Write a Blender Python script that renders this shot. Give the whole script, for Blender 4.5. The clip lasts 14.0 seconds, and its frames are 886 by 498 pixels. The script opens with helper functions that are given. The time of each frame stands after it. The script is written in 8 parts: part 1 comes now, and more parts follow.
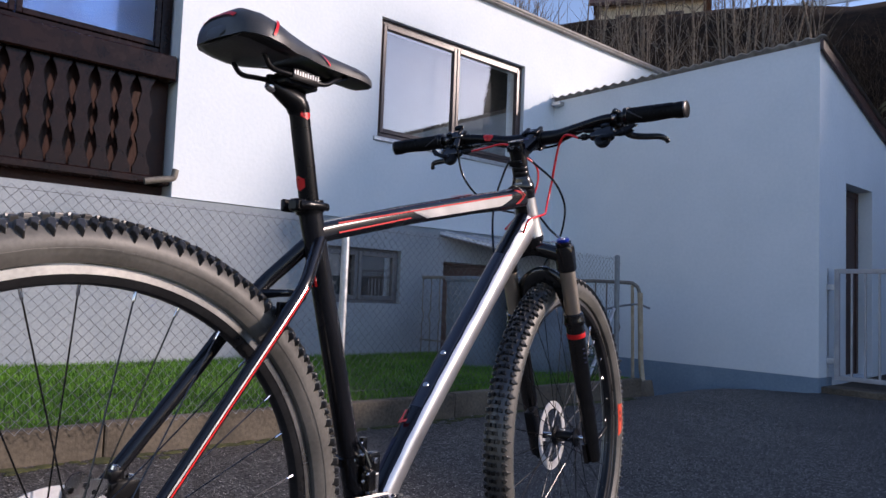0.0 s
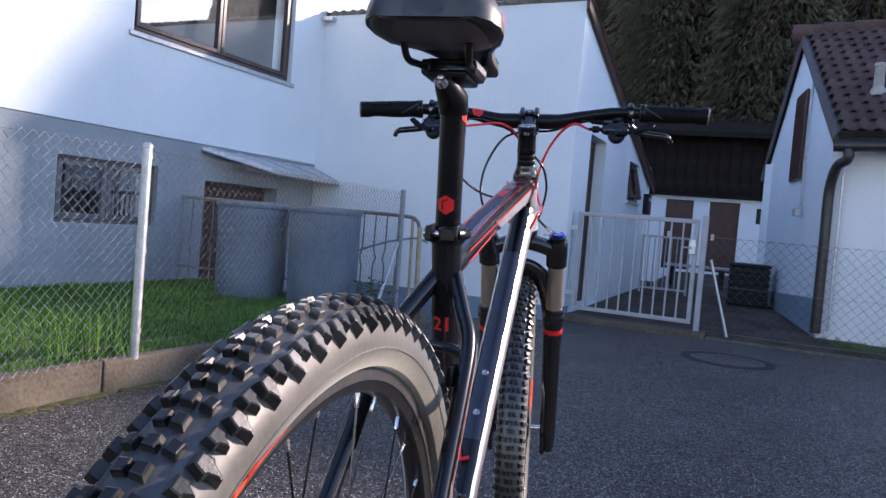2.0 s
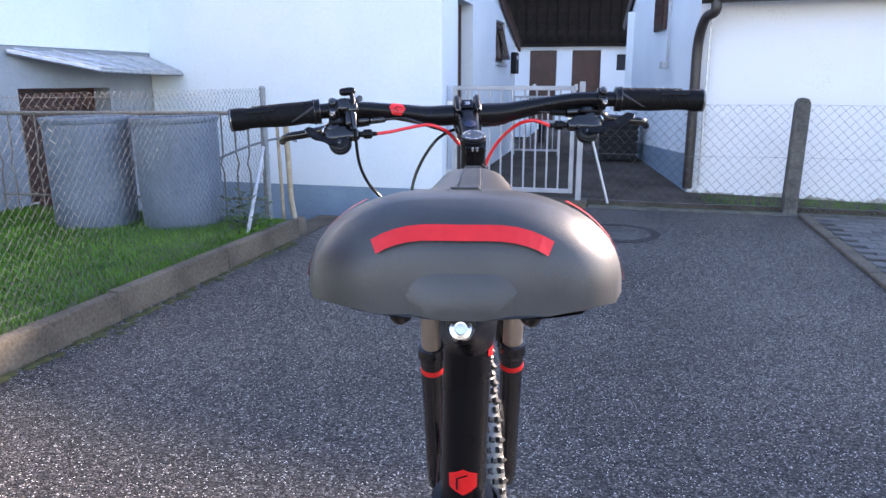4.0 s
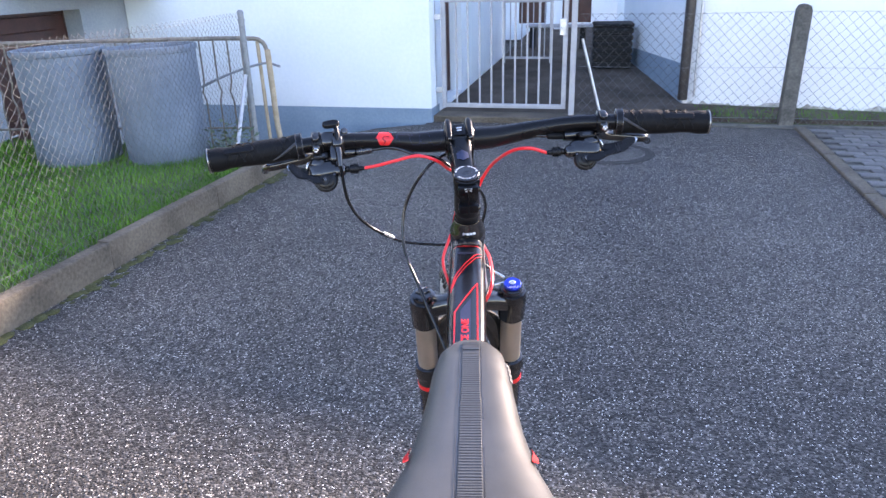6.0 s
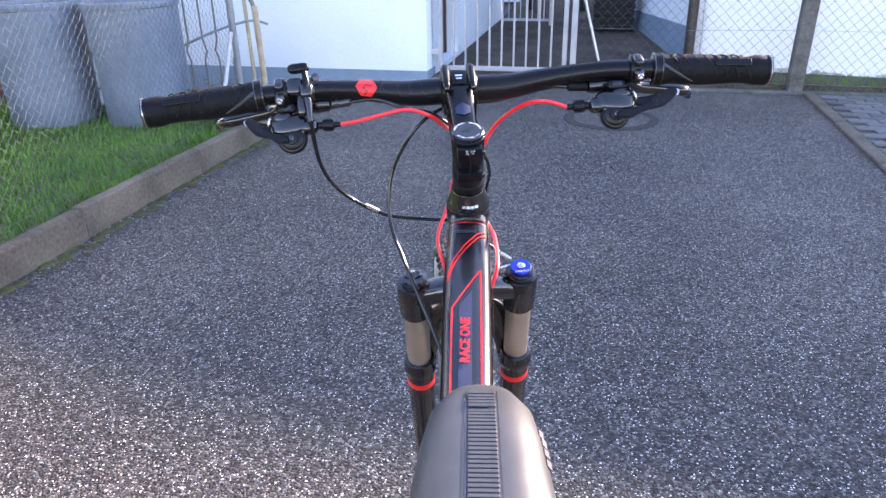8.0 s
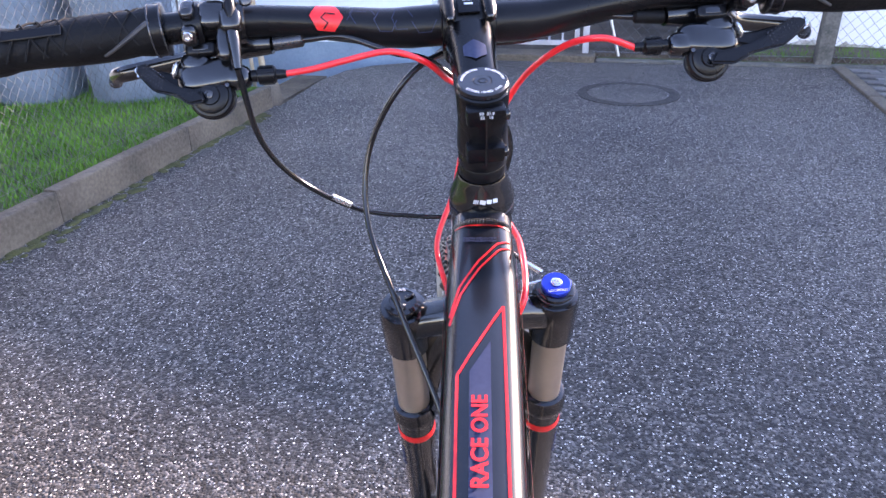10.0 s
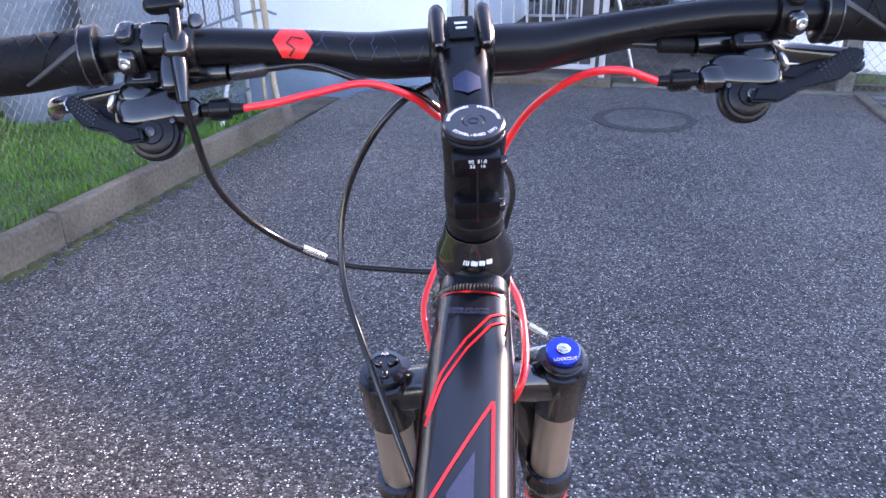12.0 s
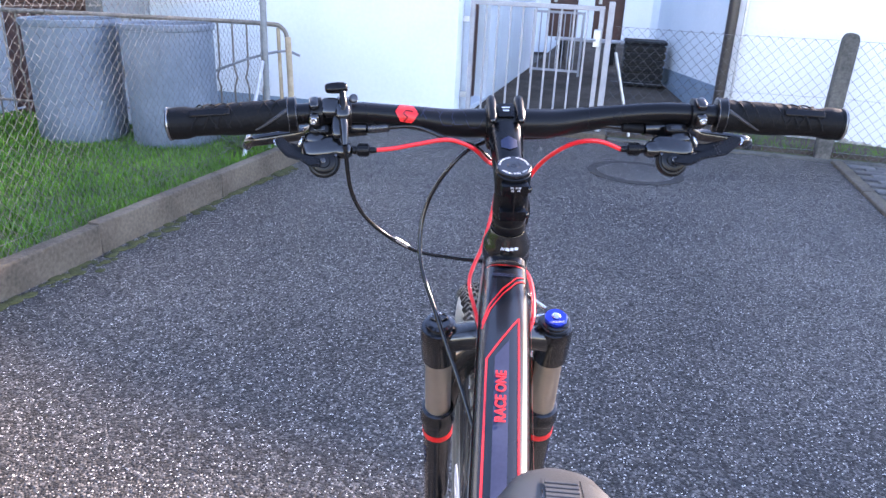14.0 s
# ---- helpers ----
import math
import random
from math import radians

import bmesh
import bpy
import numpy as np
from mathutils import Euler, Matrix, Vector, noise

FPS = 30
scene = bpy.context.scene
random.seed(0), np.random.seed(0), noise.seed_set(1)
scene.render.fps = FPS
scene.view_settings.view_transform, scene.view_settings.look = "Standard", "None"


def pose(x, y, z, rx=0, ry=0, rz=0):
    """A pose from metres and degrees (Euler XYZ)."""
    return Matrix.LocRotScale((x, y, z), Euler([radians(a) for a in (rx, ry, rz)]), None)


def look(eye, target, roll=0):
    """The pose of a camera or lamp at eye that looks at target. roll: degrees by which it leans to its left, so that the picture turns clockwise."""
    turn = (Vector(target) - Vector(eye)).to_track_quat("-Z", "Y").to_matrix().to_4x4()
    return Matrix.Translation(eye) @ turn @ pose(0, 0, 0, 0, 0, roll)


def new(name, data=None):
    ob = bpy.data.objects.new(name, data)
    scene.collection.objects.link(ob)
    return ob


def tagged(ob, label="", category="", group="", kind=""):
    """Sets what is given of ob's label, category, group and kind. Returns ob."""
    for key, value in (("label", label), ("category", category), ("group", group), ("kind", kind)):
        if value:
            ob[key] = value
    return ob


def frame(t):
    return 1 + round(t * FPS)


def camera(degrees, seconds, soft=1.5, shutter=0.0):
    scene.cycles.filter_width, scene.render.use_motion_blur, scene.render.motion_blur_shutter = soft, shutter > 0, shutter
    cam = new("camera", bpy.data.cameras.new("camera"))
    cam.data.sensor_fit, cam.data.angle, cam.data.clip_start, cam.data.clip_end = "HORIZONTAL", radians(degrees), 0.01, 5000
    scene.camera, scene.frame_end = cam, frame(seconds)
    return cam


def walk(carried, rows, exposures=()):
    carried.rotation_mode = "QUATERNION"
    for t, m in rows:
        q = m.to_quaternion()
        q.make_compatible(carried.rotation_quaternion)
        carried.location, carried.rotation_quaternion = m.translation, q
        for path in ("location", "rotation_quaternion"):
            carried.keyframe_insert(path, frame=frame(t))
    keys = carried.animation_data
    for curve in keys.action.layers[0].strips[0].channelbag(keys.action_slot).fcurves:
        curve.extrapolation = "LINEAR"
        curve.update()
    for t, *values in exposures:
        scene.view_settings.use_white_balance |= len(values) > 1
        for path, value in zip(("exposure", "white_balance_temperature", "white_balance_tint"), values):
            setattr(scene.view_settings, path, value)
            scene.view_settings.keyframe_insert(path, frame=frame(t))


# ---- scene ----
cam = camera(63.5, 14.0)
PATH = [
    (0, look((0.809, -0.436, 0.740), (-0.403, 1.150, 0.867), 2.2)),
    (0.5, look((0.664, -0.497, 0.786), (-0.415, 1.183, 0.911), 3.1)),
    (1, look((0.503, -0.526, 0.808), (-0.428, 1.244, 0.838), 3.3)),
    (1.5, look((0.354, -0.529, 0.847), (-0.400, 1.323, 0.837), 3.6)),
    (2, look((0.210, -0.531, 0.874), (-0.287, 1.405, 0.801), 4.8)),
    (2.5, look((0.107, -0.454, 0.893), (-0.229, 1.508, 0.698), 4.8)),
    (3, look((0.036, -0.335, 0.959), (-0.152, 1.635, 0.670), 2.9)),
    (5.5, look((0.011, -0.066, 1.330), (-0.098, 1.815, 0.660), -1.6)),
    (6, look((0.012, -0.067, 1.329), (-0.080, 1.795, 0.606), -1.5)),
    (6.5, look((0.011, -0.043, 1.323), (-0.078, 1.808, 0.570), -1.6)),
    (7, look((0.006, -0.003, 1.313), (-0.075, 1.843, 0.545), -1.4)),
    (7.5, look((0.004, 0.050, 1.294), (-0.069, 1.887, 0.506), -1.0)),
    (10, look((-0.003, 0.382, 1.182), (-0.100, 2.185, 0.322), -1.2)),
    (10.5, look((-0.010, 0.430, 1.168), (-0.075, 2.231, 0.301), -0.9)),
    (11, look((-0.012, 0.477, 1.154), (-0.073, 2.274, 0.278), -0.8)),
    (11.5, look((0.000, 0.493, 1.157), (-0.108, 2.289, 0.284), -0.7)),
    (12, look((0.011, 0.474, 1.172), (-0.124, 2.299, 0.365), -0.8)),
    (12.5, look((0.012, 0.401, 1.206), (-0.109, 2.247, 0.447), -0.4)),
    (13, look((0.008, 0.404, 1.215), (-0.142, 2.253, 0.467), -0.1)),
    (13.5, look((0.008, 0.355, 1.209), (-0.165, 2.213, 0.488), 1.6)),
    (14, look((-0.023, 0.172, 1.244), (-0.139, 2.042, 0.543), 2.8)),
]
walk(cam, PATH, [(0, 0.42, 6250, 27), (1.5, 0.98, 6150, 27), (3, 1.98, 6600, 27), (5.5, 2.70, 6750, 26), (7, 2.82, 6750, 27), (10, 2.94, 6700, 33), (12.5, 2.94, 6700, 32), (14, 2.94, 6650, 29)])

# ---- light ----
SUN_AZ, SUN_EL = 52.0, 21.4     # degrees to the right of ahead, and above the horizon
world = bpy.data.worlds.new("sky")
scene.world = world
world.use_nodes = True
wn = world.node_tree.nodes
sky = wn.new("ShaderNodeTexSky")
sky.sky_type = "NISHITA"
sky.sun_disc = False
sky.air_density, sky.dust_density, sky.ozone_density = 1.0, 0.25, 1.5
sky.sun_elevation, sky.sun_rotation = radians(SUN_EL), radians(SUN_AZ)
wn["Background"].inputs["Strength"].default_value = 0.15
world.node_tree.links.new(sky.outputs["Color"], wn["Background"].inputs["Color"])
sun_dir = Vector((math.sin(radians(SUN_AZ)) * math.cos(radians(SUN_EL)), math.cos(radians(SUN_AZ)) * math.cos(radians(SUN_EL)), math.sin(radians(SUN_EL))))
sun = new("sun", bpy.data.lights.new("sun", "SUN"))
sun.data.energy, sun.data.angle, sun.data.color = 3.5, radians(1.7), (1.0, 0.87, 0.69)
sun.matrix_world = look(sun_dir * 50, (0, 0, 0))

# ---- materials ----
def nodes_of(name):
    m = bpy.data.materials.new(name)
    m.use_nodes = True
    return m, m.node_tree.nodes, m.node_tree.links, m.node_tree.nodes["Principled BSDF"]


def surface(name, dark, light, scale=6.0, rough=0.6, metal=0.0, bump=0.0, fine=60.0, spec=0.5, coat=0.0, spread=(0.35, 0.65), rvar=0.1, random=0.0):
    """Two tones mixed by coarse and fine noise, uneven gloss and a fine relief."""
    m, n, l, b = nodes_of(name)
    tc = n.new("ShaderNodeTexCoord")
    a, f = n.new("ShaderNodeTexNoise"), n.new("ShaderNodeTexNoise")
    a.inputs["Scale"].default_value, a.inputs["Detail"].default_value = scale, 6
    f.inputs["Scale"].default_value, f.inputs["Detail"].default_value = fine, 4
    mix = n.new("ShaderNodeMath")
    mix.operation = "MULTIPLY_ADD"
    l.new(tc.outputs["Object"], a.inputs["Vector"])
    l.new(tc.outputs["Object"], f.inputs["Vector"])
    l.new(f.outputs["Fac"], mix.inputs[0])
    mix.inputs[1].default_value = 0.4
    add = n.new("ShaderNodeMath")
    add.operation = "MULTIPLY"
    add.inputs[1].default_value = 0.6
    l.new(a.outputs["Fac"], add.inputs[0])
    l.new(add.outputs[0], mix.inputs[2])
    ramp = n.new("ShaderNodeValToRGB")
    ramp.color_ramp.elements[0].position, ramp.color_ramp.elements[1].position = spread
    ramp.color_ramp.elements[0].color, ramp.color_ramp.elements[1].color = (*dark, 1), (*light, 1)
    l.new(mix.outputs[0], ramp.inputs["Fac"])
    colour = ramp.outputs["Color"]
    if random:
        info, hsv, mr = n.new("ShaderNodeObjectInfo"), n.new("ShaderNodeHueSaturation"), n.new("ShaderNodeMapRange")
        mr.inputs["To Min"].default_value, mr.inputs["To Max"].default_value = 1 - random, 1 + random
        l.new(info.outputs["Random"], mr.inputs["Value"])
        l.new(mr.outputs[0], hsv.inputs["Value"])
        l.new(colour, hsv.inputs["Color"])
        colour = hsv.outputs["Color"]
    l.new(colour, b.inputs["Base Color"])
    rr = n.new("ShaderNodeMapRange")
    rr.inputs["To Min"].default_value, rr.inputs["To Max"].default_value = max(rough - rvar, 0.02), min(rough + rvar, 1)
    l.new(a.outputs["Fac"], rr.inputs["Value"])
    l.new(rr.outputs[0], b.inputs["Roughness"])
    b.inputs["Metallic"].default_value = metal
    b.inputs["Specular IOR Level"].default_value = spec
    b.inputs["Coat Weight"].default_value = coat
    b.inputs["Coat Roughness"].default_value = 0.08
    if bump:
        bp = n.new("ShaderNodeBump")
        bp.inputs["Strength"].default_value, bp.inputs["Distance"].default_value = min(bump, 1.0), 0.004
        l.new(f.outputs["Fac"], bp.inputs["Height"])
        l.new(bp.outputs["Normal"], b.inputs["Normal"])
    return m


def asphalt():
    """Dark binder and dark chippings, each a small facet with its own gloss; scattered pale chippings; broad patches of wear."""
    m, n, l, b = nodes_of("asphalt")
    tc = n.new("ShaderNodeTexCoord")
    v = n.new("ShaderNodeTexVoronoi")
    v.inputs["Scale"].default_value = 142
    v2 = n.new("ShaderNodeTexVoronoi")
    v2.inputs["Scale"].default_value = 64
    big = n.new("ShaderNodeTexNoise")
    big.inputs["Scale"].default_value, big.inputs["Detail"].default_value = 0.9, 7
    mid = n.new("ShaderNodeTexNoise")
    mid.inputs["Scale"].default_value, mid.inputs["Detail"].default_value = 9, 5
    for q in (v, v2, big, mid):
        l.new(tc.outputs["Object"], q.inputs["Vector"])
    sep = n.new("ShaderNodeSeparateColor")
    l.new(v.outputs["Color"], sep.inputs["Color"])
    ramp = n.new("ShaderNodeValToRGB")
    e = ramp.color_ramp.elements
    e[0].position, e[0].color = 0.0, (0.020, 0.0185, 0.0178, 1)
    e[1].position, e[1].color = 1.0, (0.23, 0.217, 0.204, 1)
    for p, c in ((0.5, 0.049), (0.8, 0.098)):
        e.new(p).color = (c * 1.03, c * 0.98, c * 0.95, 1)
    l.new(sep.outputs[0], ramp.inputs["Fac"])
    br = n.new("ShaderNodeValToRGB")
    br.color_ramp.elements[0].position, br.color_ramp.elements[1].position = 0.3, 0.72
    br.color_ramp.elements[0].color, br.color_ramp.elements[1].color = (0.57, 0.565, 0.57, 1), (1.18, 1.14, 1.08, 1)
    l.new(big.outputs["Fac"], br.inputs["Fac"])
    mul = n.new("ShaderNodeMixRGB")
    mul.blend_type, mul.inputs[0].default_value = "MULTIPLY", 1.0
    l.new(ramp.outputs[0], mul.inputs[1])
    l.new(br.outputs[0], mul.inputs[2])
    # pale chippings: some of the cells, more of them in worn patches, only their middles
    worn = n.new("ShaderNodeMath")
    worn.operation = "MULTIPLY_ADD"
    worn.inputs[1].default_value, worn.inputs[2].default_value = -0.42, 1.02
    l.new(mid.outputs["Fac"], worn.inputs[0])
    some = n.new("ShaderNodeMath")
    some.operation = "GREATER_THAN"
    l.new(sep.outputs[1], some.inputs[0])
    l.new(worn.outputs[0], some.inputs[1])
    near = n.new("ShaderNodeMath")
    near.operation = "LESS_THAN"
    near.inputs[1].default_value = 0.37
    l.new(v.outputs["Distance"], near.inputs[0])
    both = n.new("ShaderNodeMath")
    both.operation = "MULTIPLY"
    l.new(some.outputs[0], both.inputs[0])
    l.new(near.outputs[0], both.inputs[1])
    tone = n.new("ShaderNodeValToRGB")
    tone.color_ramp.elements[0].color, tone.color_ramp.elements[1].color = (0.24, 0.225, 0.207, 1), (0.72, 0.69, 0.64, 1)
    l.new(sep.outputs[2], tone.inputs["Fac"])
    # a few larger pale stones between them
    sep2 = n.new("ShaderNodeSeparateColor")
    l.new(v2.outputs["Color"], sep2.inputs["Color"])
    few, core, stone, any_ = (n.new("ShaderNodeMath") for _ in range(4))
    few.operation, few.inputs[1].default_value = "GREATER_THAN", 0.90
    core.operation, core.inputs[1].default_value = "LESS_THAN", 0.22
    stone.operation, any_.operation = "MULTIPLY", "MAXIMUM"
    l.new(sep2.outputs[1], few.inputs[0])
    l.new(v2.outputs["Distance"], core.inputs[0])
    l.new(few.outputs[0], stone.inputs[0])
    l.new(core.outputs[0], stone.inputs[1])
    l.new(both.outputs[0], any_.inputs[0])
    l.new(stone.outputs[0], any_.inputs[1])
    mix = n.new("ShaderNodeMixRGB")
    l.new(any_.outputs[0], mix.inputs[0])
    l.new(mul.outputs[0], mix.inputs[1])
    l.new(tone.outputs[0], mix.inputs[2])
    l.new(mix.outputs[0], b.inputs["Base Color"])
    rr = n.new("ShaderNodeMapRange")
    rr.inputs["To Min"].default_value, rr.inputs["To Max"].default_value = 0.34, 0.75
    l.new(sep.outputs[2], rr.inputs["Value"])
    l.new(rr.outputs[0], b.inputs["Roughness"])
    b.inputs["Specular IOR Level"].default_value = 0.22
    h = n.new("ShaderNodeMath")
    h.operation = "MULTIPLY_ADD"
    h.inputs[1].default_value = 0.5
    l.new(v2.outputs["Distance"], h.inputs[0])
    l.new(v.outputs["Distance"], h.inputs[2])
    bp = n.new("ShaderNodeBump")
    bp.inputs["Strength"].default_value, bp.inputs["Distance"].default_value = 0.8, 0.006
    bp.invert = True
    l.new(h.outputs[0], bp.inputs["Height"])
    l.new(bp.outputs["Normal"], b.inputs["Normal"])
    return m


def glass(name, tint=(0.9, 0.95, 0.97), rough=0.0, ior=2.35):
    m, n, l, b = nodes_of(name)
    b.inputs["Base Color"].default_value = (*tint, 1)
    b.inputs["Roughness"].default_value = rough
    b.inputs["Transmission Weight"].default_value = 1.0
    b.inputs["IOR"].default_value = ior
    return m


M_ASPHALT = asphalt()
M_PLASTER = surface("white_plaster", (0.660, 0.735, 0.775), (0.755, 0.815, 0.850), 1.6, 0.85, bump=0.4, fine=30, spread=(0.25, 0.6))
M_PLINTH_GREY = surface("grey_plinth_paint", (0.24, 0.28, 0.31), (0.34, 0.375, 0.40), 2.2, 0.8, bump=0.6, fine=45)
M_GREYFRAME = surface("grey_window_frame", (0.085, 0.092, 0.10), (0.145, 0.152, 0.16), 8, 0.5)
M_PLINTH = surface("blue_grey_plinth_paint", (0.160, 0.240, 0.320), (0.235, 0.325, 0.410), 2.2, 0.8, bump=0.6, fine=45)
M_OLDPLASTER = surface("stained_plaster", (0.62, 0.62, 0.61), (0.80, 0.80, 0.80), 1.5, 0.9, bump=0.8, fine=35, spread=(0.2, 0.45))
M_DAMP = surface("damp_plaster", (0.28, 0.255, 0.22), (0.56, 0.54, 0.51), 9, 0.95, bump=1.0, fine=40, spread=(0.38, 0.62))
M_BROWN = surface("dark_brown_wood", (0.007, 0.0030, 0.0026), (0.018, 0.0075, 0.0062), 9, 0.26, bump=0.3, fine=50, spec=0.2)
M_REDWOOD = surface("reddish_brown_boards", (0.024, 0.0085, 0.006), (0.050, 0.019, 0.013), 7, 0.45, bump=0.3, fine=50, spec=0.25)
M_DOOR = surface("brown_door_wood", (0.040, 0.015, 0.010), (0.082, 0.032, 0.022), 9, 0.45, bump=0.3, fine=60)
M_BLACKWOOD = surface("weathered_black_wood", (0.012, 0.009, 0.008), (0.04, 0.028, 0.022), 5, 0.8, bump=0.5, fine=30)
M_BARN = surface("barn_boards", (0.007, 0.0055, 0.0045), (0.026, 0.020, 0.016), 5, 0.9, bump=0.5, fine=30, spec=0.15)
M_GALV = surface("galvanised_steel", (0.42, 0.43, 0.44), (0.66, 0.67, 0.68), 20, 0.42, 0.85, bump=0.15, fine=120)
M_WIRE = surface("fence_wire", (0.17, 0.175, 0.18), (0.33, 0.335, 0.34), 30, 0.40, 0.8)
M_OLDPOST = surface("dull_zinc", (0.16, 0.18, 0.19), (0.30, 0.32, 0.34), 16, 0.55, 0.5, bump=0.15, fine=120)
M_WIRE_OLD = surface("weathered_fence_wire", (0.05, 0.052, 0.055), (0.13, 0.133, 0.138), 30, 0.55, 0.35)
M_OLDRAIL = surface("grey_weathered_pipe", (0.11, 0.098, 0.082), (0.24, 0.215, 0.18), 18, 0.55, 0.2, bump=0.2, fine=80)
M_FASCIA = surface("grey_brown_fascia", (0.075, 0.062, 0.060), (0.13, 0.11, 0.105), 5, 0.5, bump=0.2, fine=40)
M_WHITEBAR = surface("white_gate_paint", (0.30, 0.30, 0.315), (0.43, 0.43, 0.44), 8, 0.45, bump=0.2, fine=90)
M_KERB = surface("weathered_concrete", (0.052, 0.042, 0.030), (0.160, 0.130, 0.094), 4, 0.94, bump=0.9, fine=55)
M_ALLEY = surface("trodden_earth", (0.036, 0.028, 0.022), (0.120, 0.098, 0.078), 3, 0.95, bump=0.9, fine=60, spec=0.2)
M_POSTC = surface("mossy_concrete", (0.05, 0.05, 0.045), (0.15, 0.14, 0.12), 10, 0.95, bump=0.9, fine=60)
M_MOSS = surface("moss", (0.030, 0.036, 0.010), (0.095, 0.092, 0.026), 14, 1.0, bump=1.0, fine=160)
M_SOIL = surface("lawn_soil", (0.025, 0.04, 0.012), (0.06, 0.09, 0.02), 6, 1.0, bump=0.8, fine=40)
M_BIN = surface("grey_blue_plastic", (0.095, 0.132, 0.175), (0.155, 0.200, 0.250), 3, 0.55, bump=0.15, fine=20)
M_RUST = surface("ochre_painted_pipe", (0.30, 0.235, 0.15), (0.48, 0.39, 0.27), 18, 0.5, bump=0.2, fine=80)
M_GUTTER = surface("brown_lacquered_gutter", (0.018, 0.014, 0.013), (0.045, 0.036, 0.033), 6, 0.35)
M_TILE = surface("red_roof_tile", (0.040, 0.021, 0.017), (0.098, 0.050, 0.040), 7, 0.8, bump=0.5, fine=60, random=0.35)
M_ETERNIT = surface("fibre_cement", (0.28, 0.26, 0.23), (0.46, 0.43, 0.39), 7, 0.95, bump=0.6, fine=60)
M_PAVER = surface("grey_paver", (0.075, 0.072, 0.07), (0.15, 0.145, 0.14), 9, 0.9, bump=0.7, fine=110, random=0.22)
M_BLACK = surface("black_plastic", (0.006, 0.006, 0.0065), (0.012, 0.012, 0.013), 12, 0.55, bump=0.1, fine=200, spec=0.25)
M_FRAME_WOOD = surface("window_frame_brown", (0.05, 0.032, 0.028), (0.10, 0.066, 0.058), 9, 0.35)
M_GLASS = glass("window_glass")
M_GLASS_CLEAR = glass("clear_window_glass", ior=1.5)
# shade of the unlit rooms, put into a near-black colour
M_ROOM_SHADE = surface("painted_room_shade", (0.015, 0.016, 0.02), (0.04, 0.045, 0.055), 2, 0.8)
# the loggia panes' blue reflection, put into the colour of a sheet behind
M_BLUE_REFLECT = surface("blue_reflection_paint", (0.010, 0.040, 0.16), (0.05, 0.16, 0.50), 3, 0.7)
M_BARK = surface("grey_bark", (0.045, 0.034, 0.026), (0.26, 0.215, 0.165), 12, 0.95, bump=0.8, fine=40)
M_SLOPE = surface("leaf_litter_slope", (0.008, 0.005, 0.003), (0.045, 0.026, 0.014), 1.2, 1.0, bump=0.8, fine=10, spec=0.1)
M_BRUSH = surface("brown_brushwood", (0.03, 0.02, 0.013), (0.13, 0.09, 0.06), 6, 0.9, fine=20, spec=0.1)
M_CREAM = surface("cream_render", (0.50, 0.42, 0.30), (0.62, 0.54, 0.40), 2, 0.9, bump=0.2, fine=20)
M_NEEDLE = surface("conifer_needles", (0.060, 0.058, 0.040), (0.150, 0.140, 0.090), 3, 0.9, fine=12, spec=0.2)
M_GRASS = surface("grass_blades", (0.038, 0.118, 0.010), (0.118, 0.275, 0.026), 3, 0.6, fine=30, spec=0.2)
M_LEAF = surface("weed_leaf", (0.03, 0.06, 0.03), (0.09, 0.14, 0.07), 20, 0.6)
M_IRON = surface("cast_iron", (0.022, 0.021, 0.020), (0.085, 0.080, 0.076), 60, 0.85, 0.0, bump=1.0, fine=120, spec=0.2)


# ---- builders ----
def part(name, bm, material, parent=None, label="", smooth=False, m=None):
    """Links a bmesh as one mesh object, under a thing or a part where one is given."""
    me = bpy.data.meshes.new(name)
    bmesh.ops.recalc_face_normals(bm, faces=bm.faces)
    bm.to_mesh(me)
    bm.free()
    me.materials.append(material)
    if smooth:
        me.polygons.foreach_set("use_smooth", [True] * len(me.polygons))
        me.set_sharp_from_angle(angle=radians(38))
    ob = new(name, me)
    if parent:
        ob.parent = parent
    if m is not None:
        ob.matrix_local = m
    if label:
        ob["label"] = label
    return ob


def again(ob, name, m, parent=None):
    """One more object on the same mesh."""
    o = new(name, ob.data)
    o.parent = parent
    o.matrix_local = m
    return o


def thing(name, m=None):
    ob = new(name)
    if m is not None:
        ob.matrix_world = m
    return ob


def box(bm, lo, hi, bevel=0.0, seg=1, m=None):
    c = [(a + b) / 2 for a, b in zip(lo, hi)]
    s = [abs(b - a) for a, b in zip(lo, hi)]
    mm = Matrix.Translation(c) @ Matrix.Diagonal((*s, 1))
    if m is not None:
        mm = m @ mm
    r = bmesh.ops.create_cube(bm, size=1, matrix=mm)
    if bevel:
        es = list({e for v in r["verts"] for e in v.link_edges})
        bmesh.ops.bevel(bm, geom=es, offset=bevel, segments=seg, affect="EDGES", profile=0.6)
    return bm


def new_box(lo, hi, bevel=0.0, seg=1, m=None):
    return box(bmesh.new(), lo, hi, bevel, seg, m)


def frames_along(pts):
    """Turning frames along a line of points, with as little twist as can be."""
    pts = [Vector(p) for p in pts]
    ts = [(pts[min(i + 1, len(pts) - 1)] - pts[max(i - 1, 0)]).normalized() for i in range(len(pts))]
    up = Vector((0, 0, 1)) if abs(ts[0].z) < 0.9 else Vector((0, 1, 0))
    n = (up - ts[0] * up.dot(ts[0])).normalized()
    out = []
    for p, t in zip(pts, ts):
        n = (n - t * n.dot(t)).normalized()
        out.append((p, t, n, t.cross(n)))
    return out


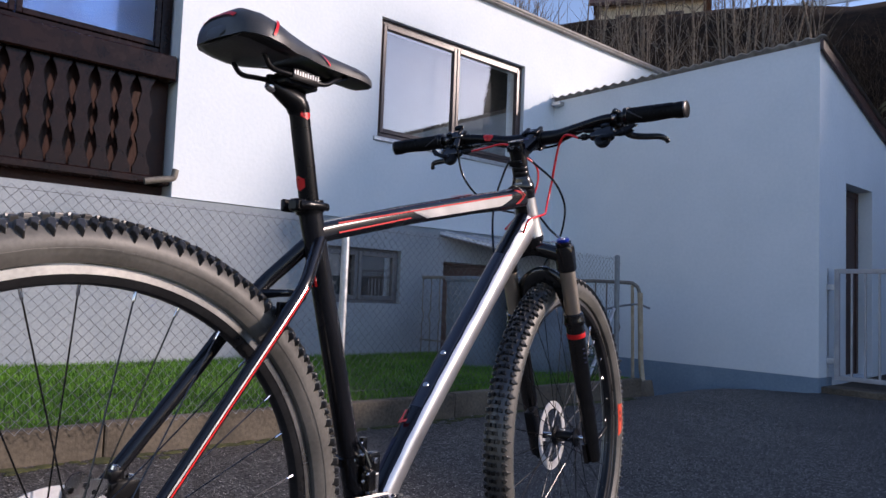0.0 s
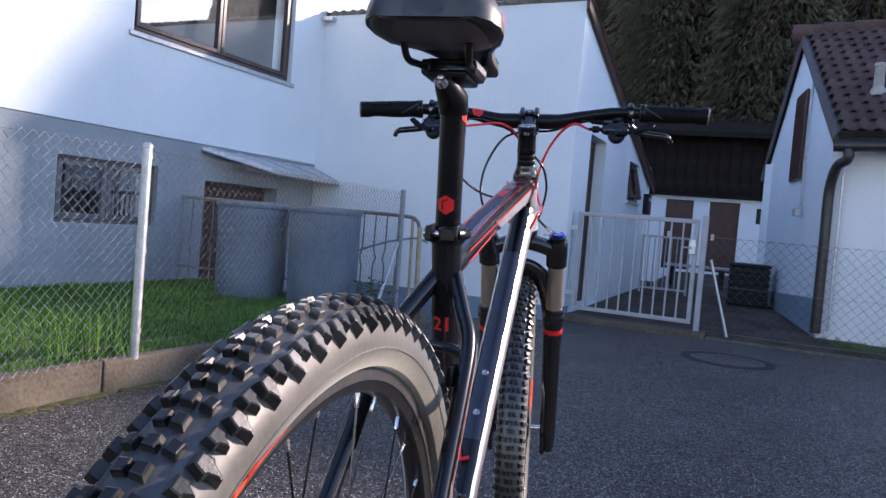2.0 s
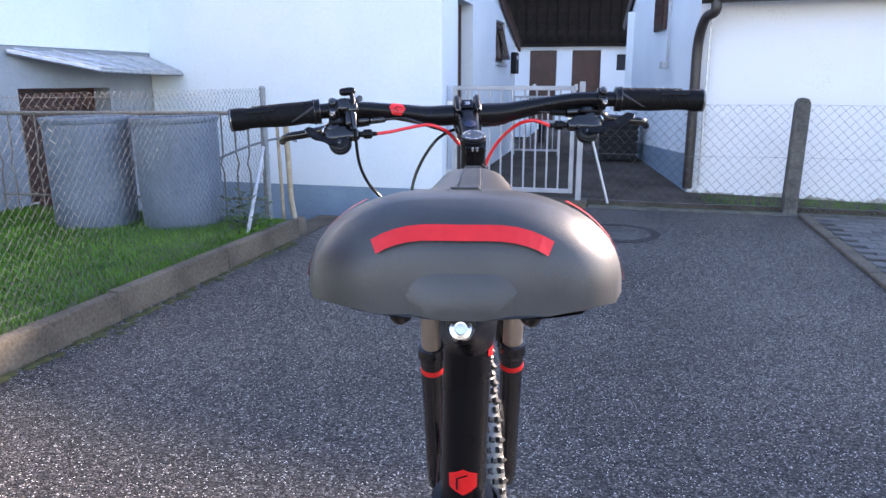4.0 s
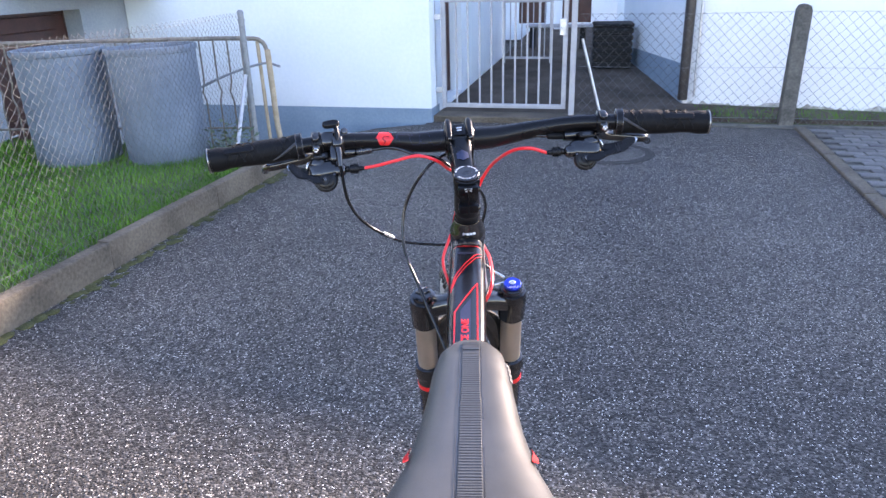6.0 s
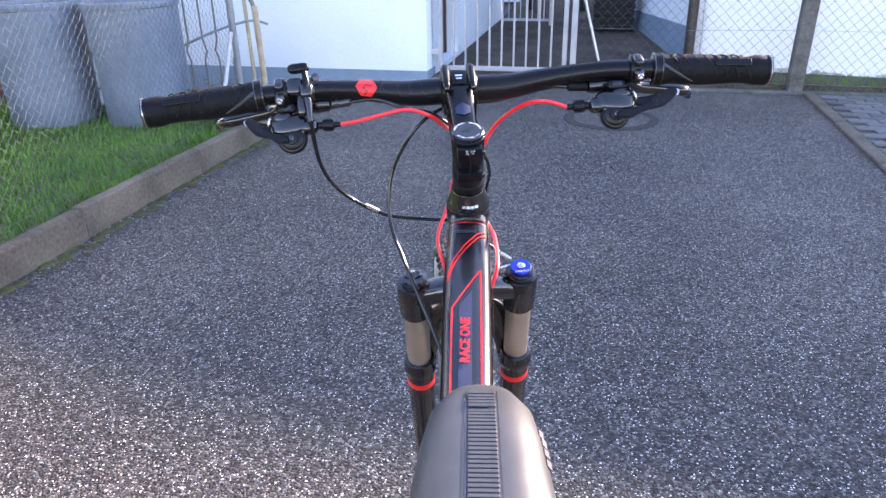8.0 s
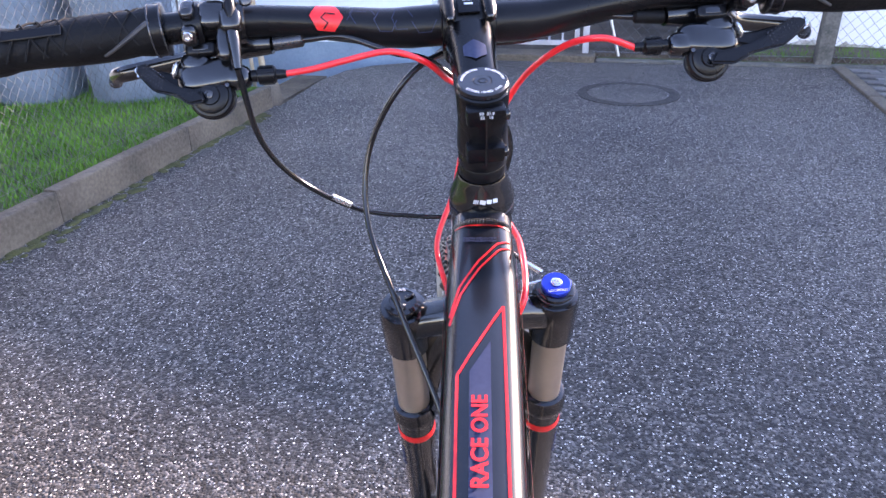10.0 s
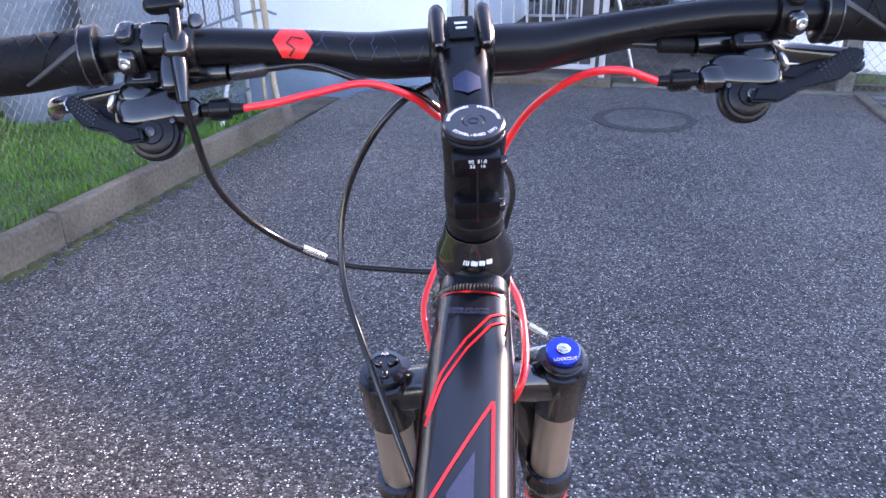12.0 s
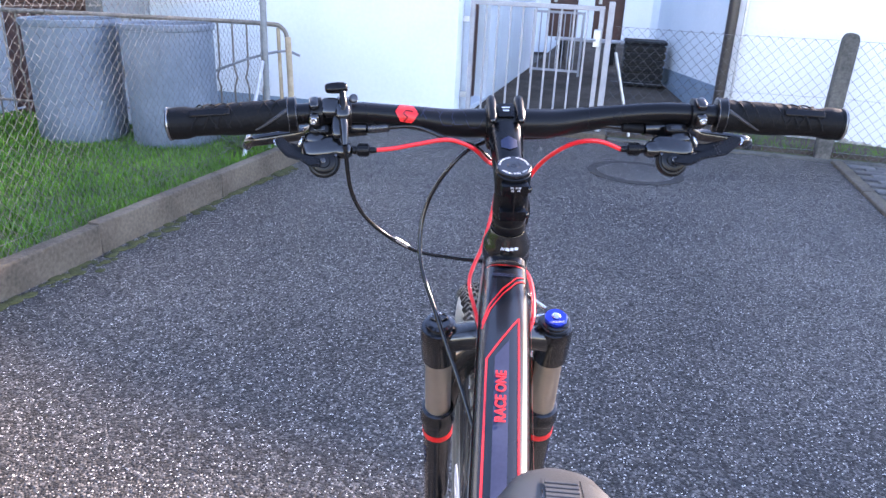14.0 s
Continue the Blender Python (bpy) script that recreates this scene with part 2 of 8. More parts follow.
def tube(bm, pts, radii, sides=12, cap=True, flat=None):
    """A tube along points; radii: one, or one a point; flat: (width, height) factors a point or once for all."""
    fr = frames_along(pts)
    if not hasattr(radii, "__len__"):
        radii = [radii] * len(fr)
    rings = []
    for i, (p, t, n, s) in enumerate(fr):
        fx, fy = (1, 1) if flat is None else (flat[i] if hasattr(flat[0], "__len__") else flat)
        rings.append([bm.verts.new(p + (s * math.cos(a) * fx + n * math.sin(a) * fy) * radii[i]) for a in (2 * math.pi * k / sides for k in range(sides))])
    for a, b in zip(rings, rings[1:]):
        for k in range(sides):
            bm.faces.new((a[k], a[(k + 1) % sides], b[(k + 1) % sides], b[k]))
    if cap:
        bm.faces.new(rings[0][::-1])
        bm.faces.new(rings[-1])
    return bm


def smooth_line(pts, n=8):
    """A Catmull-Rom line through the points."""
    p = [Vector(q) for q in pts]
    p = [p[0] * 2 - p[1]] + p + [p[-1] * 2 - p[-2]]
    out = []
    for i in range(1, len(p) - 2):
        for k in range(n):
            t = k / n
            a, b, c, d = p[i - 1], p[i], p[i + 1], p[i + 2]
            out.append(0.5 * (2 * b + (c - a) * t + (2 * a - 5 * b + 4 * c - d) * t * t + (3 * b - a - 3 * c + d) * t ** 3))
    return out + [p[-2]]


def lathe(bm, profile, seg=32, m=None, closed=False):
    """Turns a profile of (radius, height) about z."""
    rings = []
    for r, z in profile:
        ring = []
        for k in range(seg):
            a = 2 * math.pi * k / seg
            q = Vector((r * math.cos(a), r * math.sin(a), z))
            ring.append(bm.verts.new(m @ q if m is not None else q))
        rings.append(ring)
    pairs = list(zip(rings, rings[1:])) + ([(rings[-1], rings[0])] if closed else [])
    for a, b in pairs:
        for k in range(seg):
            bm.faces.new((a[k], a[(k + 1) % seg], b[(k + 1) % seg], b[k]))
    if not closed:
        bm.faces.new(rings[0][::-1])
        bm.faces.new(rings[-1])
    return bm


def prism(bm, poly, lo, hi, axis="z", m=None):
    """A polygon of (p, q) drawn out along an axis."""
    def at(p, q, h):
        v = Vector({"z": (p, q, h), "y": (p, h, q), "x": (h, p, q)}[axis])
        return m @ v if m is not None else v
    a = [bm.verts.new(at(p, q, lo)) for p, q in poly]
    b = [bm.verts.new(at(p, q, hi)) for p, q in poly]
    bm.faces.new(a[::-1])
    bm.faces.new(b)
    for k in range(len(poly)):
        j = (k + 1) % len(poly)
        bm.faces.new((a[k], a[j], b[j], b[k]))
    return bm


def aim(p, q):
    """The pose at p whose z axis points to q."""
    d = (Vector(q) - Vector(p)).normalized()
    return Matrix.Translation(p) @ d.to_track_quat("Z", "Y").to_matrix().to_4x4()

# ---- the yard: a grid turned to the walls, a to the right along the outbuilding, b away from the camera ----
YARD = pose(-0.39, 6.65, 0, 0, 0, -11.3)


def yard(a, b, z=0.0):
    return YARD @ Vector((a, b, z))


def ring_fill(outer, inner, z=0.0):
    bm = bmesh.new()
    for loop in (outer, inner):
        vs = [bm.verts.new((x, y, z)) for x, y in loop]
        for k in range(len(vs)):
            bm.edges.new((vs[k], vs[(k + 1) % len(vs)]))
    bmesh.ops.triangle_fill(bm, use_beauty=True, edges=bm.edges[:])
    return bm


# the stairwell along the outbuilding: its rim, in yard numbers
PIT = [(-0.62, -1.72), (-0.66, -0.9), (-0.6, -0.55), (-0.45, -0.32), (-0.2, -0.16), (-0.05, -0.1), (-0.05, 0.02), (-3.15, 0.02), (-3.15, -1.72)]
ground = part("ground", ring_fill([(-60, -60), (60, -60), (60, 90), (-60, 90)], [tuple(yard(a, b).xy) for a, b in PIT]), M_ASPHALT)
tagged(ground, "dark grey worn asphalt yard with pale chippings", "ground", kind="structure")

bm = bmesh.new()
box(bm, (-3.15, -1.72, -1.3), (-0.05, 0.1, -1.2))
for i in range(6):
    box(bm, (-1.0 - 0.28 * (i + 1), -1.5, -1.2), (-1.0 - 0.28 * i, 0.0, -0.17 * (i + 1)))
rim = [(a, b) for a, b in PIT[:6]]
for (p, q), (r, s) in zip(rim, rim[1:]):
    v = [bm.verts.new((x, y, z)) for x, y, z in ((p, q, -0.003), (r, s, -0.003), (r, s, -1.25), (p, q, -1.25))]
    bm.faces.new(v)
stairwell = part("stairwell", bm, M_KERB, m=YARD)
tagged(stairwell, "weathered concrete cellar steps sunk beside the wall", "stairs", kind="structure")

# lawn behind the kerb, up to the house
LAWN_Z = 0.13
lawn = part("lawn", new_box((-3.12, -16, -0.2), (-0.727, -1.74, LAWN_Z)), M_SOIL, m=YARD)
tagged(lawn, "earth of the lawn under short green grass", "lawn", kind="structure")


def kerb_stone(length):
    bm = new_box((-0.012, 0.003, -0.1), (0.055, length - 0.003, 0.142), 0.010, 2)
    for v in bm.verts:
        v.co.x += 0.006 * noise.noise(v.co * 7)
        v.co.z += 0.006 * noise.noise(v.co * 5 + Vector((3, 1, 2)))
    return bm


kerb = tagged(thing("kerb", YARD), "weathered concrete kerb edging the lawn with moss at its foot", "kerb", kind="structure")
stone = part("kerb_stone", kerb_stone(1.0), M_KERB, kerb, m=pose(-0.71, -2.74, 0))
for i in range(1, 12):
    again(stone, "kerb_stone", pose(-0.71 + 0.004 * (i % 3 - 1), -2.74 - i, 0.004 * (i % 2)), kerb)
part("kerb_stone", new_box((-0.012, 0, -0.1), (0.055, 0.3, 0.12), 0.02, 2), M_KERB, kerb, m=pose(-0.72, -1.74, -0.02, 0, -9, 12))

rnd = random.Random(5)
bm = bmesh.new()
for i in range(420):
    b = -1.9 - 7 * rnd.random()
    a = -0.645 + abs(rnd.gauss(0, 0.03)) * (1 + 0.6 * math.sin(b * 3))
    r = 0.008 + 0.02 * rnd.random()
    bmesh.ops.create_icosphere(bm, subdivisions=1, radius=r, matrix=Matrix.Translation((a, b, 0.0)) @ Matrix.Diagonal((1.3, 1.6, 0.35, 1)))
moss = part("moss", bm, M_MOSS, m=YARD)
tagged(moss, "yellow green moss along the foot of the kerb", "moss", kind="stuff")


def blade(bm, x, y, z, h, lean, turn, w):
    dx, dy = math.cos(turn), math.sin(turn)
    p = [(x - dy * w, y + dx * w, z), (x + dy * w, y - dx * w, z)]
    q = [(x - dy * w * 0.7 + dx * lean * 0.4, y + dx * w * 0.7 + dy * lean * 0.4, z + h * 0.6), (x + dy * w * 0.7 + dx * lean * 0.4, y - dx * w * 0.7 + dy * lean * 0.4, z + h * 0.6)]
    tip = (x + dx * lean, y + dy * lean, z + h)
    v = [bm.verts.new(c) for c in (*p, q[1], q[0], tip)]
    bm.faces.new((v[0], v[1], v[2], v[3]))
    bm.faces.new((v[3], v[2], v[4]))


bm = bmesh.new()
for i in range(82000):
    b = -1.76 - 6.6 * rnd.random() ** 1.15
    a = -0.722 - 2.36 * rnd.random()
    h = (0.018 + 0.032 * rnd.random()) * (1 + 0.5 * noise.noise((a * 2, b * 2, 0)))
    blade(bm, a, b, LAWN_Z - 0.005, h, h * (0.2 + 0.7 * rnd.random()), rnd.random() * 6.283, 0.0015 + 0.0014 * rnd.random())
for i in range(90):
    a, b = -0.79 - 0.1 * rnd.random(), -4.4 - 0.5 * rnd.random()
    h = 0.14 + 0.16 * rnd.random()
    blade(bm, a, b, LAWN_Z - 0.005, h, h * 0.35 * rnd.random(), rnd.random() * 6.283, 0.003)
grass = part("grass", bm, M_GRASS, m=YARD)
tagged(grass, "short bright green lawn grass with a few tall tufts", "grass", kind="stuff")


# ---- buildings ----
def wall_with_holes(lo, hi, holes, thick, z0, z1):
    """A wall in the x-z plane, y from 0 to thick behind it, with holes (x0, x1, z0, z1) right through."""
    xs = sorted({lo, hi, *[h[0] for h in holes], *[h[1] for h in holes]})
    zs = sorted({z0, z1, *[h[2] for h in holes], *[h[3] for h in holes]})
    bm = bmesh.new()
    inside = lambda x, z: any(h[0] < x < h[1] and h[2] < z < h[3] for h in holes)
    solid = {(i, j) for i in range(len(xs) - 1) for j in range(len(zs) - 1) if not inside((xs[i] + xs[i + 1]) / 2, (zs[j] + zs[j + 1]) / 2)}
    cache = {}

    def v(i, j, k):
        if (i, j, k) not in cache:
            cache[i, j, k] = bm.verts.new((xs[i], thick * k, zs[j]))
        return cache[i, j, k]
    for i, j in solid:
        for k in (0, 1):
            bm.faces.new((v(i, j, k), v(i + 1, j, k), v(i + 1, j + 1, k), v(i, j + 1, k)))
        for di, dj, e in ((-1, 0, ((0, 0), (0, 1))), (1, 0, ((1, 0), (1, 1))), (0, -1, ((0, 0), (1, 0))), (0, 1, ((0, 1), (1, 1)))):
            if (i + di, j + dj) not in solid:
                (p, q), (r, s) = e
                bm.faces.new((v(i + p, j + q, 0), v(i + r, j + s, 0), v(i + r, j + s, 1), v(i + p, j + q, 1)))
    return bm


def window_unit(parent, w, h, m, leaves=2, frame_mat=None, t=0.06, sill=True, back=M_ROOM_SHADE, depth=0.07, pane=M_GLASS, tilt=0):
    """A framed window w by h standing in the x-z plane at m, its face towards -y."""
    fm = frame_mat or M_FRAME_WOOD
    bm = bmesh.new()
    for lo, hi in (((0, 0, 0), (t, depth, h)), ((w - t, 0, 0), (w, depth, h)), ((t, 0, 0), (w - t, depth, t)), ((t, 0, h - t), (w - t, depth, h))):
        box(bm, lo, hi, 0.006)
    fr = part("window_frame", bm, fm, parent, m=m)
    lw = (w - 2 * t) / leaves
    for i in range(leaves):
        x0 = t + lw * i
        s = 0.045
        bm = bmesh.new()
        for lo, hi in (((x0 + .003, -0.015, t), (x0 + s, 0.045, h - t)), ((x0 + lw - s, -0.015, t), (x0 + lw - .003, 0.045, h - t)), ((x0 + s, -0.015, t), (x0 + lw - s, 0.045, t + s)), ((x0 + s, -0.015, h - t - s), (x0 + lw - s, 0.045, h - t))):
            box(bm, lo, hi, 0.005)
        sash = part("sash", bm, fm, parent, m=m @ pose(0, 0, h - t, -tilt, 0, 0) @ pose(0, 0, t - h))
        glazing = part("pane", new_box((x0 + s - .002, 0.012, t + s - .002), (x0 + lw - s + .002, 0.018, h - t - s + .002)), pane, sash)
        glazing.visible_shadow = False
    # no room is built: a sheet behind the glass carries its painted tone
    part("painted_backdrop", new_box((t, depth + 0.12, t), (w - t, depth + 0.14, h - t)), back, parent, m=m)
    if sill:
        part("window_sill", new_box((-0.05, -0.07, -0.05), (w + 0.05, depth, -0.003), 0.008), M_GALV, parent, m=m)
    return fr


# outbuilding: its front at b = 0, its right side going back along a = 0
OUT_H = 3.16
W_OUT = 3.1
front = part("wall_outbuilding_front", new_box((-W_OUT, 0.0, 0.132), (0.0, 0.3, OUT_H)), M_PLASTER, m=YARD)
tagged(front, "white plastered outbuilding wall in blue shade", "wall", kind="structure")
plinth = part("plinth_outbuilding", new_box((-W_OUT, 0.003, -1.25), (0.0, 0.3, 0.13)), M_PLINTH, m=YARD)
tagged(plinth, "blue-grey painted plinth of the outbuilding wall", "wall", kind="structure")
SIDE = YARD @ pose(0, 0.3, 0, 0, 0, 90)       # x runs back along the right side, y into the building
SIDE_L = 4.0
bm = wall_with_holes(0.0, SIDE_L, [(0.33, 1.04, 0.1, 1.95), (2.4, 3.1, 1.38, 1.9)], 0.28, -0.05, OUT_H)
for v in bm.verts:
    if v.co.z > OUT_H - 0.2:
        v.co.z -= 0.33 * v.co.x
side = part("wall_outbuilding_side", bm, M_PLASTER, m=SIDE)
tagged(side, "white plastered side wall with a door and a small window", "wall", kind="structure")
back = part("wall_outbuilding_back", new_box((-W_OUT, 4.0, -0.05), (-0.282, 4.298, 1.8)), M_PLASTER, m=YARD)
tagged(back, "plain white back wall", "wall", kind="structure")

def door_leaf(name, w, h, m, label, kind="structure"):
    d = tagged(thing(name, m), label, "door", kind=kind)
    bm = new_box((0, 0, 0), (w, 0.045, h), 0.004)
    for i in range(2):
        box(bm, (0.12, -0.012, 0.15 + i * h * 0.5), (w - 0.12, 0.01, h * 0.5 - 0.08 + i * h * 0.48), 0.01)
    part("door_leaf", bm, M_DOOR, d)
    bm = bmesh.new()
    for lo, hi in (((-0.06, -0.01, 0), (-0.002, 0.07, h + 0.06)), ((w + 0.002, -0.01, 0), (w + 0.06, 0.07, h + 0.06)), ((-0.002, -0.01, h + 0.002), (w + 0.002, 0.07, h + 0.06))):
        box(bm, lo, hi, 0.004)
    part("door_frame", bm, M_DOOR, d)
    bm = bmesh.new()
    box(bm, (0.06, -0.012, h * 0.46), (0.1, 0.0, h * 0.56), 0.003)
    tube(bm, [(0.08, -0.01, h * 0.52), (0.08, -0.05, h * 0.52), (0.1, -0.055, h * 0.52), (0.2, -0.05, h * 0.52)], 0.009, 8)
    part("door_handle", bm, M_GALV, d, "steel lever handle", True)
    return d


door_leaf("door_1", 0.59, 1.78, SIDE @ pose(0.39, 0.14, 0.1), "dark brown wooden side door set into the white wall")
sw = tagged(thing("window_1", SIDE), "small tilted-open window in the side wall", "window", kind="structure")
window_unit(sw, 0.69, 0.51, pose(2.405, 0.04, 1.385), leaves=1, t=0.035, tilt=13)

# roof of the outbuilding: corrugated sheets, falling to the back
bm = bmesh.new()
n, reach = 200, 4.5
top, low = [], []
for i in range(n + 1):
    a = -W_OUT - 0.02 + (W_OUT + 0.09) * i / n
    w = 0.011 * math.sin(2 * math.pi * a / 0.124)
    z = OUT_H + 0.022
    for rows, dz in ((top, 0.0), (low, -0.008)):
        rows.append([bm.verts.new((a, b, z + w + dz - 0.33 * b)) for b in (-0.05, 2.0, reach)])
for rows in (top, low):
    for p, q in zip(rows, rows[1:]):
        for k in range(2):
            bm.faces.new((p[k], q[k], q[k + 1], p[k + 1]))
for p, q, r, s in zip(top, top[1:], low, low[1:]):
    bm.faces.new((p[0], q[0], s[0], r[0]))
roof = part("roof_outbuilding", bm, M_ETERNIT, m=YARD)
tagged(roof, "weathered corrugated fibre cement roof edge", "roof", kind="structure")
bm = bmesh.new()
prism(bm, [(-0.04, OUT_H + 0.012), (4.5, OUT_H - 0.33 * 4.5), (4.5, OUT_H - 0.10 - 0.33 * 4.5), (-0.04, OUT_H - 0.08)], 0.015, 0.045, "x")
verge = part("verge_board", bm, M_DOOR, m=YARD)
tagged(verge, "reddish brown verge board under the roof edge", "trim", kind="structure")
bm = new_box((-W_OUT + 0.02, -0.09, OUT_H - 0.08), (-W_OUT + 0.16, -0.004, OUT_H - 0.03), 0.01)
tube(bm, [(-W_OUT + 0.05, -0.05, OUT_H - 0.04), (-W_OUT + 0.02, -0.06, OUT_H + 0.08)], 0.006, 6)
br = part("roof_bracket", bm, M_GALV, m=YARD)
tagged(br, "small grey bracket at the roof's low corner", "bracket", kind="structure")

# main house: its wall at a = -3.1 runs along b
HOUSE = YARD @ pose(-W_OUT, 0.0, 0, 0, 0, 90)      # x runs along b, y into the house
HB = 1.43                                            # top of the plinth
h_wall = part("wall_house", wall_with_holes(-4.62, 6.0, [(-2.65, -0.55, 2.27, 3.47)], 0.35, HB, 4.05), M_PLASTER, m=HOUSE)
tagged(h_wall, "white rough plastered house wall", "wall", kind="structure")
h_plinth = part("plinth_house", wall_with_holes(-12.0, 6.0, [(-3.26, -2.28, 0.63, 1.16), (-1.71, -0.63, -1.0, 1.09)], 0.35, -1.25, HB - 0.003), M_PLINTH_GREY, m=HOUSE @ pose(0, 0.012, 0))
tagged(h_plinth, "blue-grey painted cellar plinth of the house", "wall", kind="structure")
bm = new_box((-4.7, -0.06, 4.053), (6.2, 0.4, 4.085))
box(bm, (-4.7, -0.075, 4.07), (6.2, -0.058, 4.10), 0.004)
roof_h = part("roof_house", bm, M_ETERNIT, m=HOUSE)
tagged(roof_h, "thin grey roof edge of the house", "roof", kind="structure")
hw = tagged(thing("window_2", HOUSE), "large two-leaf brown framed window reflecting the sky", "window", kind="structure")
window_unit(hw, 2.1, 1.2, pose(-2.65, 0.05, 2.27), leaves=2, t=0.05)
cw = tagged(thing("window_3", HOUSE), "small cellar window with grey frames", "window", kind="structure")
window_unit(cw, 0.98, 0.53, pose(-3.26, 0.06, 0.63), leaves=2, t=0.03, sill=False, frame_mat=M_GREYFRAME)
door_leaf("door_2", 1.06, 1.95, HOUSE @ pose(-1.70, 0.2, -0.9), "dark brown cellar door below the canopy")

# loggia with a carved balustrade, beside the white wall
LOG = HOUSE @ pose(0, 0.05, 0)
bm = bmesh.new()
box(bm, (-9.0, -0.03, 1.515), (-4.63, 0.12, 1.58), 0.01)
box(bm, (-9.0, -0.04, 2.36), (-4.63, 0.1, 2.56), 0.012)
log_rail = tagged(thing("balcony", LOG), "dark brown carved wooden balcony balustrade", "balcony")
part("rail", bm, M_BROWN, log_rail)
part("backing", new_box((-9.0, 0.14, 1.4), (-4.63, 0.2, 2.5)), M_REDWOOD, log_rail, "reddish brown boards behind the cut-outs")


def baluster():
    prof = [(0.0, .016), (.06, .016), (.1, .05), (.17, .075), (.25, .055), (.31, .02), (.36, .05), (.41, .062), (.46, .05), (.51, .02), (.57, .05), (.66, .078), (.72, .05), (.76, .018), (.78, .018)]
    prof = [(z, 0.0745 - 0.60 * w) for z, w in prof]      # the gap between two boards has the vase's shape
    bm = bmesh.new()
    prism(bm, [(w, z) for z, w in prof] + [(-w, z) for z, w in reversed(prof)], 0.0, 0.035, "y")
    return bm


bal = part("baluster", baluster(), M_BROWN, log_rail, m=pose(-4.755 - 0.0875, 0.02, 1.58))
for i in range(1, 27):
    again(bal, "baluster", pose(-4.755 - 0.0875 - 0.150 * i, 0.02, 1.58), log_rail)
# a blue sheet behind the clear glass paints its reflection
lw = tagged(thing("window_4", LOG), "brown framed loggia windows, their blue reflection painted on a sheet behind", "window", kind="structure")
window_unit(lw, 4.3, 1.5, pose(-8.93, 0.14, 2.56), leaves=4, t=0.09, sill=False, frame_mat=M_BROWN, back=M_BLUE_REFLECT, pane=M_GLASS_CLEAR, depth=0.03)
lp = part("wall_loggia", new_box((-12, 0.3, 1.44), (-4.63, 0.6, 4.05)), M_BROWN, m=LOG)
tagged(lp, "dark brown boarded loggia wall", "wall", kind="structure")
bm = tube(bmesh.new(), smooth_line([(-4.85, -0.05, 1.52), (-4.72, -0.06, 1.55), (-4.64, -0.06, 1.57), (-4.62, -0.06, 1.64)], 6), 0.026, 10)
pipe = part("drain_pipe", bm, M_OLDRAIL, m=HOUSE, smooth=True)
tagged(pipe, "grey plastic drain elbow at the balcony's end", "pipe")

# canopy over the cellar door
can = tagged(thing("canopy", YARD), "grey sheet canopy on a steel frame over the cellar steps", "canopy")
bm = bmesh.new()
for z0, z1 in ((0.0, 0.012),):
    vs = [bm.verts.new(q) for q in ((-3.09, -1.79, 1.385), (-3.09, -0.02, 1.38), (-2.72, -0.02, 1.23), (-2.72, -1.2, 1.25))]
    ws = [bm.verts.new(v.co + Vector((0, 0, 0.014))) for v in vs]
    bm.faces.new(vs[::-1])
    bm.faces.new(ws)
    for k in range(4):
        bm.faces.new((vs[k], vs[(k + 1) % 4], ws[(k + 1) % 4], ws[k]))
sheet = part("sheet", bm, M_GALV, can)
for k in range(5):
    f = 0.04 + 0.23 * k
    p = Vector((-3.085, -1.79 + 1.77 * f, 1.402 - 0.005 * f))
    q = Vector((-2.722, -1.2 + 1.18 * f, 1.267 - 0.02 * f))
    part("seam", tube(bmesh.new(), [p, q], 0.011, 6), M_GALV, sheet)
bm = bmesh.new()
for p, q in (((-3.09, -1.79, 1.37), (-2.72, -1.2, 1.235)), ((-2.72, -1.2, 1.235), (-2.72, -0.02, 1.215)), ((-3.09, -0.6, 1.365), (-2.72, -0.6, 1.225))):
    tube(bm, [p, q], 0.014, 6)
part("canopy_frame", bm, M_GALV, can)

# railing round the cellar steps
rail = tagged(thing("railing", YARD), "old pale painted pipe railing round the cellar steps", "railing")
bm = bmesh.new()
tube(bm, smooth_line([(-3.05, -2.04, 0.91), (-1.9, -1.75, 0.91), (-1.05, -1.535, 0.905), (-0.90, -1.49, 0.88), (-0.86, -1.48, 0.80)], 6), 0.016, 8)
tube(bm, [(-3.05, -2.04, 0.28), (-1.0, -1.525, 0.24)], 0.009, 6)
part("rail", bm, M_OLDRAIL, rail, smooth=True)
post = part("bar", tube(bmesh.new(), [(0, 0, 0.1), (0, 0, 0.45), (0.02, 0, 0.52), (0, 0, 0.6), (0, 0, 0.9)], 0.007, 6), M_OLDRAIL, rail, m=pose(-3.04, -2.037, 0, 0, 0, 14))
for i in range(1, 21):
    again(post, "bar", pose(-3.04 + 0.1 * i, -2.037 + 0.0251 * i, 0, 0, 0, 14 + 180 * (i % 2)), rail)
bm = bmesh.new()
tube(bm, smooth_line([(-0.86, -1.48, 0.82), (-0.855, -1.47, 0.5), (-0.85, -1.46, 0.22), (-0.80, -1.49, 0.02)], 6), 0.022, 10)
tube(bm, [(-0.93, -1.49, 0.88), (-0.91, -1.47, -0.3)], 0.014, 8)
part("end_post", bm, M_RUST, rail, "ochre painted bent end post", True)
part("brace", tube(bmesh.new(), smooth_line([(-1.4, -1.85, 0.52), (-1.1, -1.68, 0.66), (-0.9, -1.49, 0.72), (-0.80, -1.42, 0.69)], 6), 0.010, 6), M_OLDPOST, rail, "dark bent brace", True)


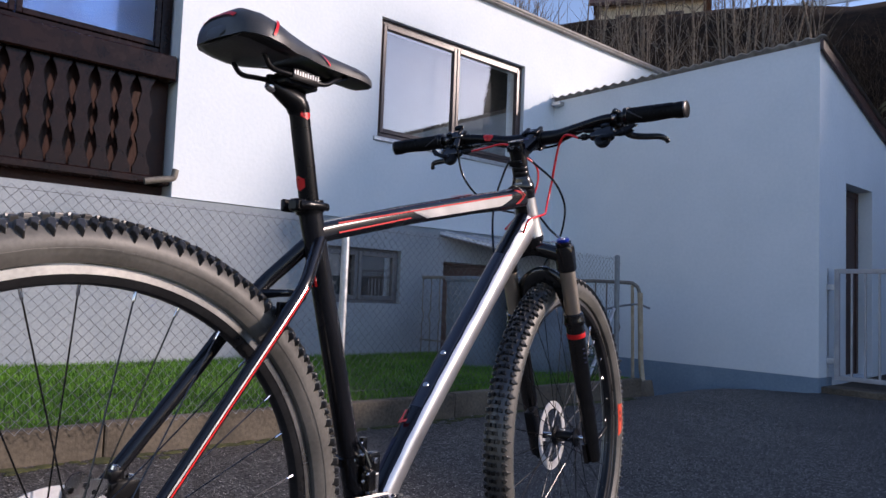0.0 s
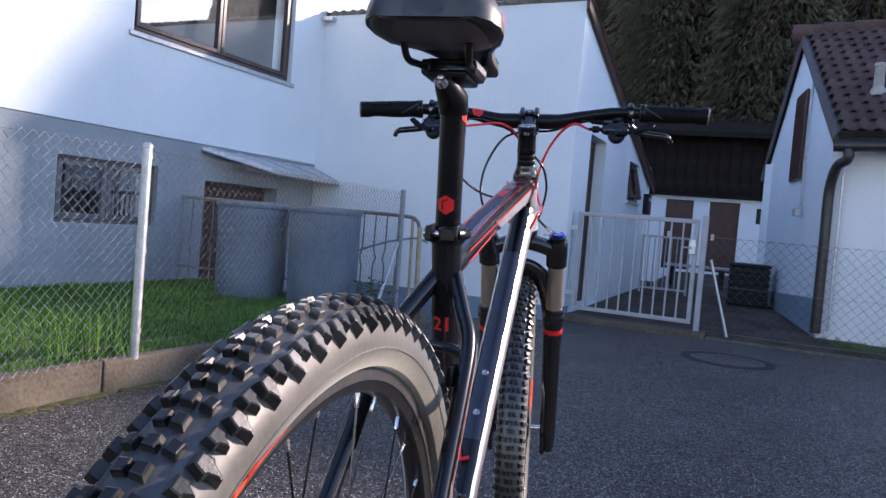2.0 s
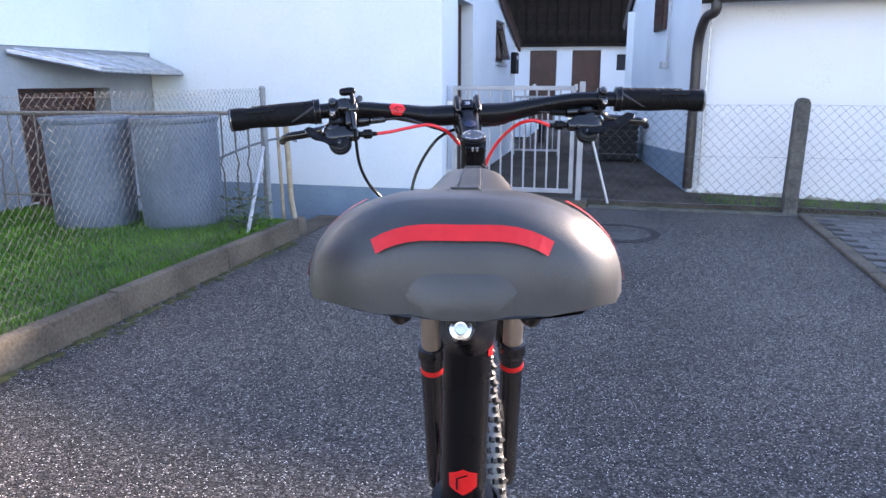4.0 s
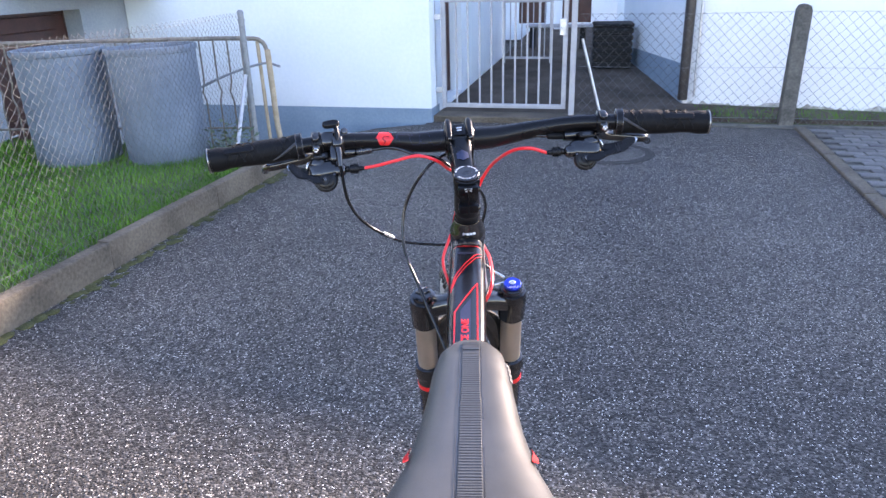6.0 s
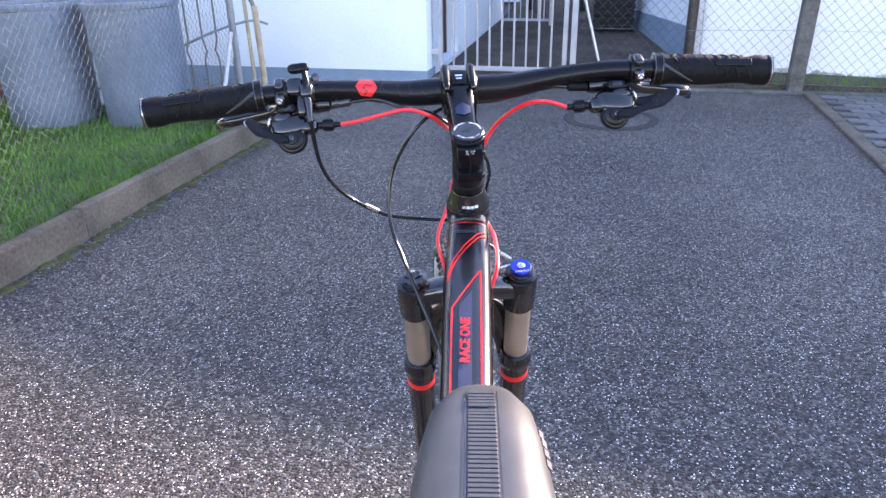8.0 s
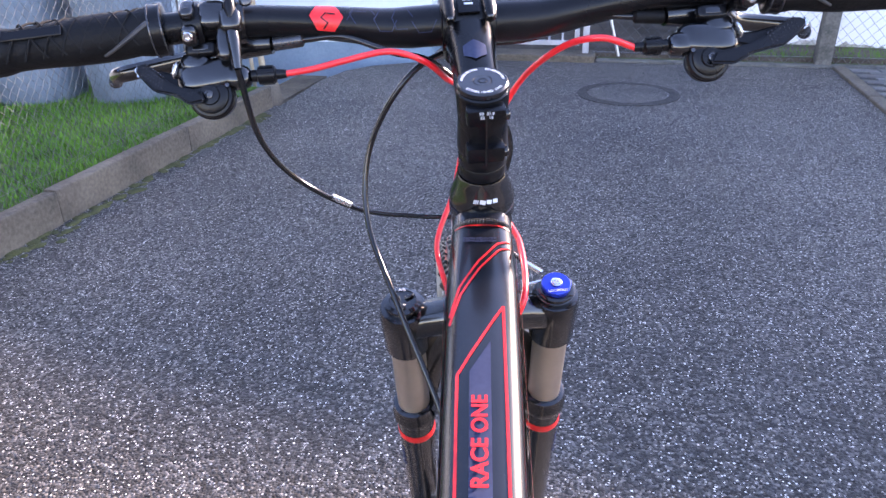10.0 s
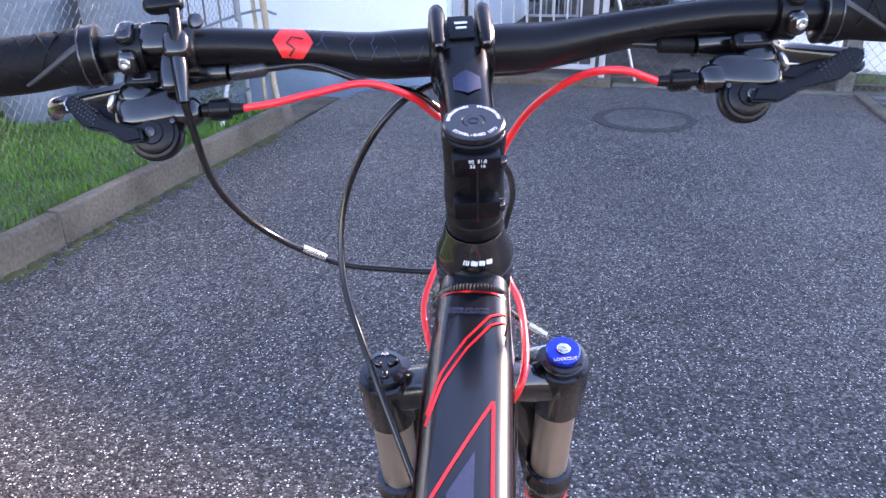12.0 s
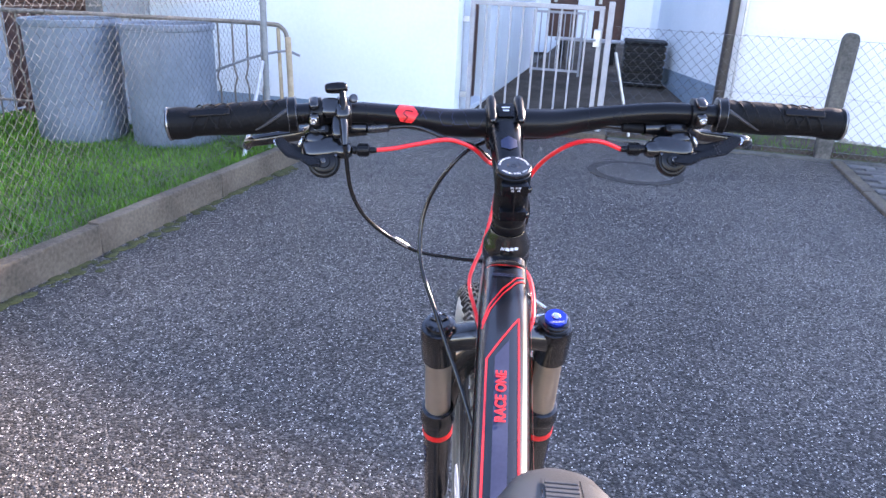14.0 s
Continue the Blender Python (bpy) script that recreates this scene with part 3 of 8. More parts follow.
def barrel(name, x, y, lean, label):
    t = tagged(thing(name, Matrix.Translation(yard(x, y, 0.12)) @ pose(0, 0, 0, 0, lean, -11) @ Matrix.Diagonal((0.87, 0.87, 1, 1))), label, "barrel", "rain barrels")
    prof = [(0.0, 0.0), (0.292, 0.0), (0.300, 0.012), (0.304, 0.2), (0.305, 0.235), (0.308, 0.47), (0.309, 0.51), (0.312, 0.74), (0.322, 0.745), (0.324, 0.765), (0.318, 0.775), (0.303, 0.77), (0.295, 0.6), (0.28, 0.03), (0.0, 0.03)]
    part("body", lathe(bmesh.new(), [(r * 1.07, z) for r, z in prof[1:-1]], 40), M_BIN, t, smooth=True)
    part("rim", lathe(bmesh.new(), [(0.336, 0.752), (0.348, 0.756), (0.351, 0.768), (0.347, 0.784), (0.336, 0.786), (0.328, 0.778)], 40, closed=True), M_BIN, t, "rolled rim", True)
    return t


barrel("rain_barrel", -1.42, -2.05, -1.5, "tall grey-blue plastic rain barrel on the lawn")
barrel("rain_barrel", -2.05, -2.20, -1, "tall blue-grey plastic rain barrel behind the fence")


# ---- chain-link fences ----
def mesh_fence(length, height, pitch, wire, rnd_seed, sag=0.012):
    """Zigzag wires woven along x, standing in the x-z plane."""
    r = random.Random(rnd_seed)
    bm = bmesh.new()
    n, rows = int(length / pitch), int(height / pitch)
    for i in range(n):
        pts = []
        for j in range(rows + 1):
            side = (j % 2) * (1 if i % 2 == 0 else -1)
            x = (i + 0.5) * pitch + (0.5 * pitch if j % 2 == i % 2 else -0.5 * pitch) * 0.98
            pts.append((x, 0.0025 * (1 if j % 2 else -1) + 0.01 * noise.noise((x * 1.3, j * 0.2, rnd_seed)), j * height / rows + sag * noise.noise((x * 0.9, 2, rnd_seed))))
        tube(bm, pts, wire, 5, cap=False)
    return bm


M_F1 = YARD @ pose(-0.68, -4.57, 0.13, 0, 0, 94.1)      # x runs along the kerb
fence = tagged(thing("fence", M_F1), "galvanised chain-link fence along the kerb of the lawn", "fence")
part("wire_mesh", mesh_fence(2.76, 0.96, 0.0245, 0.0011, 1), M_WIRE_OLD, fence, m=pose(0.0, 0, 0.01))
part("wire_mesh", mesh_fence(3.0, 0.96, 0.0245, 0.0014, 2), M_WIRE, fence, m=pose(-3.02, 0, 0.01))
bm = bmesh.new()
for z in (0.06, 0.95):
    tube(bm, [(-3, 0.004, z), (0, 0.004, z + 0.01), (1.4, 0.004, z - 0.012), (2.76, 0.004, z)], 0.0010, 5)
part("tension_wire", bm, M_WIRE_OLD, fence)


def fence_post(h, r):
    bm = lathe(bmesh.new(), [(r, 0), (r, h - 0.01), (r * 1.12, h - 0.008), (r * 1.12, h + 0.004), (r * 0.6, h + 0.016)], 14)
    for z in (0.12, h * 0.5, h - 0.06):
        lathe(bm, [(r + 0.003, z), (r + 0.003, z + 0.02)], 14)
    return bm


part("post", fence_post(0.98, 0.021), M_GALV, fence, "white weathered steel post", True, pose(0, -0.01, 0))
part("post", fence_post(1.0, 0.021), M_OLDPOST, fence, "dull grey steel corner post", True, m=pose(2.79, -0.01, -0.03, 0, -1.0, 0))
part("post", fence_post(0.98, 0.021), M_GALV, fence, smooth=True, m=pose(-3.02, -0.01, 0))
part("strut", tube(bmesh.new(), [(2.3, -0.06, 0.0), (2.74, -0.01, 0.55)], 0.014, 8), M_GALV, fence, smooth=True)

M_F2 = YARD @ pose(1.33, 0.2, 0.02)
fence2 = tagged(thing("fence", M_F2), "chain-link fence with a mossy concrete post beside the gate", "fence")
part("wire_mesh", mesh_fence(1.72, 0.93, 0.043, 0.0018, 3), M_WIRE_OLD, fence2)
part("wire_mesh", mesh_fence(4.4, 0.93, 0.043, 0.0018, 4), M_WIRE_OLD, fence2, m=pose(1.84, 0, 0))
bm = bmesh.new()
for z in (0.05, 0.48, 0.93):
    tube(bm, [(0, 0.004, z), (0.9, 0.004, z - 0.01), (1.78, 0.004, z), (4, 0.004, z - 0.02), (6.2, 0.004, z)], 0.0014, 5)
part("tension_wire", bm, M_WIRE, fence2)
bm = bmesh.new()
prism(bm, [(-0.06, 0), (0.06, 0), (0.058, 0.96), (0.04, 1.0), (0, 1.012), (-0.04, 1.0), (-0.058, 0.96)], -0.055, 0.055, "y")
bmesh.ops.bevel(bm, geom=bm.edges[:], offset=0.008, segments=1, affect="EDGES")
part("concrete_post", bm, M_POSTC, fence2, "dark mossy concrete post", m=pose(1.78, 0, -0.02, 0, 1.2, 0))
part("strut", tube(bmesh.new(), [(0.02, 0, 0.72), (0.22, -0.02, 0.02)], 0.013, 8), M_GALV, fence2, smooth=True)

# ---- garden gate on its step ----
step = part("gate_step", new_box((-0.03, 0.06, -0.1), (1.36, 0.5, 0.055), 0.008), M_KERB, m=YARD)
tagged(step, "low concrete step under the gate", "step", kind="structure")
gate = tagged(thing("garden_gate", YARD @ pose(0, 0.2, 0.055)), "white painted steel bar gate, closed", "gate")
for lo, hi in (((-0.045, -0.025, 0), (0.0, 0.025, 1.06)), ((1.25, -0.025, 0), (1.3, 0.025, 1.09))):
    part("gate_post", new_box(lo, hi, 0.004), M_WHITEBAR, gate)
bm = bmesh.new()
for lo, hi in (((0.06, -0.018, 0.06), (0.1, 0.018, 1.05)), ((1.18, -0.018, 0.06), (1.22, 0.018, 1.05)), ((0.1, -0.018, 1.01), (1.18, 0.018, 1.05)), ((0.1, -0.018, 0.06), (1.18, 0.018, 0.1))):
    box(bm, lo, hi, 0.004)
leaf = part("gate_frame", bm, M_WHITEBAR, gate)
rod = part("bar", new_box((-0.008, -0.008, 0.1), (0.008, 0.008, 1.01)), M_WHITEBAR, gate, m=pose(0.2, 0, 0))
for i in range(1, 9):
    again(rod, "bar", pose(0.2 + 0.11 * i, 0, 0), gate)
bm = new_box((1.15, -0.045, 0.72), (1.21, 0.04, 0.86), 0.004)
tube(bm, [(1.17, -0.05, 0.78), (1.17, -0.075, 0.78), (1.10, -0.075, 0.78)], 0.008, 8)
part("lock_case", bm, M_GALV, gate, smooth=True)
for z in (0.2, 0.86):
    part("hinge", new_box((-0.002, -0.03, z), (0.062, 0.01, z + 0.05), 0.004), M_GALV, gate)

# ---- alley behind the gate ----
alley = part("alley", prism(bmesh.new(), [(0.22, -0.05), (0.22, 0.052), (1.5, 0.09), (2.5, 0.115), (4, 0.15), (9.5, 0.36), (9.5, -0.05)], 0.02, 5.5, "x"), M_ALLEY, m=YARD)
tagged(alley, "brown-grey trodden alley rising behind the gate", "path", kind="structure")

# weeds by the fence's last post, and dry tufts along the footing
def weed(x, y, z, seed, label):
    r = random.Random(seed)
    t = tagged(thing("weed", Matrix.Translation(yard(x, y, z))), label, "plant")
    bm = bmesh.new()
    for k in range(90):
        a, h = r.random() * 6.283, r.uniform(0.03, 0.27)
        rad = r.uniform(0.02, 0.16)
        p = Vector((math.cos(a) * rad, math.sin(a) * rad, h))
        d = Vector((math.cos(a), math.sin(a), r.uniform(-0.3, 0.8))).normalized() * r.uniform(0.03, 0.06)
        s = d.cross(Vector((0, 0, 1))).normalized() * r.uniform(0.012, 0.022)
        v = [bm.verts.new(q) for q in (p, p + d * 0.5 + s, p + d, p + d * 0.5 - s + Vector((0, 0, 0.005)))]
        bm.faces.new((v[0], v[1], v[2]))
        bm.faces.new((v[0], v[2], v[3]))
    part("leaves", bm, M_LEAF, t)
    bm = bmesh.new()
    for k in range(9):
        a = r.random() * 6.283
        tube(bm, [(0, 0, -0.02), (math.cos(a) * 0.04, math.sin(a) * 0.04, 0.08), (math.cos(a) * 0.1, math.sin(a) * 0.1, 0.16)], [0.003, 0.002, 0.001], 5)
    part("stems", bm, M_LEAF, t)
    return t


weed(-0.83, -2.17, 0.10, 3, "grey green leafy weed by the fence post")
weed(-0.97, -2.05, 0.10, 8, "low leafy weed beside the fence post")

# ---- house beyond the fence, its plan slightly askew ----
P0, P1, P2 = Vector((2.03, 7.05, 0)), Vector((2.12, 10.9, 0)), Vector((9.6, 4.4, 0))    # corner, far end of the gable, far end of the eaves wall
P3 = P2 + (P1 - P0)
EAVE, RIDGE = 2.1, 3.42


def quad_wall(p, q, z0, z1, thick, z1b=None):
    d = (q - p).normalized()
    n = Vector((-d.y, d.x, 0)) * thick
    bm = bmesh.new()
    zb = z1 if z1b is None else z1b
    a = [bm.verts.new(v) for v in (p + Vector((0, 0, z0)), q + Vector((0, 0, z0)), q + Vector((0, 0, zb)), p + Vector((0, 0, z1)))]
    b = [bm.verts.new(v.co + n) for v in a]
    bm.faces.new(a)
    bm.faces.new(b[::-1])
    for k in range(4):
        bm.faces.new((a[k], b[k], b[(k + 1) % 4], a[(k + 1) % 4]))
    return bm


cottage = tagged(thing("cottage"), "white plastered cottage with a red tiled roof behind the fence", "house")
part("eaves_wall", quad_wall(P0, P2, -0.1, EAVE, 0.3), M_OLDPLASTER, cottage, "white wall with damp stains at its foot")
bm = bmesh.new()
wd = (P2 - P0).normalized()
wo = Vector((wd.y, -wd.x, 0)) * 0.004
prev = None
for i in range(190):
    p = P0 + wd * (0.05 + 0.034 * i) + wo
    h = 0.085 + 0.07 * noise.noise((i * 0.11, 3.0, 1)) + 0.06 * noise.noise((i * 0.6, 7.0, 2))
    cur = (bm.verts.new(p + Vector((0, 0, -0.05))), bm.verts.new(p + Vector((0, 0, max(0.02, h)))))
    if prev:
        bm.faces.new((prev[0], cur[0], cur[1], prev[1]))
    prev = cur
part("damp_edge", bm, M_DAMP, cottage, "flaking damp grey plaster at the wall's foot")
mid = (P0 + P1) / 2
bm = bmesh.new()
gd = (P1 - P0).normalized()
gn = Vector((gd.y, -gd.x, 0)) * 0.3
pts = [P0 + Vector((0, 0, 0.0)), P1 + Vector((0, 0, 0.0)), P1 + Vector((0, 0, EAVE)), mid + Vector((0, 0, RIDGE)), P0 + Vector((0, 0, EAVE))]
a = [bm.verts.new(p + gd * 0.002) for p in pts]
b = [bm.verts.new(p + gn + gd * 0.002) for p in pts]
bm.faces.new(a)
bm.faces.new(b[::-1])
for k in range(5):
    bm.faces.new((a[k], b[k], b[(k + 1) % 5], a[(k + 1) % 5]))
part("gable_wall", bm, M_PLASTER, cottage)
part("gable_plinth", quad_wall(P1 - gn * 0.03, P0 - gn * 0.03 + gd * 0.004, -0.1, 0.29, 0.02, 0.44), M_PLINTH, cottage, "blue-grey painted plinth")
bm = bmesh.new()
part("back_wall", quad_wall(P3, P1, -0.1, EAVE, 0.3), M_PLASTER, cottage)
part("end_wall", quad_wall(P2, P3, -0.1, EAVE, 0.3), M_PLASTER, cottage)

# roof: a slab each side, and tiles on the side that is seen
ed = (P2 - P0).normalized()
up0 = (mid + Vector((0, 0, RIDGE))) - (P0 + Vector((0, 0, EAVE)))
for base, rise in ((P0, up0), (P1, (mid + Vector((0, 0, RIDGE))) - (P1 + Vector((0, 0, EAVE))))):
    o = base + Vector((0, 0, EAVE)) - rise * 0.12 - ed * 0.03
    L = (P2 - P0).length + 0.3
    nn = ed.cross(rise).normalized()
    nn = nn if nn.z > 0 else -nn
    bm = bmesh.new()
    c = [o, o + ed * L, o + ed * L + rise * 1.13, o + rise * 1.13]
    a = [bm.verts.new(p + nn * 0.03) for p in c]
    b = [bm.verts.new(p + nn * 0.09) for p in c]
    bm.faces.new(a[::-1])
    bm.faces.new(b)
    for k in range(4):
        bm.faces.new((a[k], a[(k + 1) % 4], b[(k + 1) % 4], b[k]))
    part("roof", bm, M_GUTTER, cottage, "dark brown boarded roof slab")
    if base is P0:
        RO, RR, RN, RL = o, rise * 1.13, nn, L
bm = bmesh.new()
o = P0 + Vector((0, 0, EAVE)) - up0 * 0.14 - ed * 0.05
tube(bm, [o + Vector((0, 0, 0.03)), o + up0 * 1.15 + Vector((0, 0, 0.03))], 0.075, 4, flat=(0.35, 1.0))
o2 = P1 + Vector((0, 0, EAVE)) - ed * 0.05
up1 = (mid + Vector((0, 0, RIDGE))) - (P1 + Vector((0, 0, EAVE)))
tube(bm, [o2 - up1 * 0.14 + Vector((0, 0, 0.03)), o2 + up1 * 1.01 + Vector((0, 0, 0.03))], 0.075, 4, flat=(0.35, 1.0))
part("bargeboard", bm, M_FASCIA, cottage, "grey-brown boarded verge")
# gutter and downpipe
g0 = P0 + Vector((0, 0, EAVE - 0.03)) - up0 * 0.14 - ed * 0.06
bm = tube(bmesh.new(), [g0, g0 + ed * 4.9], 0.06, 12, flat=(1.0, 0.9))
part("gutter", bm, M_GUTTER, cottage, smooth=True)
foot = P0 + ed * 0.0 - Vector((ed.y, -ed.x, 0)) * -0.06
pf = P0 + Vector((-0.02, -0.07, 0))
bm = tube(bmesh.new(), smooth_line([g0 + ed * 0.12, g0 + ed * 0.12 + Vector((0, 0, -0.12)), pf + Vector((0.02, -0.1, EAVE - 0.4)), pf + Vector((0, 0, EAVE - 0.62)), pf + Vector((0, 0, 1.0)), pf + Vector((0, 0, 0.12))], 8), 0.047, 12)
part("downpipe", bm, M_GUTTER, cottage, smooth=True)
bm = tube(bmesh.new(), [pf + Vector((0.1, -0.02, 0.15)), pf + Vector((0.1, -0.02, 1.75))], 0.012, 8)
part("conduit", bm, M_GALV, cottage, "thin grey conduit", True)
# shutter, lamp and cable on the gable
sp = P0 + gd * 1.55 - gn * 0.07
bm = bmesh.new()
R3 = Matrix.Translation(sp) @ Matrix(((gd.x, gn.x / 0.3, 0, 0), (gd.y, gn.y / 0.3, 0, 0), (0, 0, 1, 0), (0, 0, 0, 1)))
box(bm, (-0.16, -0.02, 1.72), (0.42, 0.015, 2.75), 0.01, m=R3)
shutter = part("shutter", bm, M_DOOR, cottage, "reddish brown closed wooden shutter")
for i in range(9):
    part("slat", new_box((-0.1, -0.032, 1.8 + 0.1 * i), (0.36, -0.021, 1.87 + 0.1 * i), 0.004, m=R3), M_DOOR, shutter)
bm = tube(bmesh.new(), [R3 @ Vector((-0.4, -0.01, 1.35)), R3 @ Vector((-0.45, -0.01, 2.8))], 0.012, 6)
box(bm, (-0.45, -0.08, 1.28), (-0.35, 0.0, 1.36), 0.01, m=R3)
part("wall_lamp", bm, M_GALV, cottage, "small grey wall lamp and its cable")

# ---- sheds at the end of the alley ----
SHED = pose(0.2, 14.5, 0.35, 0, 0, -4)
shed = tagged(thing("shed", SHED), "low white shed with two brown doors under a dark timber barn", "shed")
part("wall", wall_with_holes(-3, 5, [(0.68, 1.2, 0, 1.38), (1.5, 2.05, 0, 1.38), (2.35, 2.6, 1.0, 1.3)], 0.2, -0.3, 1.45), M_PLASTER, shed)
for x, w in ((0.68, 0.52), (1.5, 0.55)):
    d = part("door", new_box((x + .003, 0.05, 0), (x + w - .003, 0.09, 1.377), 0.004), M_DOOR, shed)
    part("handle", new_box((x + 0.07, 0.02, 0.62), (x + 0.13, 0.05, 0.74), 0.004), M_GALV, d)
# dark slab as the window, the shade inside painted on
part("window", new_box((2.35, 0.08, 1.0), (2.6, 0.1, 1.3)), M_ROOM_SHADE, shed)
part("eave", new_box((-3, -0.12, 1.453), (5, 0.3, 1.52), 0.006), M_BARN, shed)
part("boarding_wall", new_box((-3, 0.08, 1.52), (5, 0.3, 2.7)), M_BARN, shed)
board = part("board", new_box((0.0, 0.03, 1.53), (0.196, 0.078, 2.68), 0.003), M_BARN, shed, m=pose(-3, 0, 0))
for i in range(1, 40):
    again(board, "board", pose(-3 + 0.2 * i, 0.008 * (i % 3), 0.01 * (i % 2)), shed)
part("roof", prism(bmesh.new(), [(-0.35, 2.6), (1.6, 3.1), (1.6, 3.2), (-0.35, 2.7)], -3.2, 5.2, "x"), M_BARN, shed)

# big black bin and inner railing in the alley
def compost_bin(m):
    t = tagged(thing("compost_bin", m), "black ribbed compost bin standing in the alley", "compost bin")
    part("body", new_box((-0.19, -0.19, 0.0), (0.19, 0.19, 0.50), 0.02, 2), M_BLACK, t)
    for i in range(6):
        part("slat", new_box((-0.203, -0.203, 0.02 + 0.081 * i), (0.203, 0.203, 0.08 + 0.081 * i), 0.012, 2), M_BLACK, t)
    part("lid", new_box((-0.21, -0.21, 0.502), (0.21, 0.21, 0.545), 0.02, 2), M_BLACK, t)
    return t


compost_bin(YARD @ pose(1.56, 3.2, 0.132, 0, 0, 4) @ Matrix.Diagonal((1.2, 1.2, 1.0, 1)))
bench = tagged(thing("bench", YARD @ pose(0.75, 4.9, 0.2, 0, 0, 0)), "low pale bench board on dark feet", "bench")
part("seat", new_box((-0.5, -0.12, 0.30), (0.5, 0.12, 0.34), 0.008), M_WHITEBAR, bench)
f = part("foot", new_box((-0.04, -0.1, 0), (0.04, 0.1, 0.298)), M_BLACK, bench, m=pose(-0.4, 0, 0))
again(f, "foot", pose(0.35, 0, 0), bench)
inner = tagged(thing("inner_railing", YARD @ pose(0.11, 3.5, 0.139)), "white steel bar railing standing in the alley", "railing")
bm = bmesh.new()
for lo, hi in (((0, -.015, 0.05), (0.03, .015, 0.81)), ((0.63, -.015, 0.05), (0.66, .015, 0.81)), ((0.03, -.015, 0.78), (0.63, .015, 0.81)), ((0.03, -.015, 0.05), (0.63, .015, 0.08))):
    box(bm, lo, hi, 0.003)
for x in (0.0, 0.63):
    box(bm, (x, -.015, 0), (x + .03, .015, 0.05))
part("railing_frame", bm, M_WHITEBAR, inner)
rod = part("bar", new_box((-0.007, -0.007, 0.08), (0.007, 0.007, 0.78)), M_WHITEBAR, inner, m=pose(0.1, 0, 0))
for i in range(1, 7):
    again(rod, "bar", pose(0.1 + 0.077 * i, 0, 0), inner)
mail = tagged(thing("letter_box", SIDE @ pose(3.7, -0.08, 1.25)), "small dark letter box on the side wall", "letter box")
part("case", new_box((-0.12, 0, 0), (0.12, 0.078, 0.3), 0.01), M_BLACK, mail)
part("flap", new_box((-0.1, -0.006, 0.2), (0.1, 0.0, 0.25), 0.002), M_GALV, mail)

# ---- paved strip, its edging and the manhole ----
edge = tagged(thing("paving_edge", YARD), "flat concrete edging beside the pavers", "edging", kind="structure")
e0 = part("edging_stone", new_box((0.0, 0.004, -0.1), (0.09, 0.996, 0.022), 0.006), M_KERB, edge, m=pose(3.17, -0.9, 0))
for i in range(1, 6):
    again(e0, "edging_stone", pose(3.17, -0.9 - i, 0), edge)
fence_base = part("fence_kerb", new_box((1.37, 0.1, -0.1), (7.5, 0.2, 0.018), 0.008), M_POSTC, m=YARD)
tagged(fence_base, "crumbling low concrete footing under the fence", "footing", kind="structure")
strip = part("verge_soil", new_box((1.37, 0.2, -0.1), (7.5, 1.3, 0.02)), M_SOIL, m=YARD)
tagged(strip, "strip of earth and grass before the cottage wall", "verge", kind="structure")
bm = bmesh.new()
for i in range(5000):
    blade(bm, 2.4 + 3.6 * rnd.random(), 0.22 + 0.55 * rnd.random(), 0.015, 0.03 + 0.06 * rnd.random(), 0.03 * rnd.random(), rnd.random() * 6.28, 0.003)
vg = part("verge_grass", bm, M_GRASS, m=YARD)
tagged(vg, "rough grass along the foot of the cottage wall", "grass", kind="stuff")
bm = lathe(bmesh.new(), [(0.0, 0), (0.4, 0.0), (0.4, 0.004), (0.37, 0.006), (0.33, 0.006), (0.325, 0.003), (0.3, 0.005), (0.02, 0.006)][1:], 40)
mh = part("manhole_cover", bm, M_IRON, m=pose(1.03, 5.35, 0.001) @ Matrix.Scale(0.86, 4))
part("filling", lathe(bmesh.new(), [(0.318, 0.0055), (0.312, 0.0066), (0.0, 0.0066)], 40), M_ASPHALT, mh, "asphalt filling of the cover")
tagged(mh, "round cast iron manhole cover sunk in the asphalt", "manhole cover")

# ---- wooded hillside ----
def hill_z(x, y):
    d = max(0.0, y - 15.5 - 0.12 * x)
    return min(0.95 * d, 11.6 - 0.15 * min(x, 0.0)) + 0.35 * noise.noise((x * 0.3, y * 0.3, 1)) if d > 0 else 0.0


bm = bmesh.new()
nx, ny = 60, 30
grid = [[bm.verts.new((-45 + 90 * i / nx, 15.4 + 30 * j / ny + 0.12 * (-45 + 90 * i / nx), -0.3 + hill_z(-45 + 90 * i / nx, 15.4 + 30 * j / ny + 0.12 * (-45 + 90 * i / nx)))) for i in range(nx + 1)] for j in range(ny + 1)]
for j in range(ny):
    for i in range(nx):
        bm.faces.new((grid[j][i], grid[j][i + 1], grid[j + 1][i + 1], grid[j + 1][i]))
hill = part("hillside", bm, M_SLOPE, smooth=True)
tagged(hill, "steep brown hillside covered in leaf litter", "hill", kind="structure")


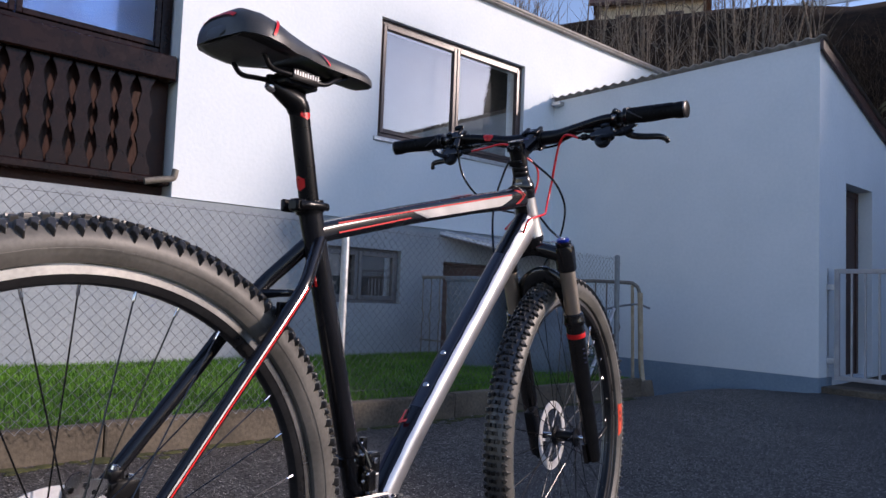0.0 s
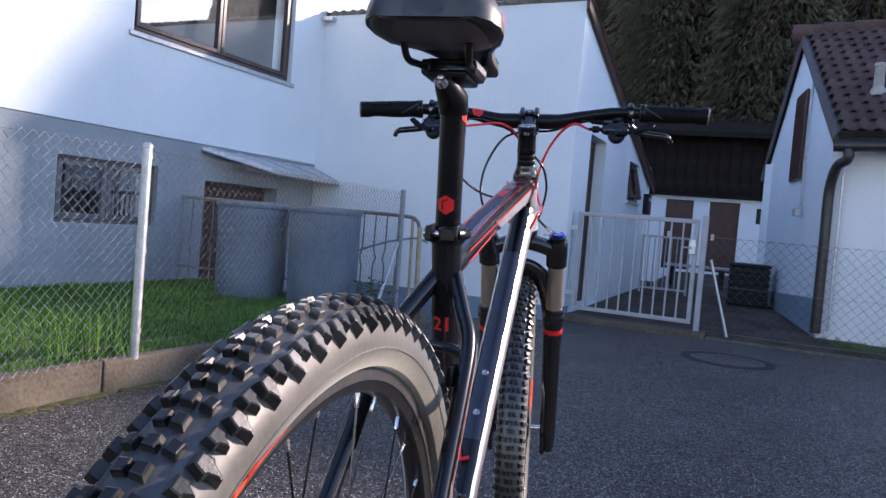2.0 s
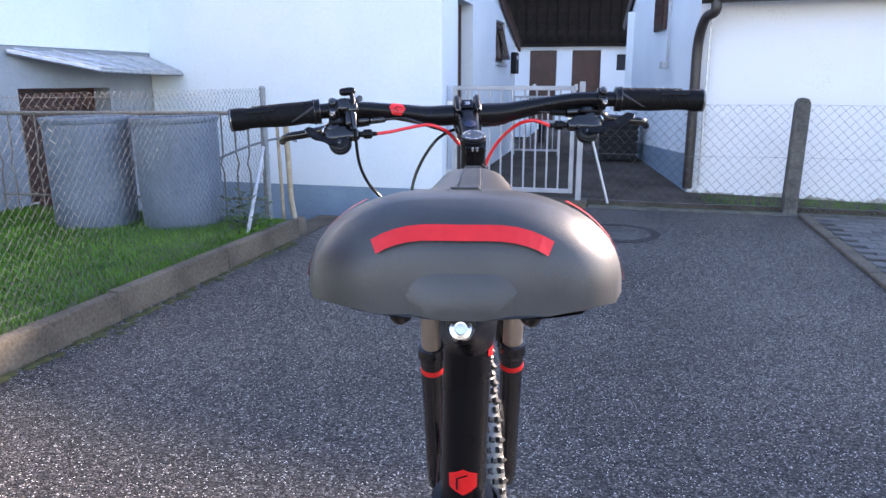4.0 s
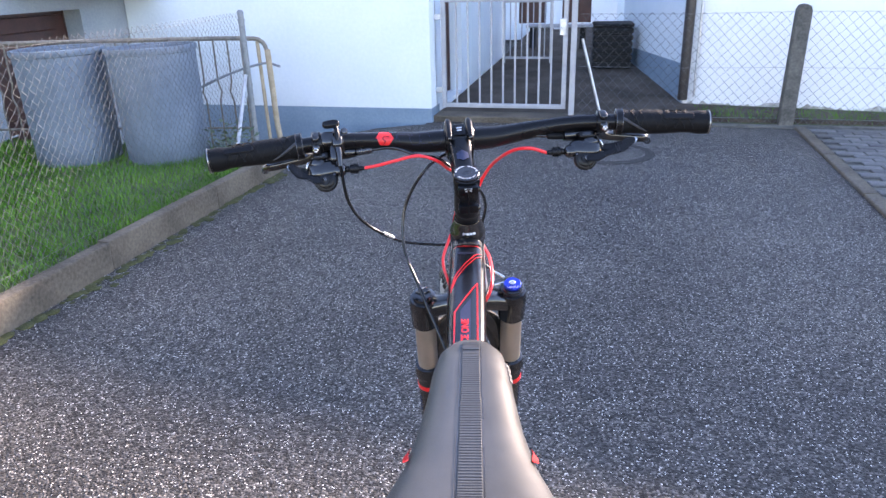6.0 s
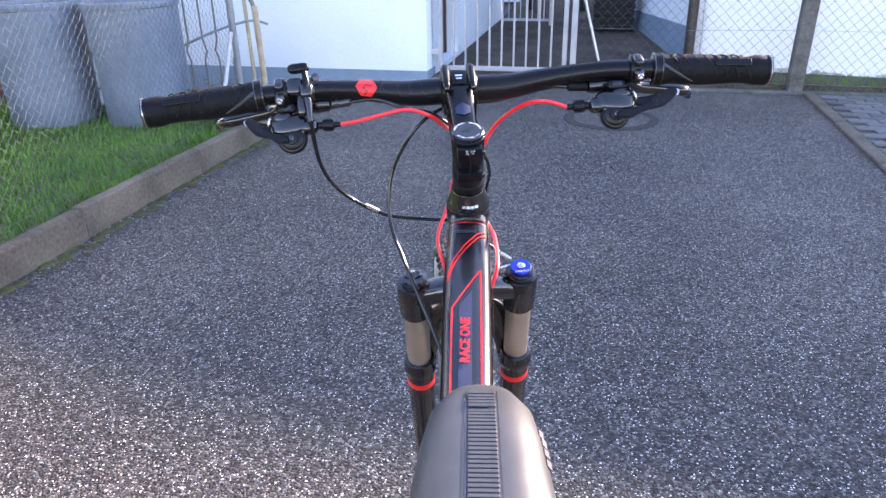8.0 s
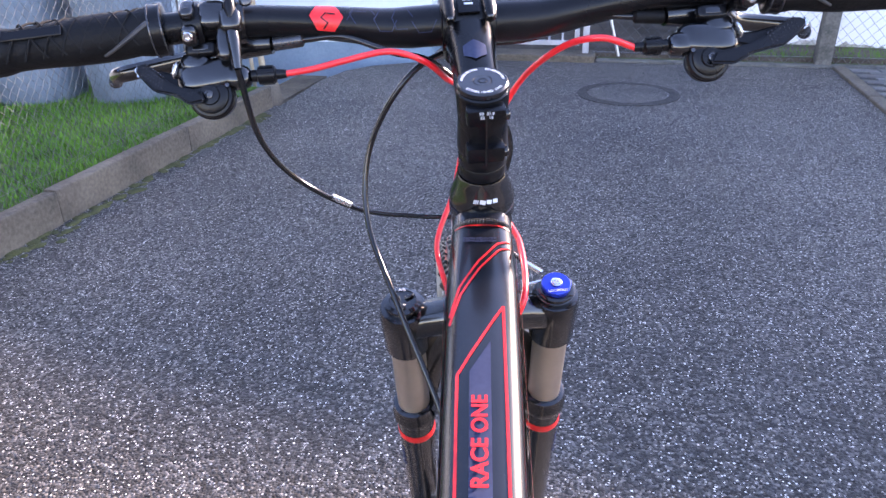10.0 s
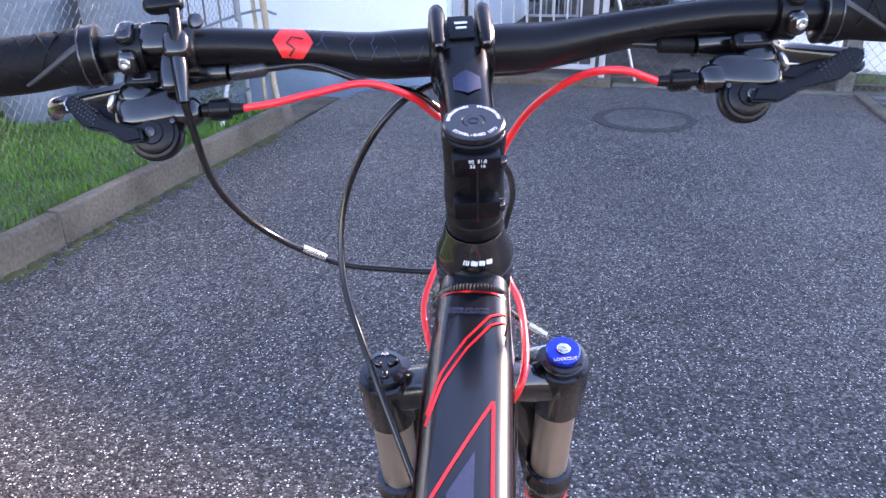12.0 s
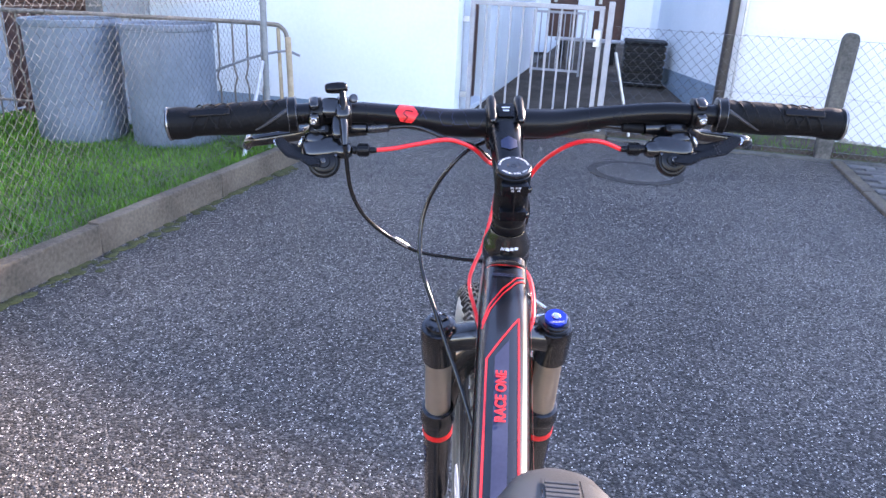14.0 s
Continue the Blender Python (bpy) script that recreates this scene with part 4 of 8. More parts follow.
def bare_tree(bm, x, y, h, r):
    z = hill_z(x, y) - 0.4
    lean = Vector((r.gauss(0, .05), r.gauss(0, .05), 1))
    pts = [Vector((x, y, z)) + lean * (h * k / 5) + Vector((r.gauss(0, .06), r.gauss(0, .06), 0)) * (k > 0) for k in range(6)]
    rad = 0.018 + 0.045 * r.random() ** 2
    tube(bm, pts, [rad * (1 - 0.17 * k) for k in range(6)], 6, cap=False)
    for _ in range(14):
        k = r.uniform(0.6, 4.8)
        b = pts[int(k)].lerp(pts[int(k) + 1], k % 1)
        d = Vector((r.gauss(0, 1), r.gauss(0, 0.6), 0.8 + r.random())).normalized() * r.uniform(0.5, 1.6)
        tube(bm, [b, b + d * 0.5 + Vector((0, 0, .05)), b + d + Vector((0, 0, 0.2))], [0.010, 0.007, 0.003], 3, cap=False)


rt = random.Random(9)
for i in range(190):
    x = -19 + 16.5 * i / 190 + rt.gauss(0, 0.3)
    y = 16.5 + 0.12 * x + 5.5 * rt.random()
    bm = bmesh.new()
    bare_tree(bm, x, y, 5 + 3 * rt.random(), rt)
    t = part("bare_tree", bm, M_BARK)
    tagged(t, "leafless young tree on the hillside", "tree", "hillside trees")


def conifer(x, y, h, r):
    z = hill_z(x, y) - 0.3
    t = tagged(thing("conifer", Matrix.Translation((x, y, z))), "dark evergreen conifer in deep shade on the hillside, some added unseen to cast shade", "tree", "hillside conifers")
    part("trunk", tube(bmesh.new(), [(0, 0, 0), (0, 0, h * 0.6), (0, 0, h)], [0.16, 0.09, 0.01], 7), M_BLACKWOOD, t)
    bm = bmesh.new()
    for k in range(int(h * 620)):
        f = r.random()
        zz = h * (0.08 + 0.92 * f)
        reach = (1 - f) * h * 0.24 + 0.15
        a = r.random() * 6.283
        d = Vector((math.cos(a), math.sin(a), -0.25 - 0.2 * r.random()))
        s = d.cross(Vector((0, 0, 1))).normalized()
        p0 = Vector((0, 0, zz)) + d * reach * r.uniform(0.1, 0.7)
        L, w = r.uniform(0.12, 0.32), r.uniform(0.012, 0.032)
        v = [bm.verts.new(q) for q in (p0, p0 + d * L * 0.5 + s * w, p0 + d * L + Vector((0, 0, -0.1)), p0 + d * L * 0.5 - s * w + Vector((0, 0, 0.04)))]
        bm.faces.new((v[0], v[1], v[2]))
        bm.faces.new((v[0], v[2], v[3]))
    part("crown", bm, M_NEEDLE, t)
    return t


for i in range(44):
    x = 0.6 + 17 * i / 44 + rt.gauss(0, 0.4)
    y = 16.8 + 0.12 * x + 3.6 * rt.random()
    conifer(x, y, 7 + 4 * rt.random(), rt)
# taller ones added out of view beyond the cottage, sized to shade the house wall
for bb, top in ((-3.15, 2.0), (-2.75, 2.12), (-2.3, 2.3), (-1.8, 2.4), (-1.3, 2.6), (-0.8, 2.75), (-0.4, 2.9)):
    base = yard(-3.05, bb) + Vector((sun_dir.x, sun_dir.y, 0)).normalized() * 24
    conifer(base.x, base.y, top + 24 * math.tan(radians(SUN_EL)) - hill_z(base.x, base.y) + 0.3, rt)

# undergrowth on the slope
bm = bmesh.new()
for i in range(5200):
    x = -20 + 22 * rt.random()
    y = 16.2 + 0.12 * x + 9 * rt.random()
    p = Vector((x, y, hill_z(x, y) - 0.35))
    d = Vector((rt.gauss(0, 0.45), rt.gauss(0, 0.3), 1)).normalized() * rt.uniform(0.4, 1.5)
    tube(bm, [p, p + d * 0.5 + Vector((rt.gauss(0, .05), 0, 0)), p + d + Vector((rt.gauss(0, .15), 0, 0))], [0.010, 0.007, 0.003], 3, cap=False)
brush = part("undergrowth", bm, M_BRUSH)
tagged(brush, "dense brown leafless brushwood on the slope", "undergrowth", kind="stuff")

# on the crest: a cream house among the trees and a guard rail
crest = Vector((-12.6, 33.2, hill_z(-12.6, 33.2) - 0.3))
ch = tagged(thing("crest_house", Matrix.Translation(crest) @ pose(0, 0, 0, 0, 0, 20)), "cream house with an orange brown roof on the crest", "house")
part("wall", new_box((-2.4, 0, -0.4), (2.6, 3, 2.4)), M_CREAM, ch)
part("roof", prism(bmesh.new(), [(-0.5, 2.3), (1.5, 3.6), (3.5, 2.3), (3.5, 2.45), (1.5, 3.75), (-0.5, 2.45)], -2.9, 3.1, "x"), M_TILE, ch)
for x in (-1.6, 0.9):
    w = part("window", new_box((x, -0.04, 0.9), (x + 0.8, 0.02, 1.9), 0.01), M_FRAME_WOOD, ch)
    # solid panes in the painted shade of the rooms
    part("pane", new_box((x + 0.08, -0.05, 0.98), (x + 0.72, -0.041, 1.82)), M_ROOM_SHADE, w)
gr = tagged(thing("guard_rail", Matrix.Translation((-7.5, 30.3, hill_z(-7.5, 30.3) - 0.3)) @ pose(0, 0, 0, 0, 0, 7)), "pale steel guard rail along the crest", "guard rail")
part("beam", new_box((-2.5, -0.04, 0.45), (9.0, 0.0, 0.72), 0.02), M_GALV, gr)
gp = part("post", new_box((-0.05, 0.0, -0.5), (0.05, 0.1, 0.7)), M_GALV, gr, m=pose(-2.0, 0, 0))
for i in range(1, 6):
    again(gp, "post", pose(-2.0 + 2.0 * i, 0, 0), gr)


vent = part("vent_pipe", lathe(bmesh.new(), [(0.10, -0.05), (0.075, 0.03), (0.055, 0.05), (0.052, 0.27), (0.062, 0.275), (0.062, 0.31), (0.03, 0.32)], 18), M_ETERNIT, cottage, "beige vent pipe", m=Matrix.Translation((2.425, 7.3, 2.50)) @ Matrix.Diagonal((0.85, 0.85, 0.88, 1)))
# ---- tiles of the cottage roof ----
def tile_mesh():
    bm = bmesh.new()
    rows = []
    for j, (y, dz) in enumerate(((0.0, 0.012), (0.012, 0.015), (0.215, 0.003))):
        rows.append([bm.verts.new((x, y, z + dz)) for x, z in ((-0.069, 0.0), (-0.06, 0.018), (-0.036, 0.030), (-0.012, 0.018), (0.012, 0.004), (0.042, 0.002), (0.067, 0.006))])
    front_low = [bm.verts.new(v.co - Vector((0, 0, 0.011))) for v in rows[0]]
    for a, b in zip([front_low] + rows, rows):
        for k in range(6):
            bm.faces.new((a[k], a[k + 1], b[k + 1], b[k]))
    bmesh.ops.recalc_face_normals(bm, faces=bm.faces)
    me = bpy.data.meshes.new("roof_tile")
    bm.to_mesh(me)
    bm.free()
    me.materials.append(M_TILE)
    me.polygons.foreach_set("use_smooth", [True] * len(me.polygons))
    return me


TILE = tile_mesh()
roof_dir = RR.normalized()
basis = Matrix((ed.to_4d(), (roof_dir - ed * roof_dir.dot(ed)).normalized().to_4d(), RN.to_4d(), Vector((0, 0, 0, 1)))).transposed()
for e in (0, 1, 2):
    basis[3][e] = 0.0
    basis[e][3] = 0.0
rt2 = random.Random(4)
course = 0
far_tiles = bmesh.new()
lean = roof_dir.dot(ed) / math.sqrt(1 - roof_dir.dot(ed) ** 2)
while course * 0.186 < RR.length - 0.12:
    for k in range(int(RL / 0.133)):
        o = RO + RN * 0.092 + ed * (0.09 + 0.133 * k + course * 0.186 * lean) + basis.to_3x3() @ Vector((0, course * 0.186, 0))
        m = Matrix.Translation(o) @ basis @ pose(0, 0, 0, rt2.gauss(0, 0.4), rt2.gauss(0, 0.5), rt2.gauss(0, 0.4))
        if 0.133 * k < 2.8:
            t = new("roof_tile", TILE)
            t.parent = cottage
            t.matrix_local = m
        else:
            vs = [far_tiles.verts.new(m @ v.co) for v in TILE.vertices]
            for p in TILE.polygons:
                far_tiles.faces.new([vs[q] for q in p.vertices])
    course += 1
part("far_tiles", far_tiles, M_TILE, cottage)["kind"] = "stuff"
top = mid + Vector((0, 0, RIDGE + 0.10)) - ed * 0.16
bm = bmesh.new()
tube(bm, [Vector((0, 0, 0)), Vector((0.03, 0, 0)), Vector((0.31, 0, 0)), Vector((0.34, 0, 0))], [0.105, 0.112, 0.092, 0.085], 14, flat=(0.75, 1.0))
cap_m = Matrix.Translation(top) @ Vector((1, 0, 0)).rotation_difference(ed).to_matrix().to_4x4()
ridge = part("ridge_tile", bm, M_TILE, cottage, m=cap_m, smooth=True)
for i in range(1, 24):
    again(ridge, "ridge_tile", cap_m @ pose(0.32 * i, 0, 0), cottage)

# ---- pavers beside the edging ----
paving = tagged(thing("paving", YARD), "grey interlocking concrete pavers beside the drive", "paving", kind="structure")
part("bed", new_box((3.262, -6.9, -0.1), (7.6, 0.098, 0.006)), M_POSTC, paving)
pv = part("paver", new_box((0.004, 0.004, 0), (0.196, 0.096, 0.018), 0.004), M_PAVER, paving, m=pose(3.262, -0.102, 0.004))
for j in range(34):
    for k in range(8 if j < 24 else 6):
        if j or k:
            again(pv, "paver", pose(3.262 + 0.2 * k + 0.1 * (j % 2), -0.102 - 0.1 * j, 0.004 + 0.0012 * ((j * 7 + k * 3) % 3)), paving)

# the pavers farther off, in one mesh
vs, fs = [], []
for j in range(66):
    for k in range(21):
        if j < 34 and k < (8 if j < 24 else 6):
            continue
        x, y, z = 3.262 + 0.2 * k + 0.1 * (j % 2), -0.102 - 0.1 * j, 0.020 + 0.0012 * ((j * 7 + k * 3) % 3)
        o = len(vs)
        for zz, g in ((0.004, 0.004), (z, 0.006)):
            vs += [(x + g, y + g, zz), (x + 0.2 - g, y + g, zz), (x + 0.2 - g, y + 0.1 - g, zz), (x + g, y + 0.1 - g, zz)]
        fs += [(o + 4, o + 5, o + 6, o + 7)] + [(o + q, o + (q + 1) % 4, o + 4 + (q + 1) % 4, o + 4 + q) for q in range(4)]
me = bpy.data.meshes.new("far_pavers")
me.from_pydata(vs, [], fs)
me.materials.append(M_PAVER)
fp = new("far_pavers", me)
fp.parent = paving
fp["kind"] = "stuff"

# ---- bicycle ----
M_FRAME = surface("satin_black_paint", (0.004, 0.0043, 0.006), (0.007, 0.0075, 0.0105), 12, 0.26, 0.0, spec=0.4, coat=0.2, fine=300, rvar=0.05)
M_GREY = surface("grey_lacquer_panel", (0.50, 0.50, 0.50), (0.64, 0.64, 0.64), 20, 0.30, 0.85, fine=400, rvar=0.04)
M_NAVY = surface("dark_navy_panel", (0.020, 0.024, 0.038), (0.032, 0.038, 0.058), 12, 0.3, coat=0.3, fine=300, rvar=0.05)
M_BLUEGREY = surface("blue_grey_stripe", (0.024, 0.029, 0.058), (0.038, 0.046, 0.082), 20, 0.5, 0.0, spec=0.1, fine=300)
M_RED = surface("red_lacquer", (0.62, 0.012, 0.012), (0.75, 0.02, 0.018), 15, 0.35, fine=200, rvar=0.05)
M_ORANGE = surface("orange_red_print", (0.72, 0.05, 0.012), (0.85, 0.08, 0.02), 30, 0.5, fine=200)
M_ORANGE_PALE = surface("dark_orange_print", (0.30, 0.016, 0.006), (0.40, 0.030, 0.010), 30, 0.5, fine=200)
M_CABLE_RED = surface("red_cable_sleeve", (0.72, 0.012, 0.016), (0.85, 0.022, 0.024), 15, 0.3, fine=200, coat=0.4)
M_CABLE = surface("black_cable_sleeve", (0.006, 0.006, 0.0065), (0.011, 0.011, 0.012), 15, 0.14, fine=200, spec=0.35, coat=0.25)
M_RUBBER = surface("tyre_tread_rubber", (0.012, 0.0115, 0.0105), (0.034, 0.032, 0.029), 25, 0.38, spec=1.0, bump=0.05, fine=400)
M_SIDEWALL = surface("dusty_tyre_sidewall", (0.058, 0.055, 0.048), (0.112, 0.105, 0.092), 14, 0.50, spec=0.5, bump=0.06, fine=160)
M_KNOB = surface("worn_knob_rubber", (0.004, 0.004, 0.004), (0.012, 0.0118, 0.0112), 60, 0.34, spec=0.45, bump=0.05, fine=500)
M_SHOULDER = surface("dusty_knob_rubber", (0.006, 0.006, 0.0057), (0.020, 0.019, 0.0175), 45, 0.36, spec=0.5, bump=0.06, fine=400)
M_RIM = surface("anodised_black_rim", (0.02, 0.02, 0.021), (0.04, 0.04, 0.042), 12, 0.3, 0.6, fine=200)
M_FLANGE = surface("worn_rim_edge", (0.11, 0.107, 0.10), (0.18, 0.175, 0.165), 10, 0.42, 0.5, fine=160)
M_STEEL = surface("polished_steel", (0.55, 0.55, 0.56), (0.75, 0.75, 0.76), 30, 0.16, 1.0, fine=200, rvar=0.06)
M_ROTOR = surface("brushed_rotor_steel", (0.60, 0.60, 0.61), (0.80, 0.80, 0.81), 40, 0.34, 0.4, fine=300)
M_SPOKE = surface("black_spoke", (0.03, 0.03, 0.031), (0.07, 0.07, 0.072), 30, 0.18, 0.85, fine=200)
# alloy of the plug rims, and the highlight painted on the wheel rims
M_EDGE = surface("alloy_and_glint_edge", (0.24, 0.235, 0.225), (0.36, 0.35, 0.335), 10, 0.28, 0.95, fine=160)
M_STANCHION = surface("bronze_chrome", (0.40, 0.34, 0.28), (0.52, 0.45, 0.37), 3, 0.33, 0.9, fine=30, rvar=0.02)
M_FORK = surface("fork_black", (0.003, 0.003, 0.0035), (0.006, 0.006, 0.0065), 10, 0.17, coat=0.4, fine=250)
M_MATT = surface("matt_black_alloy", (0.003, 0.003, 0.0036), (0.006, 0.006, 0.0072), 14, 0.28, 0.0, bump=0.05, fine=500, spec=0.22)
M_BLUE = surface("blue_anodised", (0.011, 0.035, 0.36), (0.018, 0.052, 0.48), 20, 0.3, 0.6, fine=200)
M_SADDLE = surface("saddle_cover", (0.030, 0.031, 0.032), (0.052, 0.053, 0.054), 40, 0.40, bump=0.07, fine=1500, rvar=0.05)
M_BADGE = surface("grey_printed_label", (0.045, 0.045, 0.048), (0.085, 0.085, 0.09), 30, 0.4, fine=200)
M_SADDLE_SHELL = surface("saddle_shell", (0.004, 0.004, 0.0045), (0.008, 0.008, 0.0085), 14, 0.35, fine=100)
M_GRIP = surface("grip_rubber", (0.0032, 0.0032, 0.0036), (0.0065, 0.0065, 0.0072), 30, 0.55, spec=0.14, bump=0.2, fine=300)
M_RIB = surface("rib_rubber", (0.006, 0.006, 0.0065), (0.012, 0.012, 0.0125), 30, 0.85, spec=0.2, fine=300)
M_RING = surface("dark_grey_anodised", (0.05, 0.05, 0.053), (0.09, 0.09, 0.095), 20, 0.25, 0.7, fine=200)
M_FIN = surface("grey_moulded_rubber", (0.030, 0.030, 0.033), (0.050, 0.050, 0.055), 20, 0.5, spec=0.3, fine=200)
M_PRINT = surface("pale_print", (0.5, 0.5, 0.52), (0.62, 0.62, 0.64), 30, 0.4, fine=100)
M_SILVER = surface("silver_alloy", (0.5, 0.5, 0.5), (0.68, 0.68, 0.68), 20, 0.25, 0.95, fine=200)

for m, dust in ((M_SIDEWALL, 1.0), (M_RUBBER, 0.5), (M_KNOB, 0.08), (M_SHOULDER, 0.25)):      # fine dust, pale at grazing light
    b = m.node_tree.nodes["Principled BSDF"]
    b.inputs["Sheen Weight"].default_value, b.inputs["Sheen Roughness"].default_value = dust, 0.32
    b.inputs["Sheen Tint"].default_value = (1.0, 0.97, 0.82, 1)

bike = tagged(thing("mountain_bike"), "black hardtail mountain bike with red lines and red cables", "bicycle")


def bp(name, bm, mat, parent=None, label="", m=None, smooth=True):
    return part(name, bm, mat, parent or bike, label, smooth, m)


def writing(text, size, mat, parent, m, name="lettering", label="", bold=0.0):
    cu = bpy.data.curves.new(name, "FONT")
    cu.body, cu.size, cu.align_x, cu.align_y, cu.extrude, cu.offset = text, size, "CENTER", "CENTER", 0.0002, bold
    tmp = bpy.data.objects.new(name, cu)
    me = bpy.data.meshes.new_from_object(tmp)
    bpy.data.objects.remove(tmp)
    me.materials.append(mat)
    ob = new(name, me)
    ob.parent = parent
    ob.matrix_local = m
    if label:
        ob["label"] = label
    return ob


def section_tube(bm, pts, sizes, power=2.6, sides=20, cap=True):
    """A tube of squared-off section; sizes: (half width, half height) a point; the height lies towards the first frame's up."""
    rings = []
    for (p, t, n, s), (w, h) in zip(frames_along(pts), sizes):
        ring = []
        for k in range(sides):
            a = 2 * math.pi * (k + 0.5) / sides
            c, d = math.cos(a), math.sin(a)
            ring.append(bm.verts.new(p + s * w * math.copysign(abs(c) ** (2 / power), c) + n * h * math.copysign(abs(d) ** (2 / power), d)))
        rings.append(ring)
    for a, b in zip(rings, rings[1:]):
        for k in range(sides):
            bm.faces.new((a[k], a[(k + 1) % sides], b[(k + 1) % sides], b[k]))
    if cap:
        bm.faces.new(rings[0][::-1])
        bm.faces.new(rings[-1])
    return bm


def pebble(bm, c, r, p=3.0, m=None):
    """A rounded block: a superellipsoid of half sizes r about c."""
    nu, nv = 20, 12
    pw = lambda t: math.copysign(abs(t) ** (2 / p), t)
    rows = []
    for j in range(nv + 1):
        v = math.pi * (j / nv - 0.5)
        row = []
        for i in range(nu if 0 < j < nv else 1):
            u = 2 * math.pi * (i + 0.5) / nu
            q = Vector((c[0] + r[0] * pw(math.cos(v)) * pw(math.cos(u)), c[1] + r[1] * pw(math.cos(v)) * pw(math.sin(u)), c[2] + r[2] * pw(math.sin(v)))) if 0 < j < nv else Vector((c[0], c[1], c[2] + r[2] * (1 if j else -1)))
            row.append(bm.verts.new(m @ q if m else q))
        rows.append(row)
    for a, b in zip(rows, rows[1:]):
        for i in range(nu):
            k = (i + 1) % nu
            if len(a) == 1:
                bm.faces.new((a[0], b[k], b[i]))
            elif len(b) == 1:
                bm.faces.new((a[i], a[k], b[0]))
            else:
                bm.faces.new((a[i], a[k], b[k], b[i]))
    return bm


def ribbon(pts, normals, width, lift=0.0006):
    """A thin strip of paint along points on a surface, with the surface's normals."""
    bm = bmesh.new()
    P = [Vector(p) + Vector(n).normalized() * lift for p, n in zip(pts, normals)]
    prev = None
    for i, p in enumerate(P):
        t = (P[min(i + 1, len(P) - 1)] - P[max(i - 1, 0)]).normalized()
        s = t.cross(Vector(normals[i]).normalized()) * width / 2
        cur = (bm.verts.new(p - s), bm.verts.new(p + s))
        if prev:
            bm.faces.new((prev[0], prev[1], cur[1], cur[0]))
        prev = cur
    return bm


# frame points, in the bike's plane
AX_R, AX_F, BB = Vector((0.004, -0.045, 0.408)), Vector((0.0, 1.145, 0.397)), Vector((0.0, 0.44, 0.335))
ST_TOP = Vector((0.004, 0.286, 0.862))
POST_TOP = Vector((0.008, 0.250, 1.012))
bm = tube(bmesh.new(), [BB, BB.lerp(ST_TOP, 0.3), BB.lerp(ST_TOP, 0.85), ST_TOP], [0.021, 0.0175, 0.0172, 0.0185], 24)
seat_tube = bp("seat_tube", bm, M_FRAME)
st_dir = (ST_TOP - BB).normalized()
st_back = Vector((0, -st_dir.z, st_dir.y))
writing("21", 0.024, M_RED, seat_tube, Matrix.Translation(BB.lerp(ST_TOP, 0.80) + st_back * 0.0178) @ Matrix(((1, 0, 0, 0), (0, st_dir.y, st_back.y, 0), (0, st_dir.z, st_back.z, 0), (0, 0, 0, 1))), "frame_size", "red printed number 21", 0.0006)
for v in bpy.data.objects["frame_size"].data.vertices:
    a = v.co.x / 0.0178
    v.co.x, v.co.z = 0.0178 * math.sin(a), v.co.z + 0.0178 * (math.cos(a) - 1) + 0.0006

# top tube, flat on top
TT = [Vector((0.004, 0.292, 0.822)), Vector((0.003, 0.33, 0.832)), Vector((0.0, 0.50, 0.873)), Vector((0.0, 0.70, 0.917)), Vector((0.0, 0.82, 0.941)), Vector((0.0, 0.885, 0.955))]
TS = [(0.017, 0.015), (0.0185, 0.0155), (0.021, 0.0165), (0.0235, 0.0185), (0.0245, 0.021), (0.0225, 0.022)]
top_tube = bp("top_tube", section_tube(bmesh.new(), TT, TS, 3.4, 24), M_FRAME)
tt_dir = (TT[4] - TT[2]).normalized()
tt_up = Vector((0, -tt_dir.z, tt_dir.y))


def on_top(f, s):
    """A place on the top face: f along, 0 at the seat and 1 at the head; s across, -1 to 1."""
    k = f * (len(TT) - 1)
    i = min(int(k), len(TT) - 2)
    w = TS[i][0] + (TS[i + 1][0] - TS[i][0]) * (k - i)
    h = TS[i][1] + (TS[i + 1][1] - TS[i][1]) * (k - i)
    drop = h * (1 - max(0.0, 1 - abs(s) ** 3.4) ** (1 / 3.4)) if abs(s) < 1 else h
    return TT[i].lerp(TT[i + 1], k - i) + Vector((w * s, 0, 0)) + tt_up * (h - drop)


def y_to_f(y):
    for i in range(len(TT) - 1):
        if TT[i].y <= y <= TT[i + 1].y:
            return (i + (y - TT[i].y) / (TT[i + 1].y - TT[i].y)) / (len(TT) - 1)
    return 1.0


def paint_line(pairs, width, mat=M_RED, name="red_line", n=10):
    pts = []
    for (y0, s0), (y1, s1) in zip(pairs, pairs[1:]):
        pts += [on_top(y_to_f(y0 + (y1 - y0) * k / n), s0 + (s1 - s0) * k / n) for k in range(n)]
    pts.append(on_top(y_to_f(pairs[-1][0]), pairs[-1][1]))
    return bp(name, ribbon(pts, [tt_up] * len(pts), width), mat, top_tube, smooth=False)


